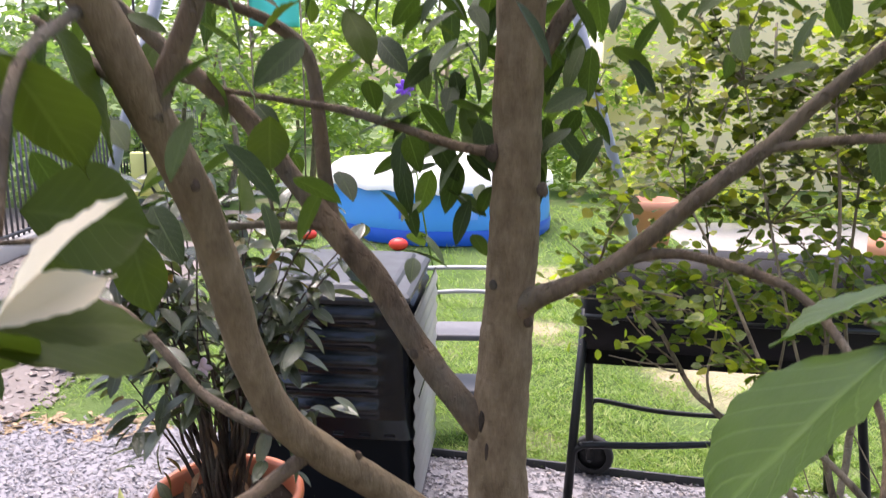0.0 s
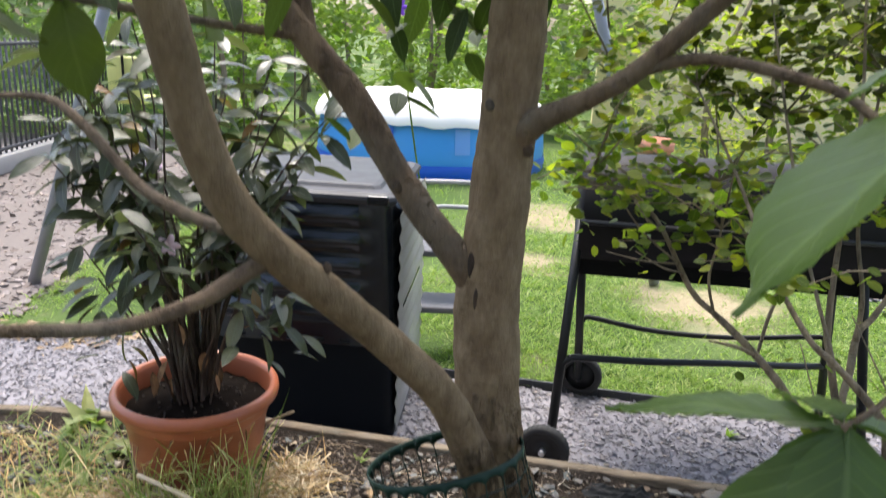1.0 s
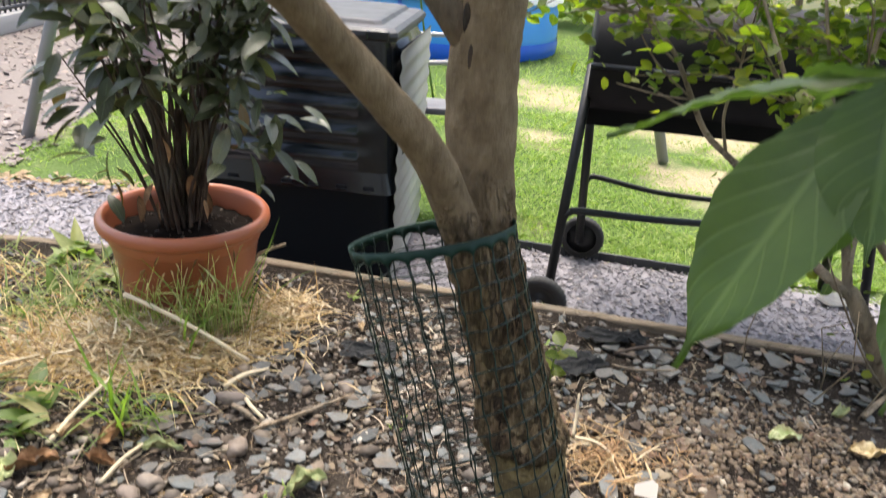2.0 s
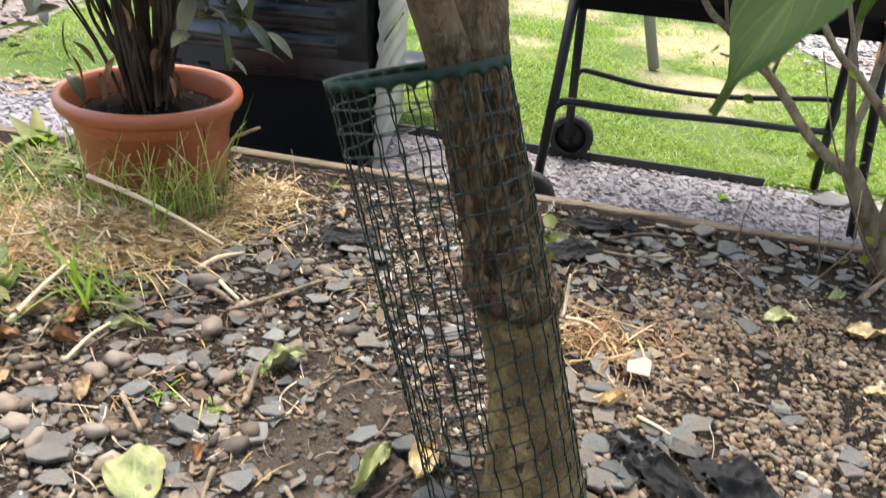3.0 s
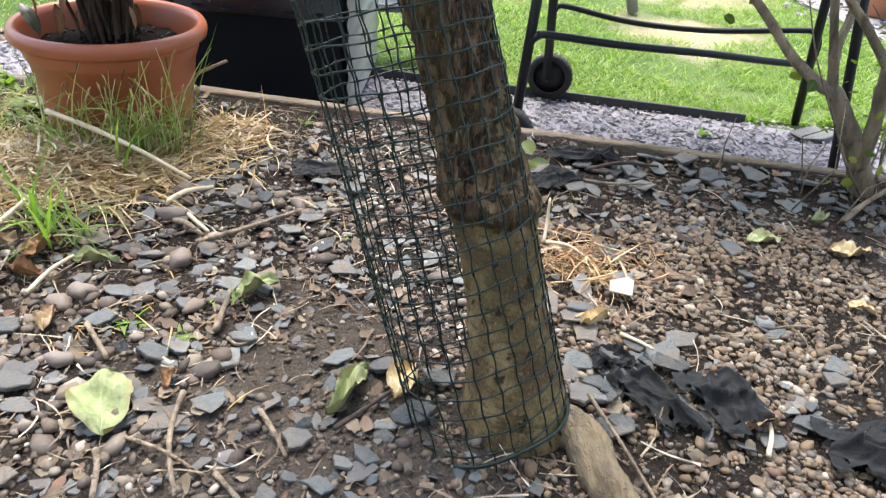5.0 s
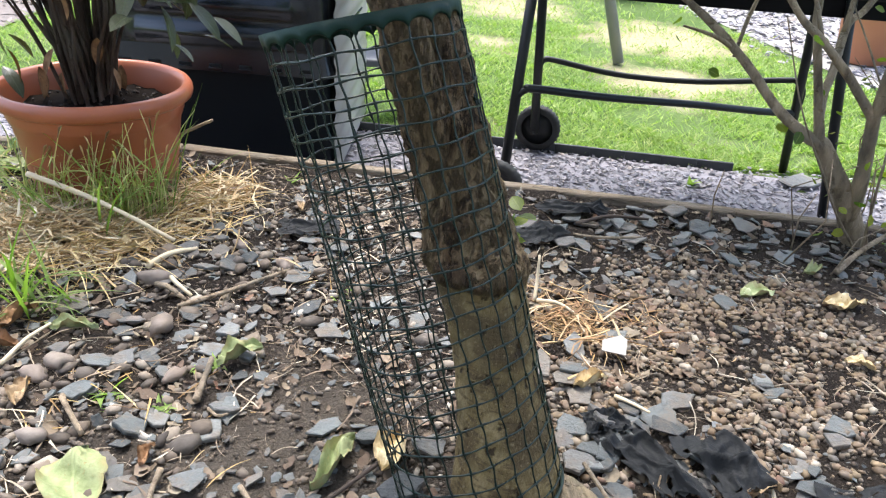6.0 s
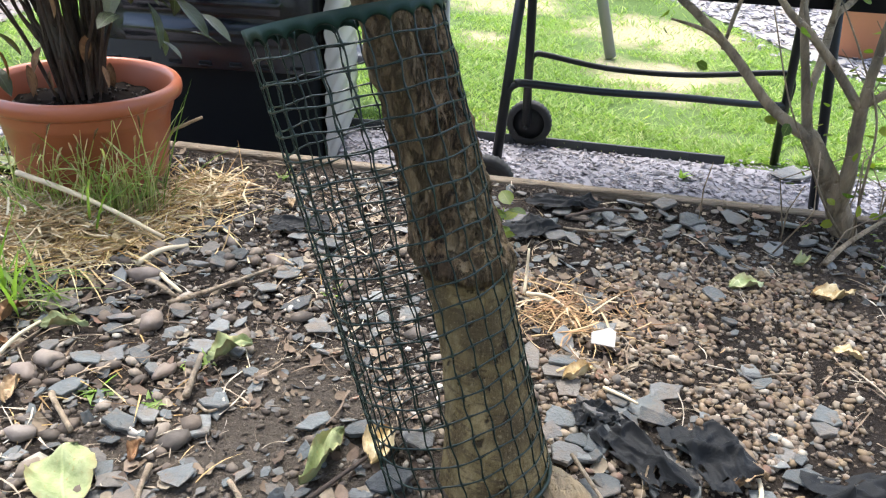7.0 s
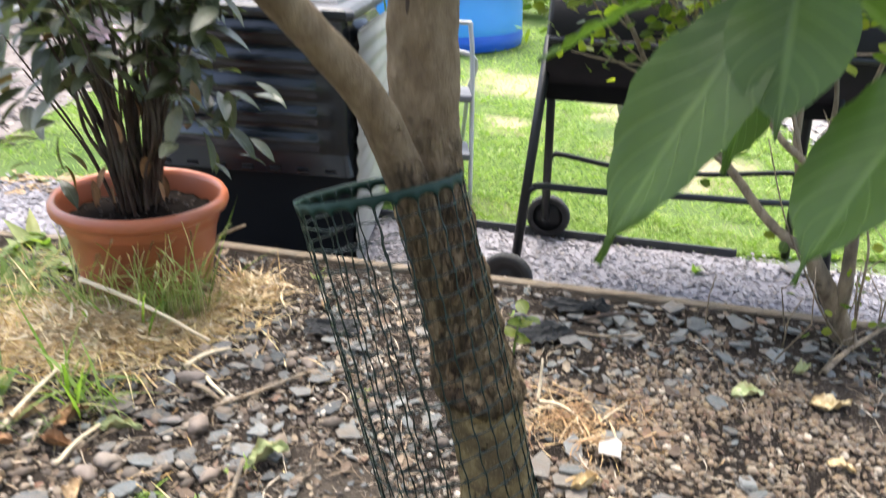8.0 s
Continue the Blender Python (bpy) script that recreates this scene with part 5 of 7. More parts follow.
    part("twig", bm, M_SHRUB_BARK, root, "thin tan twigs")
    # bare stalks at its foot
    bm = bmesh.new()
    for k in range(26):
        x, y = rnd.gauss(1.25, 0.13), rnd.gauss(1.6, 0.08)
        h = rnd.uniform(0.15, 0.5)
        tube(bm, [(x, y, 0), (x + rnd.gauss(0, 0.03), y + rnd.gauss(0, 0.02), h * 0.5), (x + rnd.gauss(0, 0.08), y + rnd.gauss(0, 0.05), h)], [0.002, 0.0016, 0.001], 4)
    part("stalk", bm, M_TWIG, root, "thin bare pale stalks")
    oval = blade(1.0, 0.8, 4, 2.2, 0.1, 0.08, 0.5)
    mats, dark = [], []

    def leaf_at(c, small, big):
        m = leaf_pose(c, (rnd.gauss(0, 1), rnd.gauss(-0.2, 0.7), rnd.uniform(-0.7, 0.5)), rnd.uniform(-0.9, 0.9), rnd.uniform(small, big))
        # most high leaves get the darker copy that paints them as shaded
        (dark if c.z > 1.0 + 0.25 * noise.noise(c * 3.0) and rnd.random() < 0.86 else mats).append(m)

    for p in spots:
        for _ in range(2):
            leaf_at(p + Vector([rnd.gauss(0, 0.012) for _ in range(3)]), 0.026, 0.044)
    # denser upper mass
    for _ in range(5000):
        c = Vector((rnd.gauss(1.12, 0.36), rnd.gauss(2.1, 0.22), rnd.gauss(1.36, 0.2)))
        if noise.noise(c * 4.5) + 0.5 * noise.noise(c * 11) > 0.08 and c.z > 0.8:
            leaf_at(c, 0.016, 0.042)
    # the leafy end that hangs before the drum
    for _ in range(180):
        c = Vector((rnd.gauss(0.53, 0.12), rnd.gauss(1.93, 0.06), rnd.gauss(0.78, 0.1)))
        if noise.noise(c * 9) > -0.05:
            leaf_at(c, 0.022, 0.038)
    for _ in range(150):
        c = Vector((rnd.gauss(0.42, 0.06), rnd.gauss(1.95, 0.06), rnd.uniform(0.78, 1.1)))
        if noise.noise(c * 9) > -0.1:
            leaf_at(c, 0.024, 0.042)
    # a few leaves low on the bare stems
    for k, p in enumerate(stems):
        for q in p[2:9]:
            if rnd.random() < 0.5:
                leaf_at(Vector(q[:3]) + Vector([rnd.gauss(0, 0.025) for _ in range(3)]), 0.02, 0.034)
    for _ in range(90):
        leaf_at(Vector((rnd.gauss(1.24, 0.12), rnd.gauss(1.58, 0.08), rnd.uniform(0.03, 0.5))), 0.018, 0.032)
    scatter_mesh("foliage", oval, mats, M_SHRUB, root, "small round yellow-green leaves")
    scatter_mesh("upper_foliage", oval, dark, M_SHRUB_SHADED, root, "small round dark green leaves, shade put into their colour")
    return root


round_leaf_shrub()

# ---- things on the lawn ----


def step_stool():
    root = thing("step_stool", "white tube folding step stool with two grey treads on the lawn", "step stool")
    x0, x1, y = -0.09, 0.355, 3.2
    for name, pts in (("front_frame", [(x0, y - 0.14, LOW), (x0 + 0.01, y, 0.25), (x0 + 0.03, y + 0.04, 0.50), (x0 + 0.07, y + 0.045, 0.53), (x1 - 0.07, y + 0.045, 0.53), (x1 - 0.03, y + 0.04, 0.50), (x1 - 0.01, y, 0.25), (x1, y - 0.14, LOW)]),
                      ("rear_frame", [(x0 + 0.02, y + 0.35, LOW), (x0 + 0.02, y + 0.14, 0.2), (x0 + 0.025, y + 0.05, 0.4), (x1 - 0.025, y + 0.05, 0.4), (x1 - 0.02, y + 0.14, 0.2), (x1 - 0.02, y + 0.35, LOW)])):
        bm = bmesh.new()
        q, _ = spline([(*p, 0.01) for p in pts], 5)
        tube(bm, q, 0.01, 8)
        part(name, bm, M_WHITE, root)
    for z, dy in ((0.24, 0.0), (0.02, -0.1)):
        bm = bmesh.new()
        box(bm, (x1 - x0 - 0.03, 0.2, 0.03), Matrix.Translation(((x0 + x1) / 2, y + dy + 0.02, z)), 0.008)
        part("tread", bm, M_TREAD, root, "flat grey tread", smooth=False)
    return root


step_stool()


def swing_set():
    root = thing("swing_frame", "grey painted tube swing frame with leaning legs on the lawn", "swing frame")
    tl, tr = Vector((-1.36, 4.0, 2.05)), Vector((0.64, 4.2, 2.05))
    for ft, tp in ((Vector((-2.04, 3.78, LOW)), tl), (Vector((1.353, 4.18, LOW)), tr)):
        bm = bmesh.new()
        tube(bm, [ft, ft.lerp(tp, 0.5), tp], 0.03, 12)
        part("leg", bm, M_POST, root)
    bm = bmesh.new()
    tube(bm, [tl + Vector((-0.1, 0, 0)), tr + Vector((0.1, 0, 0))], 0.03, 12)
    part("top_bar", bm, M_POST, root)
    return root


swing_set()


def swing_seat():
    root = thing("toddler_swing", "yellow plastic toddler swing hanging on black ropes", "swing")
    c = Vector((-1.595, 4.05, 0.85))
    bm = bmesh.new()
    box(bm, (0.18, 0.03, 0.23), Matrix.Translation(c), 0.012)
    part("back", bm, M_YELLOW, root)
    bm = bmesh.new()
    box(bm, (0.18, 0.18, 0.04), Matrix.Translation(c + Vector((0, 0.1, -0.11))), 0.012)
    part("seat", bm, M_YELLOW, root)
    for pts in ([c + Vector((0, -0.025, 1.2)), c + Vector((0, -0.025, -0.03))], [c + Vector((0, -0.025, -0.03)), c + Vector((-0.05, -0.02, -0.12))], [c + Vector((0, -0.025, -0.03)), c + Vector((0.05, -0.02, -0.12))]):
        bm = bmesh.new()
        tube(bm, pts, 0.007, 6)
        part("rope", bm, M_ROPE, root)
    return root


swing_seat()


def pool():
    root = thing("paddling_pool", "round blue vinyl garden pool with a white cover sheet on top", "pool")
    cx, cy, r = 0.02, 8.25, 1.2
    bm = bmesh.new()
    lathe(bm, [(r - 0.03, 0.0), (r, 0.02), (r + 0.03, 0.12), (r + 0.035, 0.22), (r + 0.03, 0.26), (r + 0.02, 0.4), (r - 0.02, 0.58)], 72)
    part("wall", bm, M_POOL, root, "bright blue vinyl wall")
    bm = bmesh.new()
    lathe(bm, [(r - 0.02, 0.57), (r - 0.0, 0.58), (r + 0.01, 0.60), (r - 0.02, 0.63)], 72)
    part("top_ring", bm, M_POOL2, root)
    bm = bmesh.new()
    lathe(bm, [(r + 0.032, 0.0), (r + 0.04, 0.01), (r + 0.05, 0.1), (r + 0.04, 0.15)], 72)
    part("foot_band", bm, M_POOL2, root, "deeper blue lower band")
    bm = bmesh.new()
    rings = lathe(bm, [(0.0005, 0.74), (0.5, 0.75), (0.9, 0.74), (1.1, 0.71), (r + 0.02, 0.64), (r + 0.055, 0.56), (r + 0.06, 0.52)], 72)
    for ring in rings:
        for k, p in enumerate(ring):
            p.co.z += 0.035 * noise.noise(p.co * 1.6) + 0.012 * math.sin(k * 1.7) * (p.co.xy.length / r)
    part("cover", bm, M_COVER, root, "sagging white cover sheet")
    for a, w, mat in ((-76, 0.12, M_PALE), (-108, 0.03, M_POOL2)):
        bm = bmesh.new()
        ring = []
        for k in range(7):
            t = radians(a) + (k / 6 - 0.5) * w
            for z, e in ((0.26, 0.04), (0.5, 0.016)):
                ring.append(bm.verts.new(((r + e) * math.cos(t), (r + e) * math.sin(t), z)))
        for k in range(6):
            bm.faces.new((ring[2 * k], ring[2 * k + 2], ring[2 * k + 3], ring[2 * k + 1]))
        part("printed_panel", bm, mat, root, "faded pale printed panel")
    root.location = (cx, cy, LOW)
    return root


pool()


def ball(x, y, r, mat, label):
    bm = bmesh.new()
    bmesh.ops.create_uvsphere(bm, u_segments=20, v_segments=12, radius=r)
    bmesh.ops.scale(bm, vec=(1.25, 1, 0.8), verts=bm.verts[:])
    ob = tagged(part("toy", bm, mat), label, "toy", "toys on the lawn")
    ob.location = (x, y, LOW + r * 0.78)


ball(-0.37, 6.85, 0.075, M_RED, "small red plastic toy lying on the lawn")
ball(-2.55, 6.8, 0.1, M_PINK, "pale pink plastic ball lying on the gravel")
ball(-1.3, 7.3, 0.07, M_RED, "small red plastic toy lying by the pool")


def clay_pot(x, y, r, h, label):
    bm = bmesh.new()
    lathe(bm, [(0.0, 0.0), (r * 0.7, 0.0), (r * 0.95, h * 0.82), (r * 1.06, h * 0.83), (r * 1.08, h), (r * 0.95, h), (r * 0.9, h * 0.85), (0.0, h * 0.82)], 32)
    ob = tagged(part("clay_pot", bm, M_BRICK), label, "plant pot", "clay pots by the far bed")
    ob.location = (x, y, LOW)


clay_pot(1.95, 6.6, 0.2, 0.55, "orange clay pot standing beyond the barbecue")
clay_pot(2.98, 4.55, 0.21, 0.62, "tall pale orange clay pot on the gravel")

# ---- surroundings ----


def railing():
    root = thing("garden_railing", "dark metal railing with upright bars on a pale kerb", "railing")
    a, b = Vector((-3.75, 5.0, 0)), Vector((-3.85, 12.0, 0))
    bm = bmesh.new()
    d = b - a
    box(bm, (d.length, 0.14, 0.16), Matrix.Translation((a + b) / 2 + Vector((0, 0, LOW + 0.08))) @ Matrix.Rotation(math.atan2(d.y, d.x), 4, "Z"), 0.015)
    part("kerb", bm, M_KERB, root, "pale concrete kerb")
    bm0 = bmesh.new()
    tube(bm0, [(0, 0, LOW + 0.14), (0, 0, 0.95)], 0.011, 6)
    first = part("bar", bm0, M_FENCE, root)
    for k in range(78):
        ob = first if k == 0 else new("bar", first.data)
        ob.parent = root
        ob.location = a.lerp(b, k / 77)
    for z in (0.0, 0.9):
        bm = bmesh.new()
        tube(bm, [(a.x, a.y, z), (b.x, b.y, z)], 0.018, 6)
        part("rail", bm, M_FENCE, root)


railing()


def foliage_bank(name, label, x0, x1, y0, y1, z0, z1, n, size, seed, mat, clump=0.9, thresh=-0.15, trunk=True):
    """A bank of shrubs: stems and many small leaves with gaps."""
    root = thing(name, label, "shrubs")
    rnd = random.Random(seed)
    tri = blade(1.0, 0.55, 2, 1.5, 0.15, 0.1)
    mats = []
    while len(mats) < n:
        p = Vector((rnd.uniform(x0, x1), rnd.uniform(y0, y1), z0 + (z1 - z0) * rnd.random() ** 0.9))
        top = z0 + (z1 - z0) * (0.72 + 0.4 * noise.noise(Vector((p.x * 0.8, p.y * 0.8, seed))))
        if p.z < top and noise.noise(p * clump * 2 + Vector((seed, 0, 0))) > thresh:
            mats.append(leaf_pose(p, (rnd.gauss(0, 1), rnd.gauss(-0.4, 0.6), rnd.uniform(-0.9, 0.5)), rnd.uniform(-1, 1), rnd.uniform(size * 0.6, size * 1.3)))
    scatter_mesh("foliage", tri, mats, mat, root)
    if trunk:
        for _ in range(max(3, int((x1 - x0) * 1.2))):
            x, y = rnd.uniform(x0, x1), rnd.uniform(y0, y1)
            h = (z1 - z0) * rnd.uniform(0.5, 0.85)
            bm = bmesh.new()
            limb(bm, [(x, y, z0, 0.05), (x + rnd.gauss(0, 0.12), y, z0 + h * 0.4, 0.04), (x + rnd.gauss(0, 0.25), y, z0 + h, 0.015)], 7, 4, 0.1)
            part("stem", bm, M_SHRUB_BARK, root)
    return root


M_FAR2 = leaf_material("far_bright_leaf", [(0.0, (0.16, 0.22, 0.04)), (0.5, (0.26, 0.33, 0.08)), (1.0, (0.42, 0.45, 0.17))], (0.34, 0.4, 0.18), 0.5, 0.6)
M_FAR3 = leaf_material("far_yellow_leaf", [(0.0, (0.2, 0.22, 0.03)), (0.5, (0.34, 0.35, 0.06)), (1.0, (0.55, 0.48, 0.14))], (0.4, 0.42, 0.15), 0.55, 0.6)
foliage_bank("far_shrubbery", "tall light green shrubs behind the pool", -3.4, 3.0, 10.4, 11.6, LOW, 3.2, 9000, 0.13, 3, M_FAR2, 0.9, 0.0)
foliage_bank("corner_shrubbery", "grey-green shrubs by the railing", -6.0, -2.6, 8.5, 10.5, LOW, 2.6, 5000, 0.14, 4, M_FAR)
foliage_bank("side_shrubbery", "bright yellow-green shrubs beyond the barbecue", 2.2, 7.5, 8.1, 9.3, LOW, 2.5, 3000, 0.11, 6, M_FAR3, 0.9, 0.08)
foliage_bank("far_trees", "tall pale green trees closing the garden", -14, 16, 17, 21, LOW, 8.0, 9000, 0.4, 8, M_FAR, 0.35, -0.02)


def add_back_wall():
    """An unseen wall added behind the viewer closes the place and cuts front light."""
    bm = bmesh.new()
    box(bm, (14, 0.3, 5.4), Matrix.Translation((0, -3.6, LOW + 2.7)))
    return tagged(part("unseen_back_wall", bm, M_WALL, smooth=False), "unseen rendered wall added behind the viewer to cut light", "wall", kind="structure")


add_back_wall()
bm = bmesh.new()
box(bm, (9.0, 0.25, 3.2), Matrix.Translation((7.0, 11.2, LOW + 1.6)) @ Matrix.Rotation(radians(-8), 4, "Z"))
tagged(part("side_wall", bm, plain_material("cream_render", (0.9, 0.74, 0.44), 0.9, 0, 0.2, 0.1, 2, 0.4), smooth=False), "cream rendered wall beyond the garden shrubs", "wall", kind="structure")
bm = bmesh.new()
limb(bm, [(0.02, 5.2, LOW, 0.008), (-0.1, 5.2, 0.4, 0.007), (-0.24, 5.2, 1.3, 0.005)], 6, 5, 0)
flower = thing("tall_flower", "single purple flower on a tall thin stem", "flower")
part("stem", bm, M_WEED, flower)
bm = bmesh.new()
for k in range(7):
    a = 2 * math.pi * k / 7
    made = bmesh.ops.create_icosphere(bm, subdivisions=2, radius=0.03)["verts"]
    bmesh.ops.transform(bm, matrix=Matrix.Translation((-0.24, 5.2, 1.31)) @ Matrix.Rotation(a, 4, "Y") @ Matrix.Translation((0.035, 0, 0)) @ Matrix.Diagonal((1.1, 0.35, 0.6, 1)), verts=made)
part("petal", bm, M_PURPLE, flower, "purple petals")



def tarpaulin():
    """A teal sheet tied between two poles behind the shrubs."""
    root = thing("tarpaulin", "bright teal plastic sheet tied between poles beyond the pool", "tarpaulin")
    v, f = [], []
    for j in range(7):
        for i in range(11):
            a, b = i / 10, j / 6
            v.append((-2.5 + 0.66 * a, 10.15 + 0.03 * math.sin(a * 9 + b * 3), 2.06 + 0.5 * b - 0.07 * math.sin(math.pi * a) * b))
    f = [(j * 11 + i, j * 11 + i + 1, j * 11 + i + 12, j * 11 + i + 11) for j in range(6) for i in range(10)]
    sheet = mesh_part("sheet", v, f, M_TEAL, root)
    sheet.modifiers.new("thick", "SOLIDIFY").thickness = 0.004
    for x in (-2.51, -1.83):
        bm = bmesh.new()
        tube(bm, [(x, 10.2, LOW), (x + 0.02, 10.2, 1.2), (x, 10.16, 2.6)], 0.012, 8)
        part("pole", bm, M_SHRUB_BARK, root)


tarpaulin()


# ---- litter on the bed: leaves, twigs, card, fabric ----


def on_bed(x, y, up=0.0):
    return Vector((x, y, bed_z(x, y) + up))


def fallen_leaf(x, y, size, turn, mat, label, curl=0.5, wide=0.62, tilt=0.0):
    """A dry leaf lying on the soil, its rims rolled up."""
    v, f, uv = blade(1.0, wide, 15, 1.5, -0.05, 0.0)
    fine, ff, fu = [], [], []
    cols = 11
    rows = len(v) // 3
    for i in range(rows):
        l, c, r = v[i * 3], v[i * 3 + 1], v[i * 3 + 2]
        for k in range(cols):
            s = k / (cols - 1) * 2 - 1
            x1 = r[0] * s
            q = Vector((s * 2.2, i * 0.42, x * 9))
            z1 = curl * abs(s) ** 2 * r[0] * 1.2 + 0.05 * math.sin(i * 0.6 + s * 2.1) + 0.2 * noise.noise(q * 0.8) + 0.09 * noise.noise(q * 2.2) + 0.05 * math.sin(4 * s + i * 0.5)
            side = 0.07 * math.sin(i * 0.3 + x * 20) + 0.05 * s * noise.noise(q * 0.6 + Vector((0, 0, 5)))
            fine.append((x1 * (1 - 0.25 * curl) * (1 + 0.1 * noise.noise(q * 1.2)) + side, c[1], max(0.0, z1 + 0.03)))
            fu.append((0.5 + 0.5 * s, i / (rows - 1)))
    for i in range(rows - 1):
        for k in range(cols - 1):
            a = i * cols + k
            ff.append((a, a + 1, a + cols + 1, a + cols))
    loops = [fu[i] for q in ff for i in q]
    fine = [(p[0] * size, p[1] * size, p[2] * size) for p in fine]
    ob = mesh_part("fallen_leaf", fine, ff, mat, None, loops)
    ob.matrix_world = Matrix.Translation(on_bed(x, y, 0.009)) @ Matrix.Rotation(radians(turn), 4, "Z") @ Matrix.Rotation(radians(tilt), 4, "X")
    return tagged(ob, label, "leaf", "fallen leaves on the bed")


fallen_leaf(-0.31, 0.93, 0.122, 186, M_YELLOW_LEAF, "large pale yellow-green fallen leaf on the soil", 0.15, 0.72)
fallen_leaf(-0.185, 1.13, 0.075, -70, M_YELLOW_LEAF, "curled yellow fallen leaf beside a tiny weed", 0.7, 0.6, 12)
fallen_leaf(0.045, 0.955, 0.11, 145, M_YELLOW_LEAF, "rolled yellow-green fallen leaf", 0.6, 0.36)
fallen_leaf(0.075, 0.9, 0.07, -30, M_PALE_LEAF, "orange-brown fallen leaf under the guard", 0.5, 0.8)
fallen_leaf(0.785, 1.375, 0.075, -80, M_GREEN_LEAF, "crumpled green fallen leaf on the pebbles", 0.4, 0.55)
fallen_leaf(0.94, 1.345, 0.09, -95, M_PALE_LEAF, "pale tan fallen leaf on the dark soil", 0.5, 0.5)
fallen_leaf(0.375, 1.07, 0.065, -75, M_PALE_LEAF, "narrow pale tan fallen leaf", 1.2, 0.45)
fallen_leaf(-0.48, 1.215, 0.085, -85, M_YELLOW_LEAF, "narrow yellow fallen leaf among slates", 0.8, 0.3)
fallen_leaf(0.92, 1.13, 0.05, 60, M_PALE_LEAF, "small whitish dry fallen leaf", 0.6, 0.5)
fallen_leaf(0.62, 0.86, 0.06, 100, M_TAN_LEAF, "small brown dry fallen leaf", 0.9, 0.6)
fallen_leaf(-0.11, 1.70, 0.04, 10, M_TAN_LEAF, "small pale fallen leaf near the board", 0.9, 0.6)
fallen_leaf(1.02, 1.49, 0.06, 110, M_YELLOW_LEAF, "yellowing fallen leaf near the shrub", 0.8, 0.5)

fallen_leaf(-0.66, 1.1, 0.075, 40, M_YELLOW_LEAF, "bright yellow fallen leaf at the weeds", 0.6, 0.6)
fallen_leaf(-0.6, 1.16, 0.085, 110, M_BROWN_LEAF, "curled brown dead leaf among slates", 1.0, 0.5)
fallen_leaf(-0.55, 1.2, 0.08, -30, M_BROWN_LEAF, "curled brown dead leaf among slates", 0.9, 0.55)
fallen_leaf(-0.57, 1.08, 0.07, 160, M_TAN_LEAF, "dry tan fallen leaf among slates", 0.9, 0.5)
fallen_leaf(-0.5, 1.16, 0.075, 70, M_BROWN_LEAF, "curled brown dead leaf among slates", 1.1, 0.45)
fallen_leaf(-0.66, 1.22, 0.09, -60, M_TAN_LEAF, "long dry tan leaf at the weeds", 0.8, 0.35)
fallen_leaf(-0.44, 1.02, 0.06, 15, M_TAN_LEAF, "small dry tan fallen leaf", 0.8, 0.5)
fallen_leaf(-0.24, 0.9, 0.04, -20, M_BROWN_LEAF, "small red-brown dead leaf", 0.9, 0.6)
fallen_leaf(-0.4, 1.5, 0.06, 100, M_PALE_LEAF, "pale papery dead leaf by the straw", 0.9, 0.4)
fallen_leaf(-0.5, 1.42, 0.07, 20, M_PALE_LEAF, "pale papery dead leaf by the straw", 0.9, 0.35)


def twig(points, r, mat, label):
    bm = bmesh.new()
    q = []
    for i, (x, y, h) in enumerate(points):
        p = on_bed(x, y, h + r * 1.2 + 0.004)
        q.append((p.x, p.y, p.z, r * (1 - 0.35 * i / max(1, len(points) - 1))))
    limb(bm, q, 7, 5, 0.15)
    return tagged(part("twig", bm, mat), label, "twig", "twigs on the bed")


M_CANE = plain_material("pale_dry_cane", (0.66, 0.55, 0.37), 0.7, 0, 0.3, 0.45, 30, 0.4)
M_DARKTWIG = plain_material("dark_wet_twig", (0.06, 0.045, 0.035), 0.8, 0, 0.3, 0.4, 30, 0.4)
twig([(-0.655, 1.617, 0.1), (-0.55, 1.58, 0.078), (-0.45, 1.545, 0.052), (-0.344, 1.508, 0.012)], 0.0062, M_CANE, "long pale dry cane lying across the straw")
twig([(-0.375, 1.42, 0.0), (-0.34, 1.455, 0.008), (-0.30, 1.505, 0.0)], 0.0065, M_CANE, "short flat pale cane piece")
twig([(-0.285, 1.29, 0.0), (-0.2, 1.345, 0.006), (-0.15, 1.385, 0.008), (-0.105, 1.425, 0.004)], 0.005, M_TWIG, "thin grey-brown twig on the soil")
twig([(-0.196, 1.035, 0.0), (-0.192, 1.07, 0.01), (-0.188, 1.115, 0.022)], 0.006, M_TWIG, "short stout brown twig on soil")
twig([(-0.206, 0.886, 0.004), (-0.208, 0.839, 0.004), (-0.199, 0.785, 0.002), (-0.175, 0.716, 0.0)], 0.0045, M_TWIG, "curved brown twig on the soil")
twig([(0.362, 1.335, 0.0), (0.368, 1.36, 0.03), (0.37, 1.375, 0.075)], 0.0035, M_CANE, "thin pale upright stalk beside the guard")
twig([(0.36, 1.31, 0.012), (0.4, 1.295, 0.014), (0.44, 1.275, 0.0)], 0.004, M_CANE, "pale straw stalk beside the guard")
twig([(0.44, 1.05, 0.0), (0.46, 1.02, 0.01), (0.475, 0.995, 0.014)], 0.0035, M_CANE, "short pale stalk on the pebbles")
twig([(1.04, 1.472, 0.0), (1.12, 1.53, 0.02), (1.26, 1.61, 0.04)], 0.007, M_TWIG, "grey dead twig below the shrub")
twig([(-0.39, 1.045, 0.0), (-0.365, 1.0, 0.02), (-0.33, 0.957, 0.0)], 0.005, M_TWIG, "brown twig among slates")
twig([(-0.175, 1.02, 0.0), (-0.155, 1.0, 0.004), (-0.128, 1.022, 0.0)], 0.003, M_TWIG, "thin bent twig on bare soil")
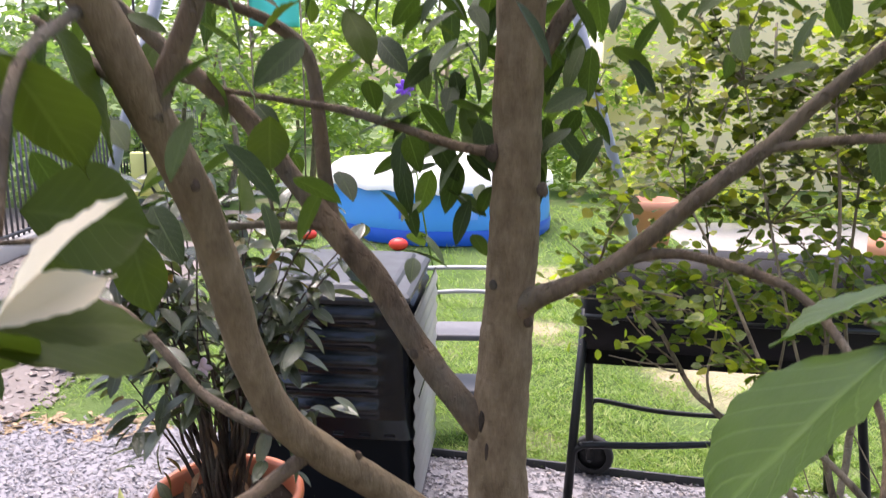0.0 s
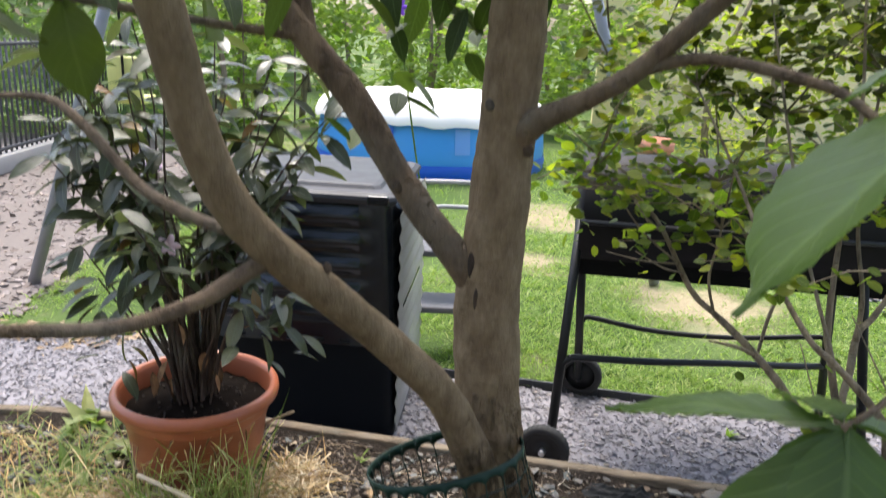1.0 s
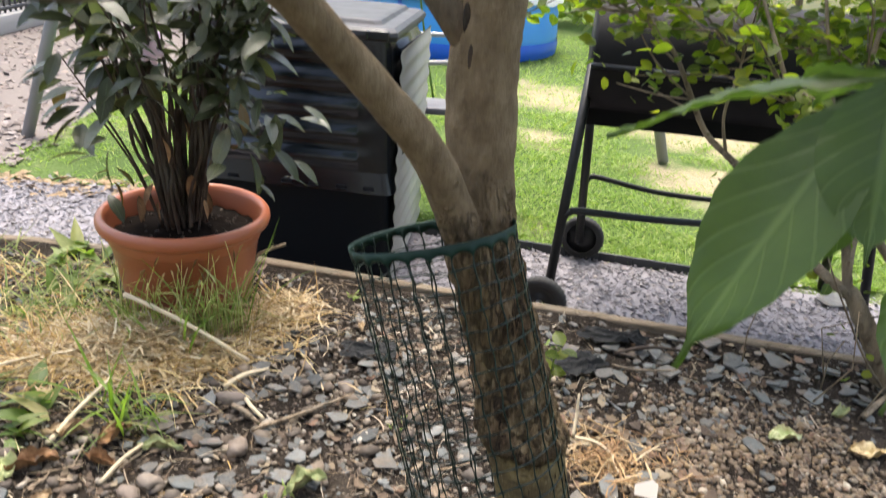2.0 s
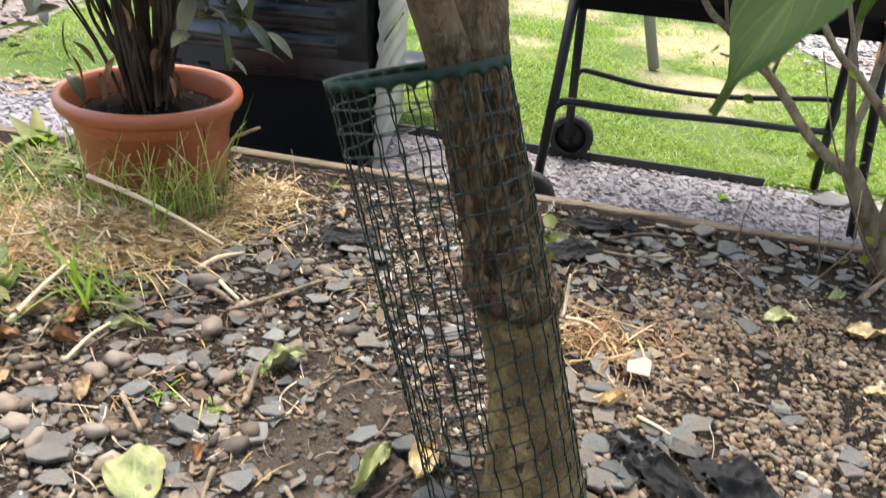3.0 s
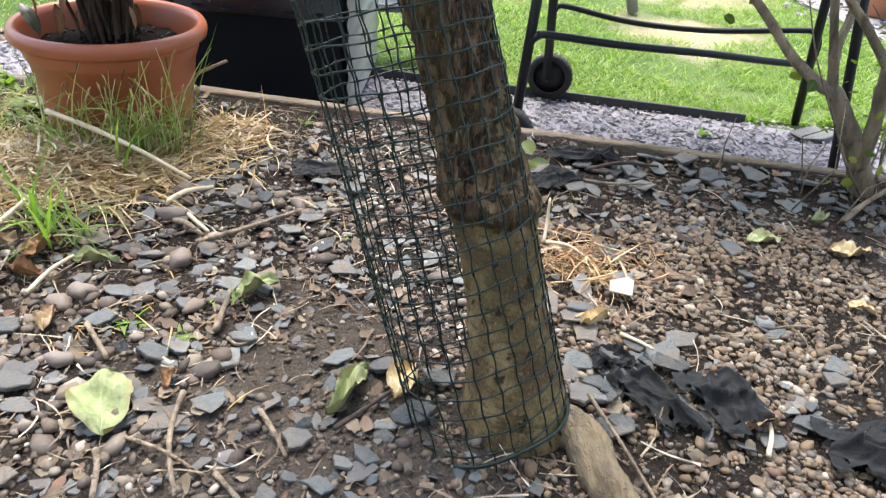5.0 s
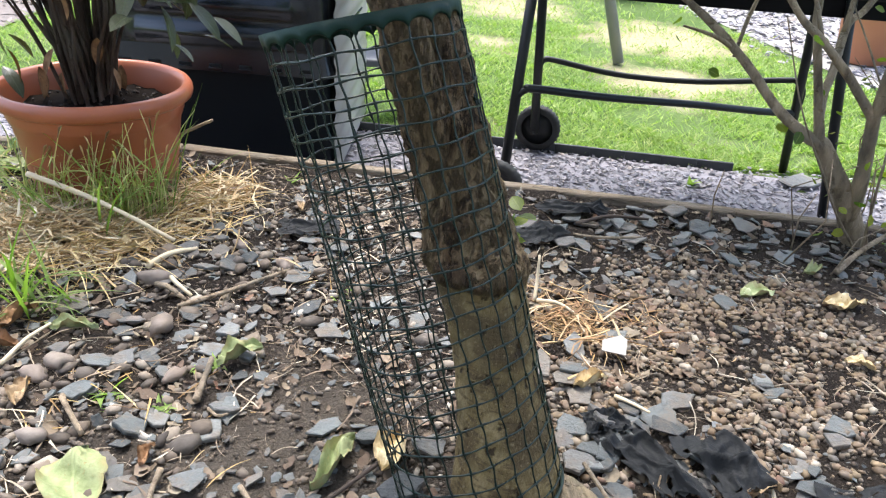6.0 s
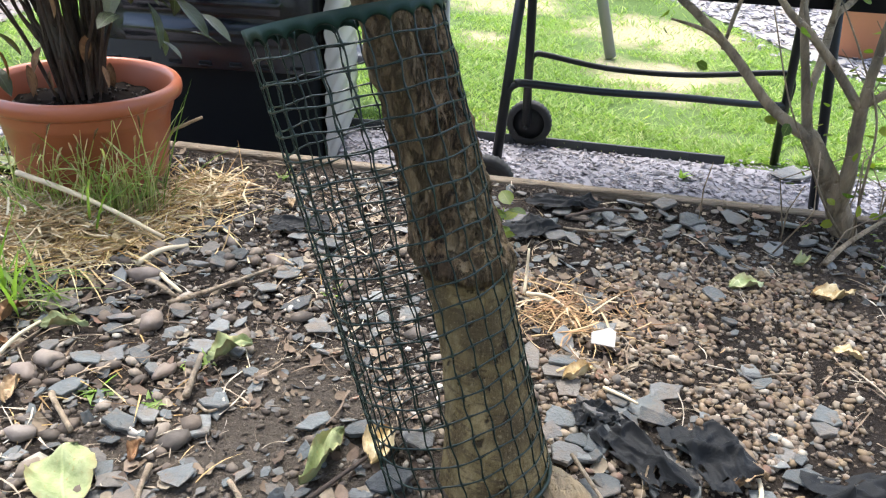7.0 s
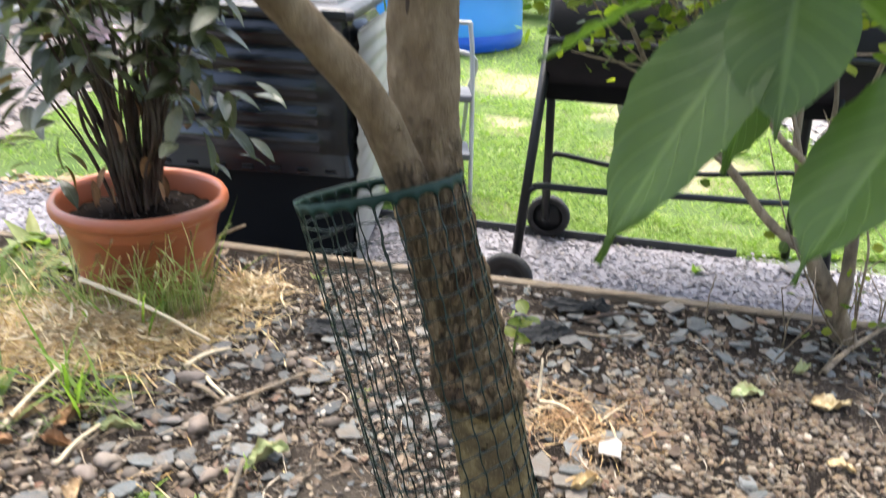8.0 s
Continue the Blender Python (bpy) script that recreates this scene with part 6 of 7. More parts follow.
twig([(-0.51, 1.12, 0.0), (-0.49, 1.17, 0.012), (-0.47, 1.215, 0.01)], 0.004, M_CANE, "pale bent stalk among the weeds")
twig([(0.8, 1.085, 0.0), (0.75, 1.085, 0.004), (0.71, 1.08, 0.0)], 0.0028, M_TWIG, "thin straight twig on the pebbles")
twig([(0.0, 0.83, 0.0), (0.04, 0.875, 0.004), (0.11, 0.945, 0.006)], 0.004, M_DARKTWIG, "dark wet twig under the guard")
twig([(-0.34, 1.36, 0.0), (-0.31, 1.33, 0.012), (-0.275, 1.31, 0.0)], 0.006, M_TWIG, "broken brown twig between slates")
twig([(-0.32, 1.385, 0.0), (-0.30, 1.35, 0.01), (-0.27, 1.325, 0.0)], 0.005, M_CANE, "broken pale twig between slates")
twig([(-0.92, 1.33, 0.0), (-0.85, 1.39, 0.03), (-0.78, 1.46, 0.02)], 0.005, M_CANE, "pale dry cane in the straw")
twig([(-0.64, 1.2, 0.0), (-0.62, 1.28, 0.02), (-0.59, 1.37, 0.04)], 0.0055, M_CANE, "pale dry cane leaning in the weeds")
twig([(0.52, 1.68, 0.0), (0.6, 1.69, 0.02), (0.7, 1.705, 0.005)], 0.005, M_DARKTWIG, "dark twig by the board")
twig([(0.5, 1.62, 0.0), (0.56, 1.6, 0.012), (0.66, 1.615, 0.004)], 0.004, M_TWIG, "thin twig by the board")
twig([(-0.441, 1.87, 0.0), (-0.411, 1.86, 0.105), (-0.371, 1.86, 0.134), (-0.331, 1.86, 0.151)], 0.0055, M_TWIG, "dry stalk beside the pot")
twig([(-0.102, 0.863, 0.0), (-0.075, 0.818, 0.004), (-0.056, 0.78, 0.0)], 0.004, M_TWIG, "short pale twig on bare soil")
twig([(-0.264, 0.812, 0.003), (-0.206, 0.781, 0.008), (-0.15, 0.75, 0.0)], 0.003, M_TWIG, "thin straight grey twig on the soil")
twig([(-0.137, 0.753, 0.0), (-0.087, 0.697, 0.004), (-0.06, 0.665, 0.0)], 0.0036, M_TWIG, "straight brown twig on the soil")
twig([(-0.291, 0.792, 0.0), (-0.277, 0.761, 0.006), (-0.266, 0.71, 0.0)], 0.005, M_TWIG, "bent pale grey twig on the soil")
twig([(0.35, 0.89, 0.02), (0.379, 0.805, 0.012), (0.405, 0.715, 0.0)], 0.0032, M_TWIG, "straight thin twig beside the root")
twig([(0.58, 0.8, 0.0), (0.6, 0.84, 0.006), (0.61, 0.89, 0.0)], 0.004, M_CANE, "pale stalk among pebbles")


def card():
    bm = bmesh.new()
    pts = [(-0.026, -0.012), (0.016, -0.018), (0.024, 0.012), (0.014, 0.02), (-0.022, 0.008)]
    low = [bm.verts.new((x, y, 0.0)) for x, y in pts]
    top = [bm.verts.new((x, y, 0.002)) for x, y in pts]
    bm.faces.new(low[::-1])
    bm.faces.new(top)
    for k in range(5):
        bm.faces.new((low[k], low[(k + 1) % 5], top[(k + 1) % 5], top[k]))
    ob = tagged(part("card_scrap", bm, M_CARD, smooth=False), "small torn white card scrap on the pebbles", "scrap")
    ob.matrix_world = Matrix.Translation(on_bed(0.47, 1.168, 0.026)) @ Matrix.Rotation(radians(28), 4, "X") @ Matrix.Rotation(radians(8), 4, "Y")


card()


def fabric(cx, cy, lx, ly, turn, rise, seed, label):
    """A torn folded scrap of black ground cloth with a few soft ridges."""
    nx, ny = 52, 40
    v = []
    for j in range(ny + 1):
        for i in range(nx + 1):
            a, b = i / nx * 2 - 1, j / ny * 2 - 1
            t = math.atan2(b, a)
            e = 1 + 0.42 * noise.noise(Vector((math.cos(t) * 1.3, math.sin(t) * 1.3, seed))) + 0.02 * noise.noise(Vector((a * 7, b * 7, seed)))
            x, y = a * lx * e, b * ly * e
            n1, n2 = noise.noise(Vector((a * 1.2, b * 1.2, seed + 4))), noise.noise(Vector((a * 2.1, b * 2.1, seed + 9)))
            fold = (1 - abs(math.sin(1.5 * a + 2.1 * b + seed + 1.3 * n1))) ** 1.6 + 0.55 * (1 - abs(math.sin(2.6 * b - 1.9 * a + 2 * seed + 1.4 * n2))) ** 1.8
            edge = 1 - 0.75 * max(abs(a), abs(b)) ** 3
            z = rise * fold * edge * (0.7 + 0.5 * noise.noise(Vector((a, b, seed + 8)))) + 0.004 * noise.noise(Vector((a * 5, b * 5, seed)))
            v.append((x, y, max(0.0, z) + 0.003))
    f = [(j * (nx + 1) + i, j * (nx + 1) + i + 1, (j + 1) * (nx + 1) + i + 1, (j + 1) * (nx + 1) + i) for j in range(ny) for i in range(nx)
         if not (noise.noise(Vector((i * 0.13, j * 0.13, seed * 3.1))) > 0.3 and (i < 8 or j < 6 or i > nx - 9 or j > ny - 7))]
    ob = tagged(mesh_part("ground_cloth_scrap", v, f, M_FABRIC), label, "cloth scrap", "black cloth scraps on the bed")
    ob.matrix_world = Matrix.Translation(on_bed(cx, cy, 0.012)) @ Matrix.Rotation(radians(turn), 4, "Z")


fabric(0.447, 0.912, 0.078, 0.036, -60, 0.03, 2, "torn black ground cloth folded among pebbles")
fabric(0.556, 0.9, 0.048, 0.066, 14, 0.04, 7, "crumpled black ground cloth scrap among pebbles")
fabric(0.405, 0.985, 0.034, 0.022, 10, 0.02, 5, "small black ground cloth end under slates")
fallen_leaf(0.463, 0.9, 0.05, 165, M_TAN_LEAF, "narrow tan dry leaf lying on the black cloth", 0.8, 0.3)
fabric(0.74, 0.8, 0.08, 0.05, -10, 0.03, 23, "crumpled black ground cloth scrap")
fabric(-0.085, 1.605, 0.06, 0.035, 5, 0.012, 12, "flat black ground cloth scrap in the soil")
fabric(0.53, 1.74, 0.085, 0.03, -14, 0.03, 17, "torn black ground cloth along the board")
fabric(0.42, 1.6, 0.06, 0.04, 30, 0.02, 29, "black ground cloth scrap by the guard")

# ---- grasses ----


def tuft(name, label, spots, blades, height, mat, seed, spread=0.05, flop=0.6, width=0.03, kind="stuff", base=None):
    rnd = random.Random(seed)
    b = blade(1.0, width, 5, 1.0, 0.0, 0.2, 0.25)
    sets = []
    for bend in (0.1, 0.5, 0.9):
        v = b[0].copy()
        v[:, 2] -= bend * v[:, 1] ** 2 * 0.8
        v[:, 1] *= 1 - 0.25 * bend * v[:, 1]
        sets.append((v, b[1], b[2]))
    groups = {0: [], 1: [], 2: []}
    for x, y in spots:
        for _ in range(blades):
            px, py = rnd.gauss(x, spread), rnd.gauss(y, spread)
            z = bed_z(px, py) if base is None else base
            a = rnd.uniform(0, 6.28)
            k = rnd.choice((0, 1, 1, 2, 2))
            d = (math.cos(a) * flop, math.sin(a) * flop, rnd.uniform(0.5, 1.0))
            groups[k].append(leaf_pose((px, py, z - 0.003), d, rnd.uniform(-0.5, 0.5), rnd.uniform(0.5, 1.2) * height))
    root = thing(name, label, "grass", kind=kind)
    for k in groups:
        if groups[k]:
            scatter_mesh("blades", sets[k], groups[k], mat, root)


rg = random.Random(31)
tuft("green_grass", "thin green grass blades growing round the pot foot", [(-0.58 + 0.2 * math.cos(a), 1.8 + 0.17 * math.sin(a)) for a in np.linspace(4.0, 6.2, 13)], 4, 0.15, M_WEED, 1, 0.03, 0.45, 0.028)
tuft("tall_grass", "tall seeding grass blades before the pot", [(-0.66, 1.64), (-0.5, 1.62), (-0.63, 1.62), (-0.45, 1.66), (-0.52, 1.6), (-0.4, 1.68), (-0.6, 1.61), (-0.7, 1.66), (-0.57, 1.6), (-0.42, 1.7), (-0.55, 1.63)], 3, 0.26, M_GRASS, 2, 0.045, 0.28, 0.022)
def seeding_grass():
    """Thin upright stems with narrow curled blades and dry tips."""
    rnd = random.Random(83)
    root = thing("seeding_grass", "thin yellow-green seeding grass stems before the pot", "grass", kind="stuff")
    pale = leaf_material("seeding_stem", [(0.0, (0.34, 0.42, 0.11)), (0.5, (0.5, 0.53, 0.2)), (0.8, (0.66, 0.6, 0.3)), (1.0, (0.78, 0.69, 0.44))], (0.5, 0.55, 0.2), 0.3, 0.55, 0.1)
    stems, tips, curls = bmesh.new(), bmesh.new(), []
    narrow = blade(1.0, 0.05, 7, 1.0, 0.55, 0.2, 0.2)
    for k in range(95):
        x = rnd.uniform(-0.69, -0.4) if k % 3 else rnd.gauss(-0.46, 0.04)
        y = 1.645 + 0.42 * (x + 0.55) ** 2 + abs(x + 0.58) * 0.12 - rnd.uniform(0.0, 0.06)
        h = rnd.uniform(0.09, 0.2) if rnd.random() < 0.85 else rnd.uniform(0.2, 0.29)
        a, lean = rnd.uniform(0, 6.28), rnd.uniform(0.05, 0.42) * h
        pts = [Vector((x + lean * t * t * math.cos(a), y + lean * t * t * math.sin(a) * 0.7, bed_z(x, y) + h * (t - 0.12 * t * t))) for t in (0.0, 0.3, 0.6, 0.85, 1.0)]
        w = rnd.uniform(0.0009, 0.0017)
        tube(stems, pts, [w * 1.3, w * 1.15, w, w * 0.8, w * 0.5], 4)
        if rnd.random() < 0.4:
            tube(tips, [pts[3], pts[3].lerp(pts[4], 0.6) + Vector((0, 0, 0.004)), pts[4]], [w * 0.8, w * 2.0, w * 0.5], 5)
        for _ in range(rnd.randint(0, 2)):
            p = pts[rnd.choice((1, 2, 2))]
            b = rnd.uniform(0, 6.28)
            curls.append(leaf_pose(p, (math.cos(b), 0.6 * math.sin(b), rnd.uniform(0.3, 1.5)), rnd.uniform(-0.5, 0.5), rnd.uniform(0.05, 0.11)))
    part("stems", stems, pale, root)
    part("seed_heads", tips, M_STRAW, root, "dry tan seed heads")
    scatter_mesh("blades", narrow, curls, pale, root)


seeding_grass()
tuft("straw_mat", "matted golden dry grass before the pot", [(rg.uniform(-0.82, -0.42), rg.uniform(1.44, 1.68)) for _ in range(62)] + [(rg.uniform(-1.15, -0.8), rg.uniform(1.62, 1.95)) for _ in range(5)] + [(rg.uniform(-0.45, -0.27), rg.uniform(1.62, 1.84)) for _ in range(12)], 34, 0.17, M_STRAW, 3, 0.045, 1.7, 0.018)
tuft("straw_bits", "scattered dry straw on the bed", [(0.44, 1.25), (0.47, 1.22), (0.42, 1.29), (0.5, 1.19)] + [(rg.uniform(-0.9, 0.0), rg.uniform(0.8, 1.6)) for _ in range(40)] + [(rg.uniform(-1.9, -0.6), rg.uniform(1.2, 2.0)) for _ in range(28)], 7, 0.1, M_STRAW, 4, 0.04, 2.6, 0.03)
tuft("weed_patch", "green weeds and grass at the bed side", [(rg.uniform(-1.9, -0.75), rg.uniform(1.05, 1.45)) for _ in range(15)] + [(rg.uniform(-1.9, -0.86), rg.uniform(1.4, 1.98)) for _ in range(60)] + [(rg.uniform(-1.0, -0.78), rg.uniform(1.6, 1.98)) for _ in range(24)] + [(-0.52, 1.3), (-0.5, 1.36), (-0.56, 1.27), (-0.47, 1.3)], 8, 0.12, M_WEED, 5, 0.04, 0.7, 0.04)
tuft("upright_grass", "upright bright green grass blades among the slates", [(-0.53, 1.27), (-0.5, 1.3), (-0.55, 1.31), (-0.6, 1.36)], 6, 0.19, M_GRASS, 12, 0.014, 0.28, 0.04)
tuft("seedlings", "tiny green seedlings among stones", [(-0.2, 1.13), (-0.335, 1.065), (-0.33, 1.05), (0.36, 1.70), (0.35, 1.6), (-0.16, 1.9), (0.0, 1.36), (1.2, 1.5), (1.28, 1.55), (-0.25, 1.02)], 7, 0.035, M_GRASS, 6, 0.01, 0.9, 0.3)
tuft("leaf_litter", "brown dry litter along the lawn edge", [(-1.3 - 0.06 * i, 3.12 + 0.03 * math.sin(i)) for i in range(22)], 14, 0.09, M_TAN_LEAF, 8, 0.06, 2.2, 0.3, base=LOW)
tuft("broad_weeds", "broad-leaved green weeds at the bed side", [(-0.78, 1.12), (-0.74, 1.2), (-0.88, 1.34), (-0.8, 1.26), (-0.95, 1.2), (-0.72, 1.3), (-0.86, 1.84), (-0.82, 1.9), (-0.96, 2.02), (-0.98, 1.99)], 9, 0.1, M_WEED, 9, 0.03, 0.8, 0.34)
sprig = thing("leafy_sprig", "small yellow-green leafy sprig growing behind the guard", "seedling")
bm = bmesh.new()
limb(bm, [(0.335, 1.525, 0.0, 0.003), (0.338, 1.53, 0.05, 0.0025), (0.342, 1.525, 0.1, 0.0015)], 6, 4, 0)
part("stem", bm, M_WEED, sprig)
rg2 = random.Random(77)
scatter_mesh("leaves", blade(1.0, 0.7, 5, 1.8, 0.15, 0.12), [leaf_pose((0.337 + 0.003 * i, 1.527, 0.035 + 0.012 * i), (math.cos(2.4 * i), math.sin(2.4 * i) - 0.3, 0.3), rg2.uniform(-0.5, 0.5), rg2.uniform(0.03, 0.046)) for i in range(7)], M_SHRUB, sprig, "yellow-green rounded leaves")
tuft("gravel_seedling", "single bright green seedling in the slate gravel", [(1.117, 2.433)], 5, 0.06, M_GRASS, 7, 0.005, 0.35, 0.4, base=LOW)


def lawn_blades():
    rnd = random.Random(41)
    b = blade(1.0, 0.13, 2, 1.0, 0.25, 0.1, 0.3)
    near, far = [], []
    while len(near) < 68000:
        x, y = rnd.uniform(-2.2, 2.6), 2.62 + (rnd.random() ** 1.5) * 2.6
        if y < lawn_y(x) + 0.02 or (x < -1.95 and y > 3.1) or (x > 2.5 and y > 3.95):
            continue
        wear = min(math.hypot(x - a, y - b) - r for a, b, r in WORN) + 0.35 * noise.noise(Vector((x * 4, y * 4, 8)))
        if wear < 0.1 and rnd.random() < 0.85:
            continue
        if math.hypot(x + 1.6, y - 3.5) + 0.5 * noise.noise(Vector((x * 3, y * 3, 2))) < 0.6 and rnd.random() < 0.6:
            continue
        if noise.noise(Vector((x * 1.7, y * 1.7, 5))) + 0.35 * noise.noise(Vector((x * 7, y * 7, 2))) > 0.32:
            if rnd.random() < 0.85:
                continue
        a = rnd.uniform(0, 6.28)
        near.append(leaf_pose((x, y, LOW - 0.012), (math.cos(a) * 0.7, math.sin(a) * 0.7, rnd.uniform(0.5, 1)), rnd.uniform(-1, 1), rnd.uniform(0.02, 0.05) * (1 + 0.7 * max(0.0, noise.noise(Vector((x * 9, y * 9, 4)))))))
    while len(far) < 12000:
        x, y = rnd.uniform(-2.0, 4.0), rnd.uniform(5.0, 9.5)
        if x > 2.5 and y < 8.5:
            continue
        if noise.noise(Vector((x * 1.2, y * 1.2, 5))) > 0.3 and rnd.random() < 0.8:
            continue
        a = rnd.uniform(0, 6.28)
        far.append(leaf_pose((x, y, LOW - 0.012), (math.cos(a) * 0.7, math.sin(a) * 0.7, rnd.uniform(0.5, 1)), rnd.uniform(-1, 1), rnd.uniform(0.04, 0.08)))
    ob = scatter_mesh("lawn_grass", b, near + far, M_GRASS)
    tagged(ob, "short uneven green lawn grass with worn patches", "grass", kind="stuff")


lawn_blades()

# ---- stones ----


def stone_parts(name, templates, poses, mat, parent):
    """Separate stones that share a few meshes."""
    meshes = []
    for v, f, _ in templates:
        me = bpy.data.meshes.new(name)
        me.from_pydata(v.tolist(), [], f)
        me.materials.append(mat)
        if mat in (M_PEBBLE, M_COBBLE):
            me.polygons.foreach_set("use_smooth", [True] * len(me.polygons))
        meshes.append(me)
    for i, m in enumerate(poses):
        ob = new(name, meshes[i % len(meshes)])
        ob.parent = parent
        ob.matrix_local = Matrix(m.tolist())


def stuff(name, templates, poses, mat, label, category, smooth=True, parent=None):
    buckets = [[] for _ in templates]
    for i, m in enumerate(poses):
        buckets[i % len(templates)].append(m)
    verts, faces = [], []
    for t, ms in zip(templates, buckets):
        if not ms:
            continue
        v, f, _ = t
        arr = np.array(ms)
        w = (np.einsum("kij,nj->kni", arr[:, :3, :3], v) + arr[:, None, :3, 3]).reshape(-1, 3)
        o = len(verts)
        verts.extend(w.tolist())
        n = len(v)
        for k in range(len(ms)):
            faces.extend([tuple(i + o + k * n for i in q) for q in f])
    return tagged(mesh_part(name, verts, faces, mat, parent, None, "", smooth), label, category, kind="stuff")


def lay(rnd, x, y, s, flat=12, lift=0.25):
    return pose_np(x, y, bed_z(x, y) + s * lift, rnd.gauss(0, flat), rnd.gauss(0, flat), rnd.uniform(0, 360), s)


PEB = [pebble_template(i, 0.5 + 0.05 * (i % 5)) for i in range(14)]
SLAB = [slab_template(i, 0.05 + 0.018 * (i % 5), 5 + i % 4) for i in range(24)]
rs = random.Random(51)


def free(x, y):
    """Clear of the trunk and the pot."""
    return math.hypot(x - 0.245, y - 0.885) > 0.085 and math.hypot(x + 0.58, y - 1.84) > 0.19 and y < board_y(x) - 0.03


slates = []
for x, y, s in ((0.501, 0.985, 0.042), (0.388, 0.938, 0.036), (0.36, 0.985, 0.034), (0.35, 0.912, 0.036), (0.751, 0.953, 0.032), (0.693, 1.082, 0.024), (0.67, 0.86, 0.03), (0.6, 0.83, 0.028), (-0.28, 0.985, 0.036), (-0.245, 1.005, 0.028), (0.494, 1.0, 0.038), (0.4, 0.955, 0.032), (0.385, 0.91, 0.034), (0.43, 0.965, 0.03), (0.696, 1.089, 0.022), (-0.245, 0.87, 0.026), (-0.22, 0.845, 0.03), (-0.27, 0.84, 0.024), (-0.2, 0.835, 0.022), (0.1, 0.865, 0.04), (-0.398, 1.27, 0.036), (-0.37, 1.13, 0.034), (-0.335, 1.14, 0.028), (-0.3, 1.155, 0.024), (-0.017, 1.218, 0.034), (-0.06, 1.3, 0.032), (-0.22, 1.447, 0.035), (0.818, 1.674, 0.045), (0.772, 0.982, 0.036), (0.706, 1.102, 0.026), (-0.26, 1.275, 0.03), (0.744, 1.346, 0.033)):
    slates.append(lay(rs, x, y, s, 8))
while len(slates) < 250:
    z = rs.random()
    if z < 0.42:
        x, y, s = rs.gauss(-0.2, 0.24), rs.uniform(0.72, 1.62), rs.uniform(0.014, 0.036)
        if abs(x + 0.02) < 0.1 and 0.8 < y < 1.12 and rs.random() < 0.8:
            continue
    elif z < 0.7:
        x, y, s = rs.uniform(0.3, 1.1), 0, rs.uniform(0.014, 0.04)
        y = board_y(x) - 0.04 - abs(rs.gauss(0, 0.13))
    elif z < 0.78:
        x, y, s = rs.gauss(0.38, 0.07), rs.gauss(0.98, 0.09), rs.uniform(0.02, 0.042)
    else:
        x, y, s = rs.uniform(-0.6, 1.2), rs.uniform(0.7, 1.8), rs.uniform(0.012, 0.03)
    if free(x, y):
        slates.append(lay(rs, x, y, s, 11))
stone_parts("slate_piece", SLAB, slates, M_SLATE, bed)

# rounded cobbles
cobbles = [lay(rs, x, y, s, 10, 0.35) for x, y, s in ((-0.451, 1.1, 0.022), (-0.427, 1.13, 0.023), (-0.357, 1.388, 0.024), (-0.299, 1.235, 0.027), (-0.345, 1.25, 0.017), (-0.119, 1.462, 0.023), (-0.219, 1.53, 0.018), (-0.242, 1.1, 0.017), (-0.395, 0.955, 0.02), (-0.283, 1.783, 0.028), (-0.55, 1.0, 0.028), (-0.51, 0.96, 0.022), (-0.47, 0.93, 0.02))]
pebbles = []


def pea(x, y):
    """How thick the pebbles lie."""
    d = 0.05 + 0.2 * (0.5 + noise.noise(Vector((x * 3.0, y * 3.0, 9))))
    if x > 0.33:
        d += 1.5 - 3.6 * max(0.0, y - 1.15)
    if abs(x + 0.03) < 0.16 and 0.78 < y < 1.15:
        d *= 0.3
    if x > 0.33 and noise.noise(Vector((x * 5.3, y * 5.3, 21))) + 0.4 * noise.noise(Vector((x * 14, y * 14, 3))) > 0.1:
        d *= 0.14
    if x > 0.8 and noise.noise(Vector((x * 4, y * 4, 1))) > -0.1:
        d *= 0.25
    return d


while len(pebbles) < 15500:
    x, y = rs.uniform(-1.3, 1.45), 0.62 + 1.38 * rs.random() ** 1.2
    if free(x, y) and rs.random() < pea(x, y):
        pebbles.append((x, y, lay(rs, x, y, rs.choice((0.0025, 0.0035, 0.0045, 0.005, 0.0058, 0.0065, 0.009)) * rs.uniform(0.8, 1.2), 14, 0.3)))
for _ in range(300):
    x, y = rs.gauss(-0.33, 0.26), rs.uniform(0.66, 1.5)
    if free(x, y) and not (abs(x + 0.03) < 0.14 and 0.78 < y < 1.15):
        pebbles.append((x, y, lay(rs, x, y, rs.choice((0.008, 0.01, 0.013, 0.018)) * rs.uniform(0.8, 1.2), 12, 0.3)))
pebbles.sort(key=lambda q: (q[0] - 0.25) ** 2 + (q[1] - 0.75) ** 2)
stone_parts("cobble", [pebble_template(i + 60, 0.55, 2) for i in range(5)], cobbles, M_COBBLE, bed)
stone_parts("pebble", PEB, [q[2] for q in pebbles[:280]], M_PEBBLE, bed)
# thinner towards the viewer's feet
for _ in range(2600):
    x, y = rs.uniform(-2.3, 1.9), 0.7 - 1.9 * rs.random() ** 1.6
    pebbles.append((x, y, lay(rs, x, y, rs.uniform(0.003, 0.009), 14, 0.3)))
stuff("pebbles", PEB, [q[2] for q in pebbles[280:] if q[0] + 0.1 * noise.noise(Vector((q[0] * 9, q[1] * 9, 2))) > 0.32], M_PEBBLE_S, "tan and ochre pea pebbles thick on the soil", "pebbles")
stuff("grey_pebbles", PEB, [q[2] for q in pebbles[280:] if q[0] + 0.1 * noise.noise(Vector((q[0] * 9, q[1] * 9, 2))) <= 0.32], M_PEBBLE_G, "scattered grey-brown pebbles on the soil", "pebbles")
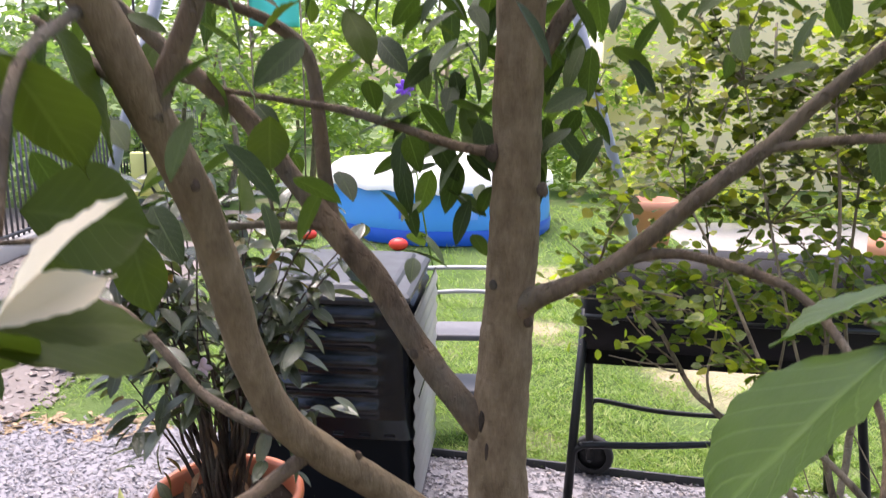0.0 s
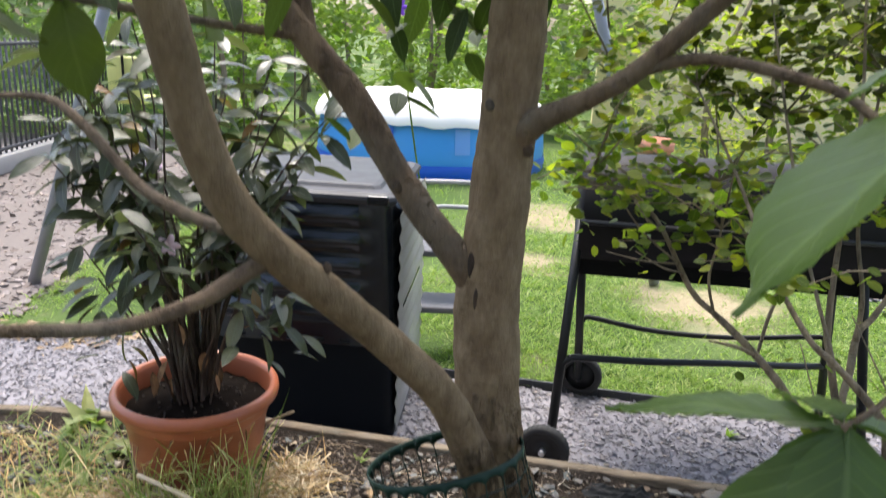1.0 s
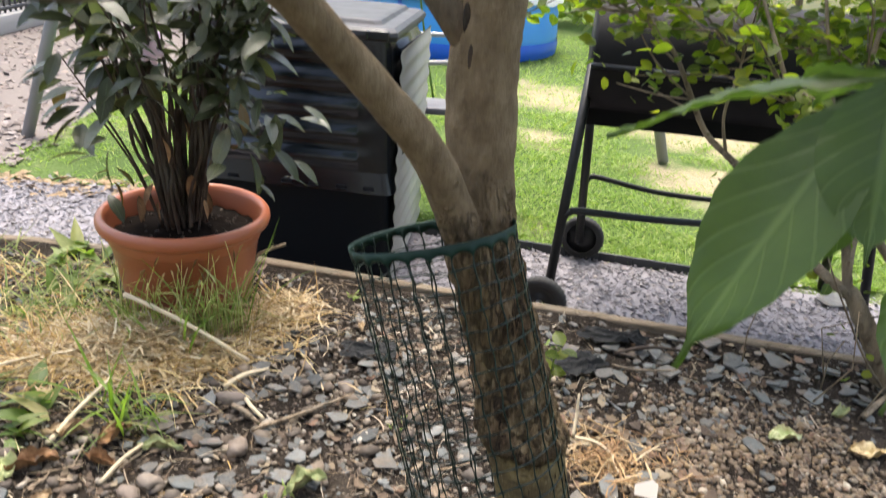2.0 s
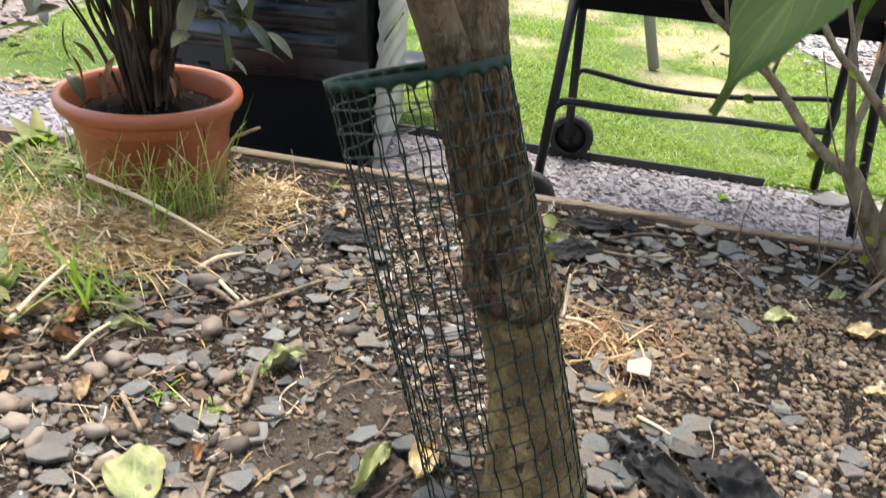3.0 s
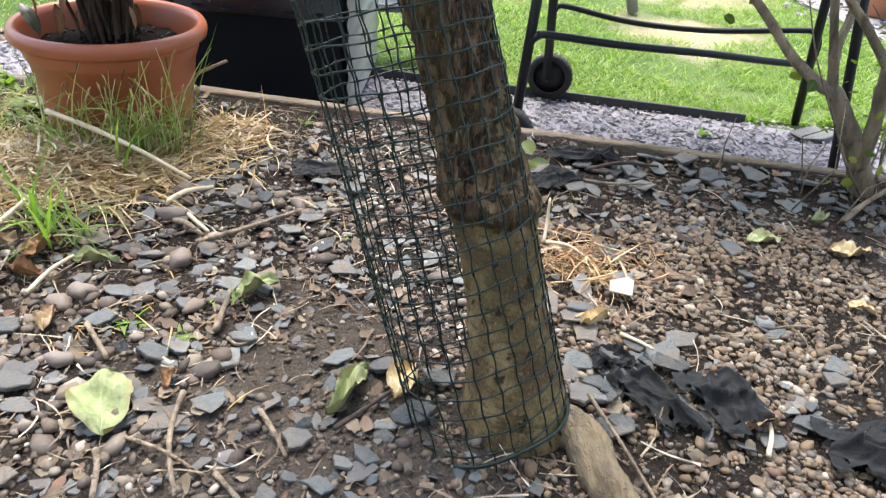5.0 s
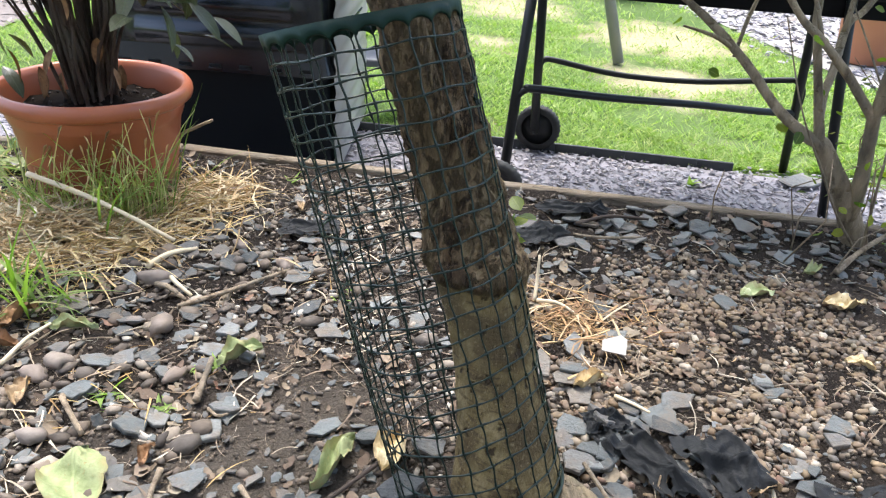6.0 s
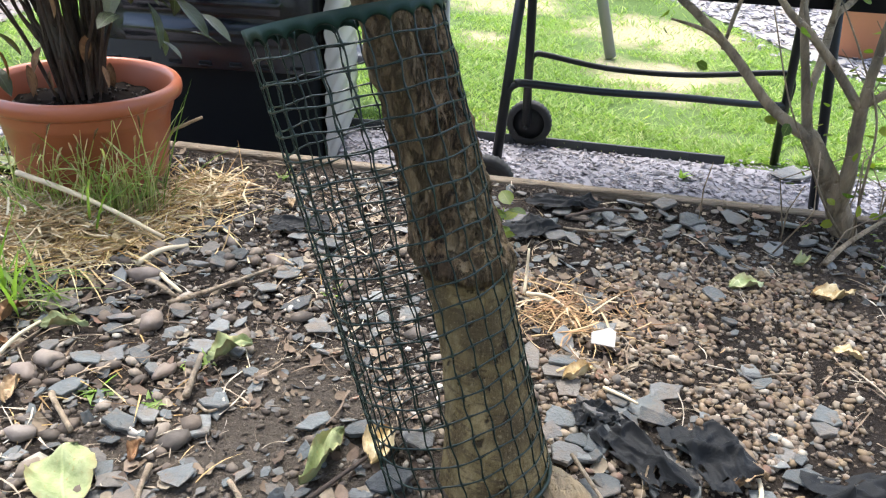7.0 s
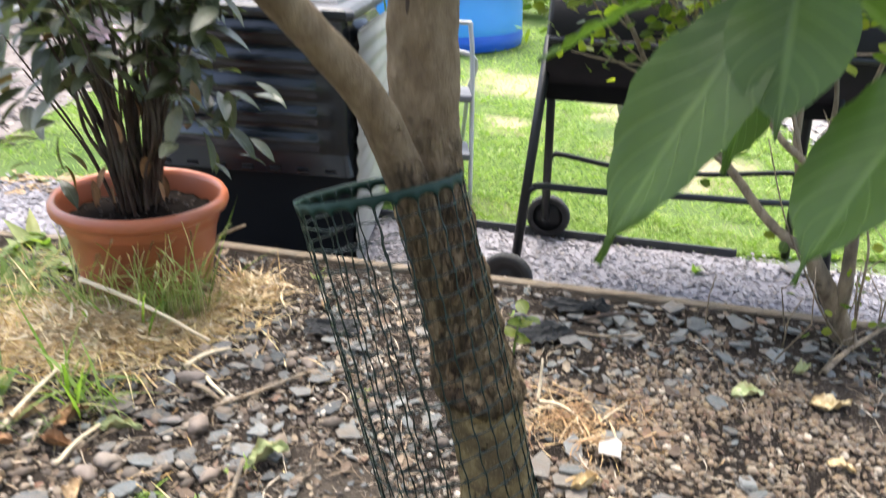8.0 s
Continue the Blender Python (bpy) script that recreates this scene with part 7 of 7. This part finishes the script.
# crumbs of soil and small slate
crumbs = []
while len(crumbs) < 12000:
    x, y = rs.uniform(-1.5, 1.4), 0.6 + 1.4 * rs.random() ** 1.2
    if free(x, y):
        crumbs.append(lay(rs, x, y, rs.choice((0.0015, 0.002, 0.0025, 0.0035, 0.005)) * rs.uniform(0.8, 1.3), 30, 0.2))
for _ in range(6000):
    x, y = rs.uniform(-2.8, 2.1), rs.uniform(-1.25, 1.75)
    if free(x, y) and not (-1.4 < x < 1.3 and y > 0.66):
        crumbs.append(lay(rs, x, y, rs.choice((0.003, 0.005, 0.008)) * rs.uniform(0.8, 1.3), 30, 0.2))
stuff("soil_crumbs", [pebble_template(i + 20, 0.75) for i in range(6)], crumbs, M_CRUMB, "loose dark soil crumbs", "soil")
bits = [lay(rs, x, y, rs.uniform(0.006, 0.022), 14, 0.2) for x, y in [(rs.uniform(-2.3, 1.9), 0.7 - 1.9 * rs.random() ** 1.4) for _ in range(260)]]
while len(bits) < 3000:
    x, y = rs.uniform(-1.2, 1.3), 0.62 + 1.38 * rs.random()
    if free(x, y) and noise.noise(Vector((x * 3, y * 3, 7))) > (-0.25 if x < 0.3 or y > 1.35 else 0.15):
        bits.append(lay(rs, x, y, rs.choice((0.004, 0.006, 0.008, 0.011, 0.016)) * rs.uniform(0.8, 1.2), 20, 0.25))
stuff("slate_bits", SLAB, bits, M_SLATE_S, "small broken grey slate bits", "slate", False)


def stalk_template(seed):
    """A thin bent bit of dead stalk, one unit long."""
    rnd = random.Random(seed)
    n, v, f = 5, [], []
    bend, lift, thick = rnd.uniform(-0.22, 0.22), rnd.uniform(0.0, 0.12), rnd.uniform(0.008, 0.021)
    for i in range(n):
        t = i / (n - 1) * 2 - 1
        for k in range(3):
            a = 2.094 * k + 0.5
            w = thick * (1 - 0.3 * t)
            v.append((0.5 * t, bend * (1 - t * t) + 0.03 * rnd.uniform(-1, 1) * (k == 0) + w * math.cos(a), lift * (1 + t) * 0.5 + w + w * math.sin(a)))
    for i in range(n - 1):
        for k in range(3):
            f.append((i * 3 + k, i * 3 + (k + 1) % 3, i * 3 + 3 + (k + 1) % 3, i * 3 + 3 + k))
    return np.array(v), f, None


def scrap_template(seed):
    """A torn curled flake of dry leaf."""
    rnd = random.Random(seed)
    n = 4
    v, f = [], []
    for j in range(n):
        for i in range(n):
            a, b = i / (n - 1) * 2 - 1, j / (n - 1) * 2 - 1
            r = 1 + 0.4 * noise.noise(Vector((a * 1.5, b * 1.5, seed * 3.7)))
            v.append((a * r * (1 - 0.35 * b * b), b * 0.6 * r * (1 - 0.3 * a * a), 0.12 + 0.3 * noise.noise(Vector((a, b, seed * 5.1))) + 0.22 * a * a * rnd.uniform(0.5, 1.5)))
    for j in range(n - 1):
        for i in range(n - 1):
            f.append((j * n + i, j * n + i + 1, (j + 1) * n + i + 1, (j + 1) * n + i))
    return np.array(v), f, None


ms = []
while len(ms) < 4600:
    x, y = rs.uniform(-1.8, 1.4), 0.62 + 1.4 * rs.random()
    if free(x, y) and noise.noise(Vector((x * 4, y * 4, 3))) > (-0.3 if x < 0.35 else 0.05):
        ms.append(lay(rs, x, y, rs.choice((0.015, 0.02, 0.03, 0.045, 0.07)) * rs.uniform(0.7, 1.2), 7, 0.06))
stuff("dry_stalk_litter", [stalk_template(i) for i in range(14)], ms, M_HAY, "short bits of dry pale stalks on the soil", "litter", False)
tangle = [lay(rs, rs.gauss(0.42, 0.04), rs.gauss(1.265, 0.05), rs.uniform(0.03, 0.09), 10, 0.15) for _ in range(170)] + [lay(rs, rs.gauss(0.5, 0.08), rs.gauss(1.27, 0.07), rs.uniform(0.02, 0.06), 10, 0.12) for _ in range(130)]
stuff("straw_tangle", [stalk_template(i + 30) for i in range(14)], tangle, stone_material("tangled_straw", [(0.0, (0.2, 0.1, 0.04)), (0.4, (0.42, 0.24, 0.1)), (0.8, (0.6, 0.42, 0.2)), (1.0, (0.75, 0.62, 0.4))], False, 0.8, 130, 0.4, 0.3), "small tangle of dry straw beside the guard", "straw", False)
mound = []
for _ in range(3000):
    if rs.random() < 0.8:
        x, y = rs.gauss(-0.63, 0.13), rs.gauss(1.56, 0.07)
        up = 0.05 * math.exp(-((x + 0.62) / 0.16) ** 2 - ((y - 1.56) / 0.08) ** 2)
    elif rs.random() < 0.6:
        x, y, up = rs.gauss(-0.34, 0.05), rs.gauss(1.77, 0.05), 0.012
    else:
        x, y, up = rs.gauss(-0.72, 0.1), rs.gauss(1.53, 0.08), 0.01
    if free(x, y):
        mound.append(pose_np(x, y, bed_z(x, y) + up * rs.random() ** 0.5 + 0.002, rs.gauss(0, 16), rs.gauss(0, 14), rs.uniform(0, 360), rs.uniform(0.04, 0.12)))
stuff("straw_heap", [stalk_template(i + 50) for i in range(18)], mound, stone_material("golden_straw", [(0.0, (0.34, 0.21, 0.09)), (0.3, (0.66, 0.48, 0.24)), (0.7, (0.8, 0.64, 0.38)), (1.0, (0.9, 0.81, 0.58))], False, 0.75, 130, 0.4, 0.2), "golden heap of dead grass before the pot", "straw", False)
crust = [pose_np(POT.x + 0.16 * math.sqrt(q) * math.cos(a), POT.y + 0.16 * math.sqrt(q) * math.sin(a), POT.z + 0.22 - 0.03 * q, rs.gauss(0, 20), rs.gauss(0, 20), rs.uniform(0, 360), rs.uniform(0.002, 0.006)) for q, a in [(rs.uniform(0.05, 1), rs.uniform(0, 6.28)) for _ in range(110)]]
stuff("potting_crumbs", [pebble_template(i + 80, 0.7) for i in range(6)], crust, stone_material("bark_crumb", [(0.0, (0.012, 0.009, 0.007)), (0.6, (0.03, 0.021, 0.015)), (0.93, (0.08, 0.055, 0.038)), (1.0, (0.36, 0.3, 0.22))], False, 0.9, 120), "dark bark crumbs on the potting soil", "soil")
flakes = []
while len(flakes) < 2600:
    x, y = rs.uniform(-1.5, 1.4), 0.62 + 1.4 * rs.random()
    if free(x, y) and noise.noise(Vector((x * 3, y * 3, 13))) > (-0.15 if x < 0.3 or y > 1.3 else 0.1):
        flakes.append(lay(rs, x, y, rs.choice((0.005, 0.007, 0.009, 0.013)) * rs.uniform(0.8, 1.3), 18, 0.1))
for _ in range(110):
    flakes.append(lay(rs, rs.gauss(0.5, 0.09), rs.gauss(1.28, 0.08), rs.uniform(0.008, 0.02), 15, 0.15))
stuff("dry_leaf_scraps", [scrap_template(i) for i in range(12)], flakes, M_SCRAP, "torn brown scraps of dry leaves on the soil", "litter")


def chips():
    """Slate chips of the path: a near stretch as pieces, the rest joined."""
    rnd = random.Random(61)
    near, rest, yard = [], [], []
    tmpl = [slab_template(i + 40, 0.07 + 0.02 * (i % 3), 5 + i % 2, 9) for i in range(12)]
    while len(near) + len(rest) < 25000:
        x = rnd.uniform(-2.6, 2.4)
        lo, hi = board_y(x) + 0.035, min(lawn_y(x), 3.12)
        y = rnd.uniform(lo, hi)
        if x < -0.3 or x > 1.35:
            y = min(max(lo, y + rnd.gauss(0, 0.06)), hi + 0.12)
        s = rnd.uniform(0.005, 0.0135)
        m = pose_np(x, y, LOW + rnd.uniform(0.0, 0.01), rnd.gauss(0, 17), rnd.gauss(0, 17), rnd.uniform(0, 360), s)
        if len(near) < 290 and 0.6 < x < 1.35 and y < 2.35 and s > 0.0085:
            near.append(m)
        else:
            rest.append(m)
    while len(rest) + len(yard) < 31500:
        left = rnd.random() < 0.72
        if left:
            x, y = -1.93 + rnd.gauss(0, 0.05) - 2.7 * rnd.random(), 3.15 + 4.5 * rnd.random() ** 1.4
        else:
            x = 2.5 + rnd.gauss(0, 0.1) + 1.7 * rnd.random()
            y = 3.95 + rnd.gauss(0, 0.12) + 2.8 * rnd.random()
        (yard if left else rest).append(pose_np(x, y, LOW + rnd.uniform(-0.006, 0.008), rnd.gauss(0, 16), rnd.gauss(0, 16), rnd.uniform(0, 360), rnd.uniform(0.015, 0.036)))
    stone_parts("slate_chip", tmpl, near, stone_material("near_slate_chip", GRAVEL, True, 0.85, 30), gravel)
    stuff("yard_chips", tmpl, yard, stone_material("brown_chip", [(0.0, (0.14, 0.108, 0.092)), (0.4, (0.25, 0.205, 0.185)), (0.75, (0.34, 0.295, 0.28)), (1.0, (0.42, 0.34, 0.28))], False, 0.85, 30), "brown-grey bark and stone chips over the yard", "chippings", False)
    stuff("slate_chips", tmpl, rest, M_GRAVEL, "loose grey-violet slate chips", "gravel", False)


chips()


flat = mesh_part("flat_slab", (slab_template(91, 0.06, 6)[0] * 0.1).tolist(), slab_template(91, 0.06, 6)[1], M_SLATE, None, None, "", False)
flat.matrix_world = pose(1.544, 2.48, LOW + 0.014, 2, 0, 30)
tagged(flat, "flat grey slate slab at the path end", "stone slab")
